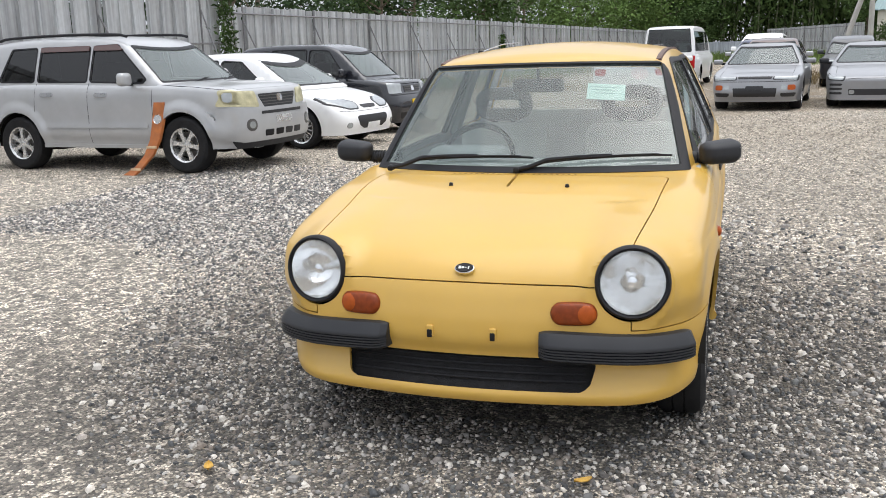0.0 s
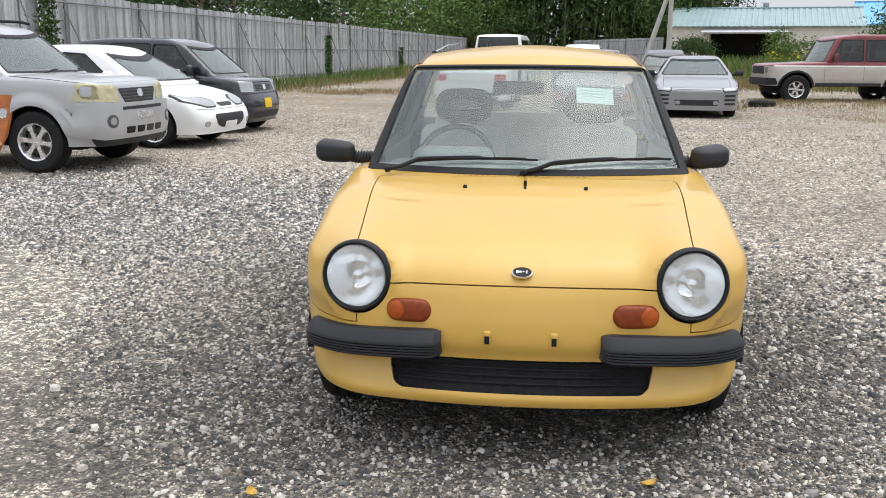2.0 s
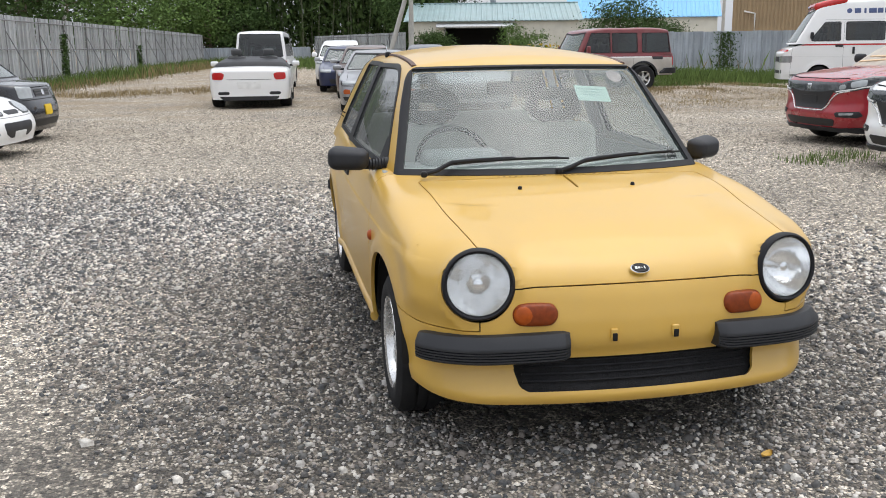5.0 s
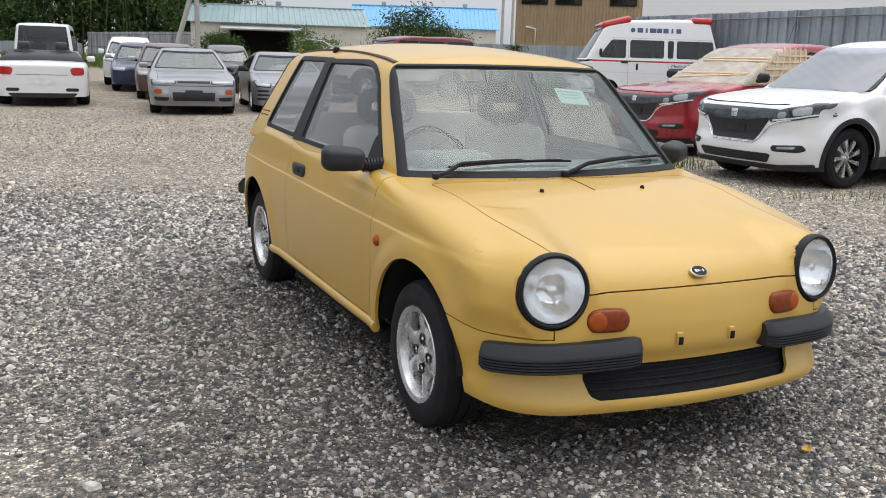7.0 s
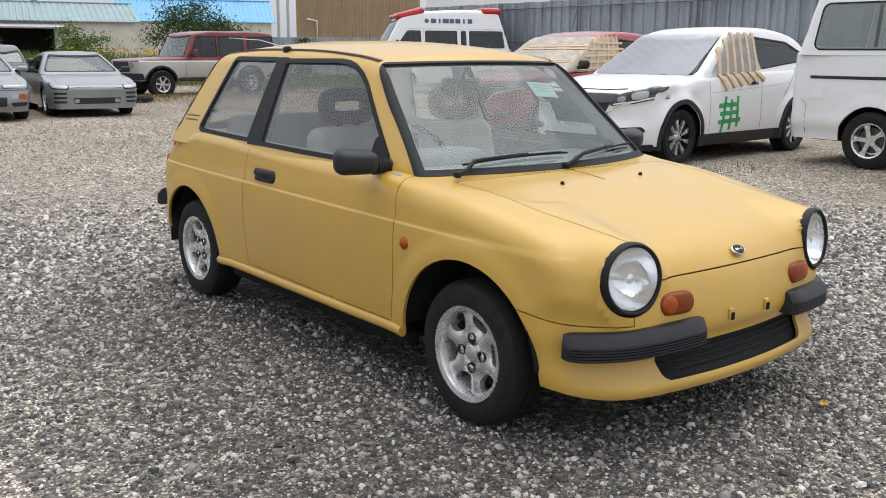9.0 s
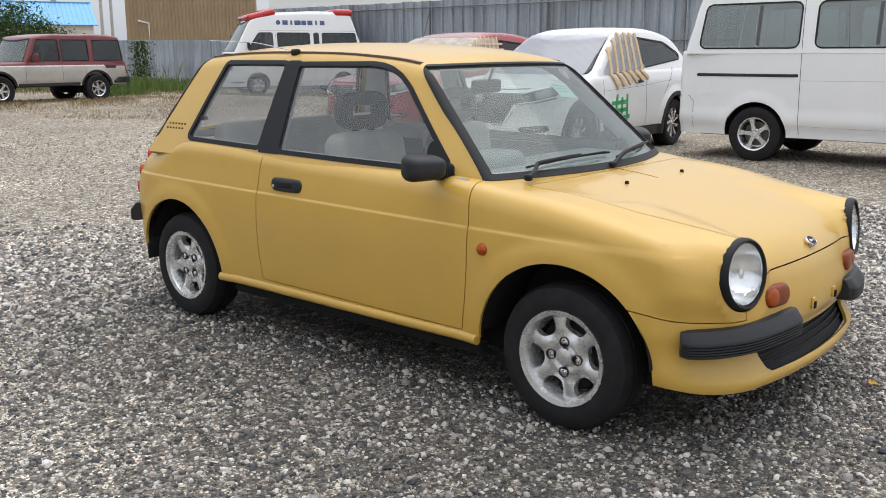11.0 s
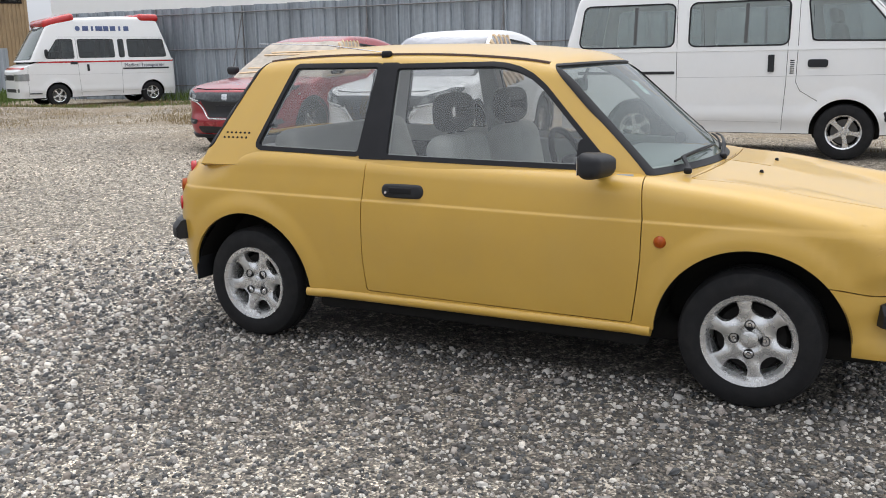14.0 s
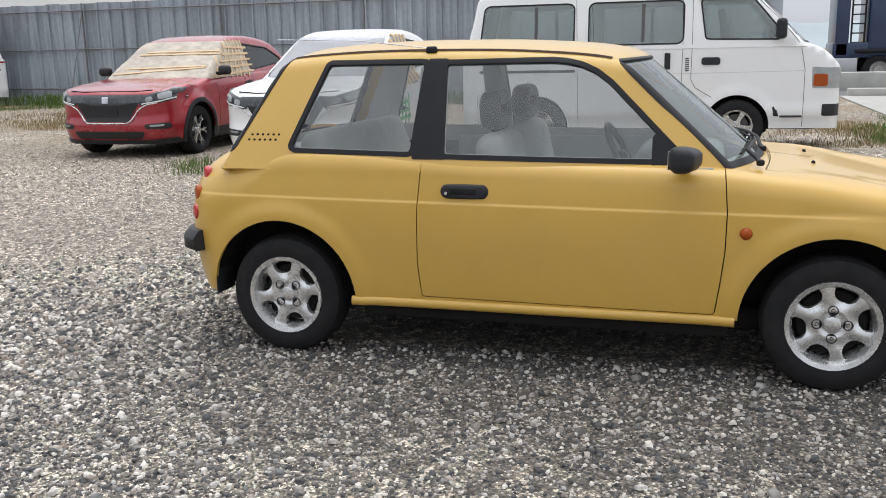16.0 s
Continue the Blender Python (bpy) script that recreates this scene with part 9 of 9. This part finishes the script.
# roof lamps and marks of the ambulance
for bx, by_, bw, bl_, bz in ((0.0, 0.25, 1.42, 1.00, 2.59), (0.0, 3.10, 1.42, 0.70, 2.70)):
    bc = part("beacon", rbox(bw, bl_, 0.26, 0.12, 6), RED_LENS, ambulance, "red roof beacon", at=pose(bx, by_, bz, 15 if by_ < 1 else 0))
logo_lean = math.degrees(math.atan((side_x(1.6, 2.43, amb_up, 1.2) - side_x(1.6, 2.29, amb_up, 1.2)) / 0.14))
for s_ in (-1, 1):
    for k, w_ in enumerate([0.20, 0.07, 0.24, 0.18, 0.19, 0.07, 0.18]):
        part("logo_mark", rbox(0.008, w_ * 0.92, 0.15, 0.003, at=(0, 0, 0)), LETTER_BLUE, ambulance, at=pose(s_ * (side_x(1.02 + 0.215 * k, 2.36, amb_up, 1.2) + 0.004), 1.02 + 0.215 * k, 2.36, 0, logo_lean * s_, 0))
    part("logo_mark", lathe([(0.0005, 0.004), (0.075, 0.004), (0.075, -0.004)], 24, "x"), LETTER_BLUE, ambulance, at=pose(s_ * (side_x(0.78, 2.36, amb_up, 1.2) + 0.004), 0.78, 2.36, 0, logo_lean * s_, 0))
tx = bpy.data.curves.new("side_lettering", "FONT")
tx.body, tx.size, tx.extrude = "Medical Transporter", 0.16, 0.002
tx.materials.append(BLUE_PAINT)
to = new("side_lettering", tx)
to.parent = ambulance
to.matrix_basis = pose(0.907, 2.10, 1.17, 90, 0, 90)


def fallen_leaf(x, y, turn, label):
    """A small curled leaf lying on the stones."""
    k = np.linspace(-1, 1, 9)
    w = 0.016 * (1 - k * k) ** 0.7
    V = np.concatenate([np.stack([0.032 * k, q * w, 0.016 + 0.006 * k * k + 0.006 * abs(q) - lift], 1) for lift in (0, 0.0015) for q in (-1, 0, 1)])
    F = [(9 * r + c, 9 * r + c + 1, 9 * r + c + 10, 9 * r + c + 9) for r in (0, 1, 3, 4) for c in range(8)]
    th = thing("fallen_leaf", pose(x, y, 0, 0, 0, turn), label, "leaf", group="fallen leaves")
    part("blade", (V, np.array(F)), LEAF_FALLEN, th)
    part("stalk", tube([(0.03, 0, 0.020), (0.045, 0.003, 0.018), (0.056, 0.002, 0.016)], 0.0012, 5), BARK, th)


LEAF_FALLEN = material("fallen_leaf_yellow", (0.55, 0.33, 0.06), 0.6, vary=0.25, scale=60)
fallen_leaf(0.415, -0.735, 35, "curled yellow leaf on the gravel before the car")
fallen_leaf(-0.81, -0.927, 120, "faded yellow leaf lying on the gravel")
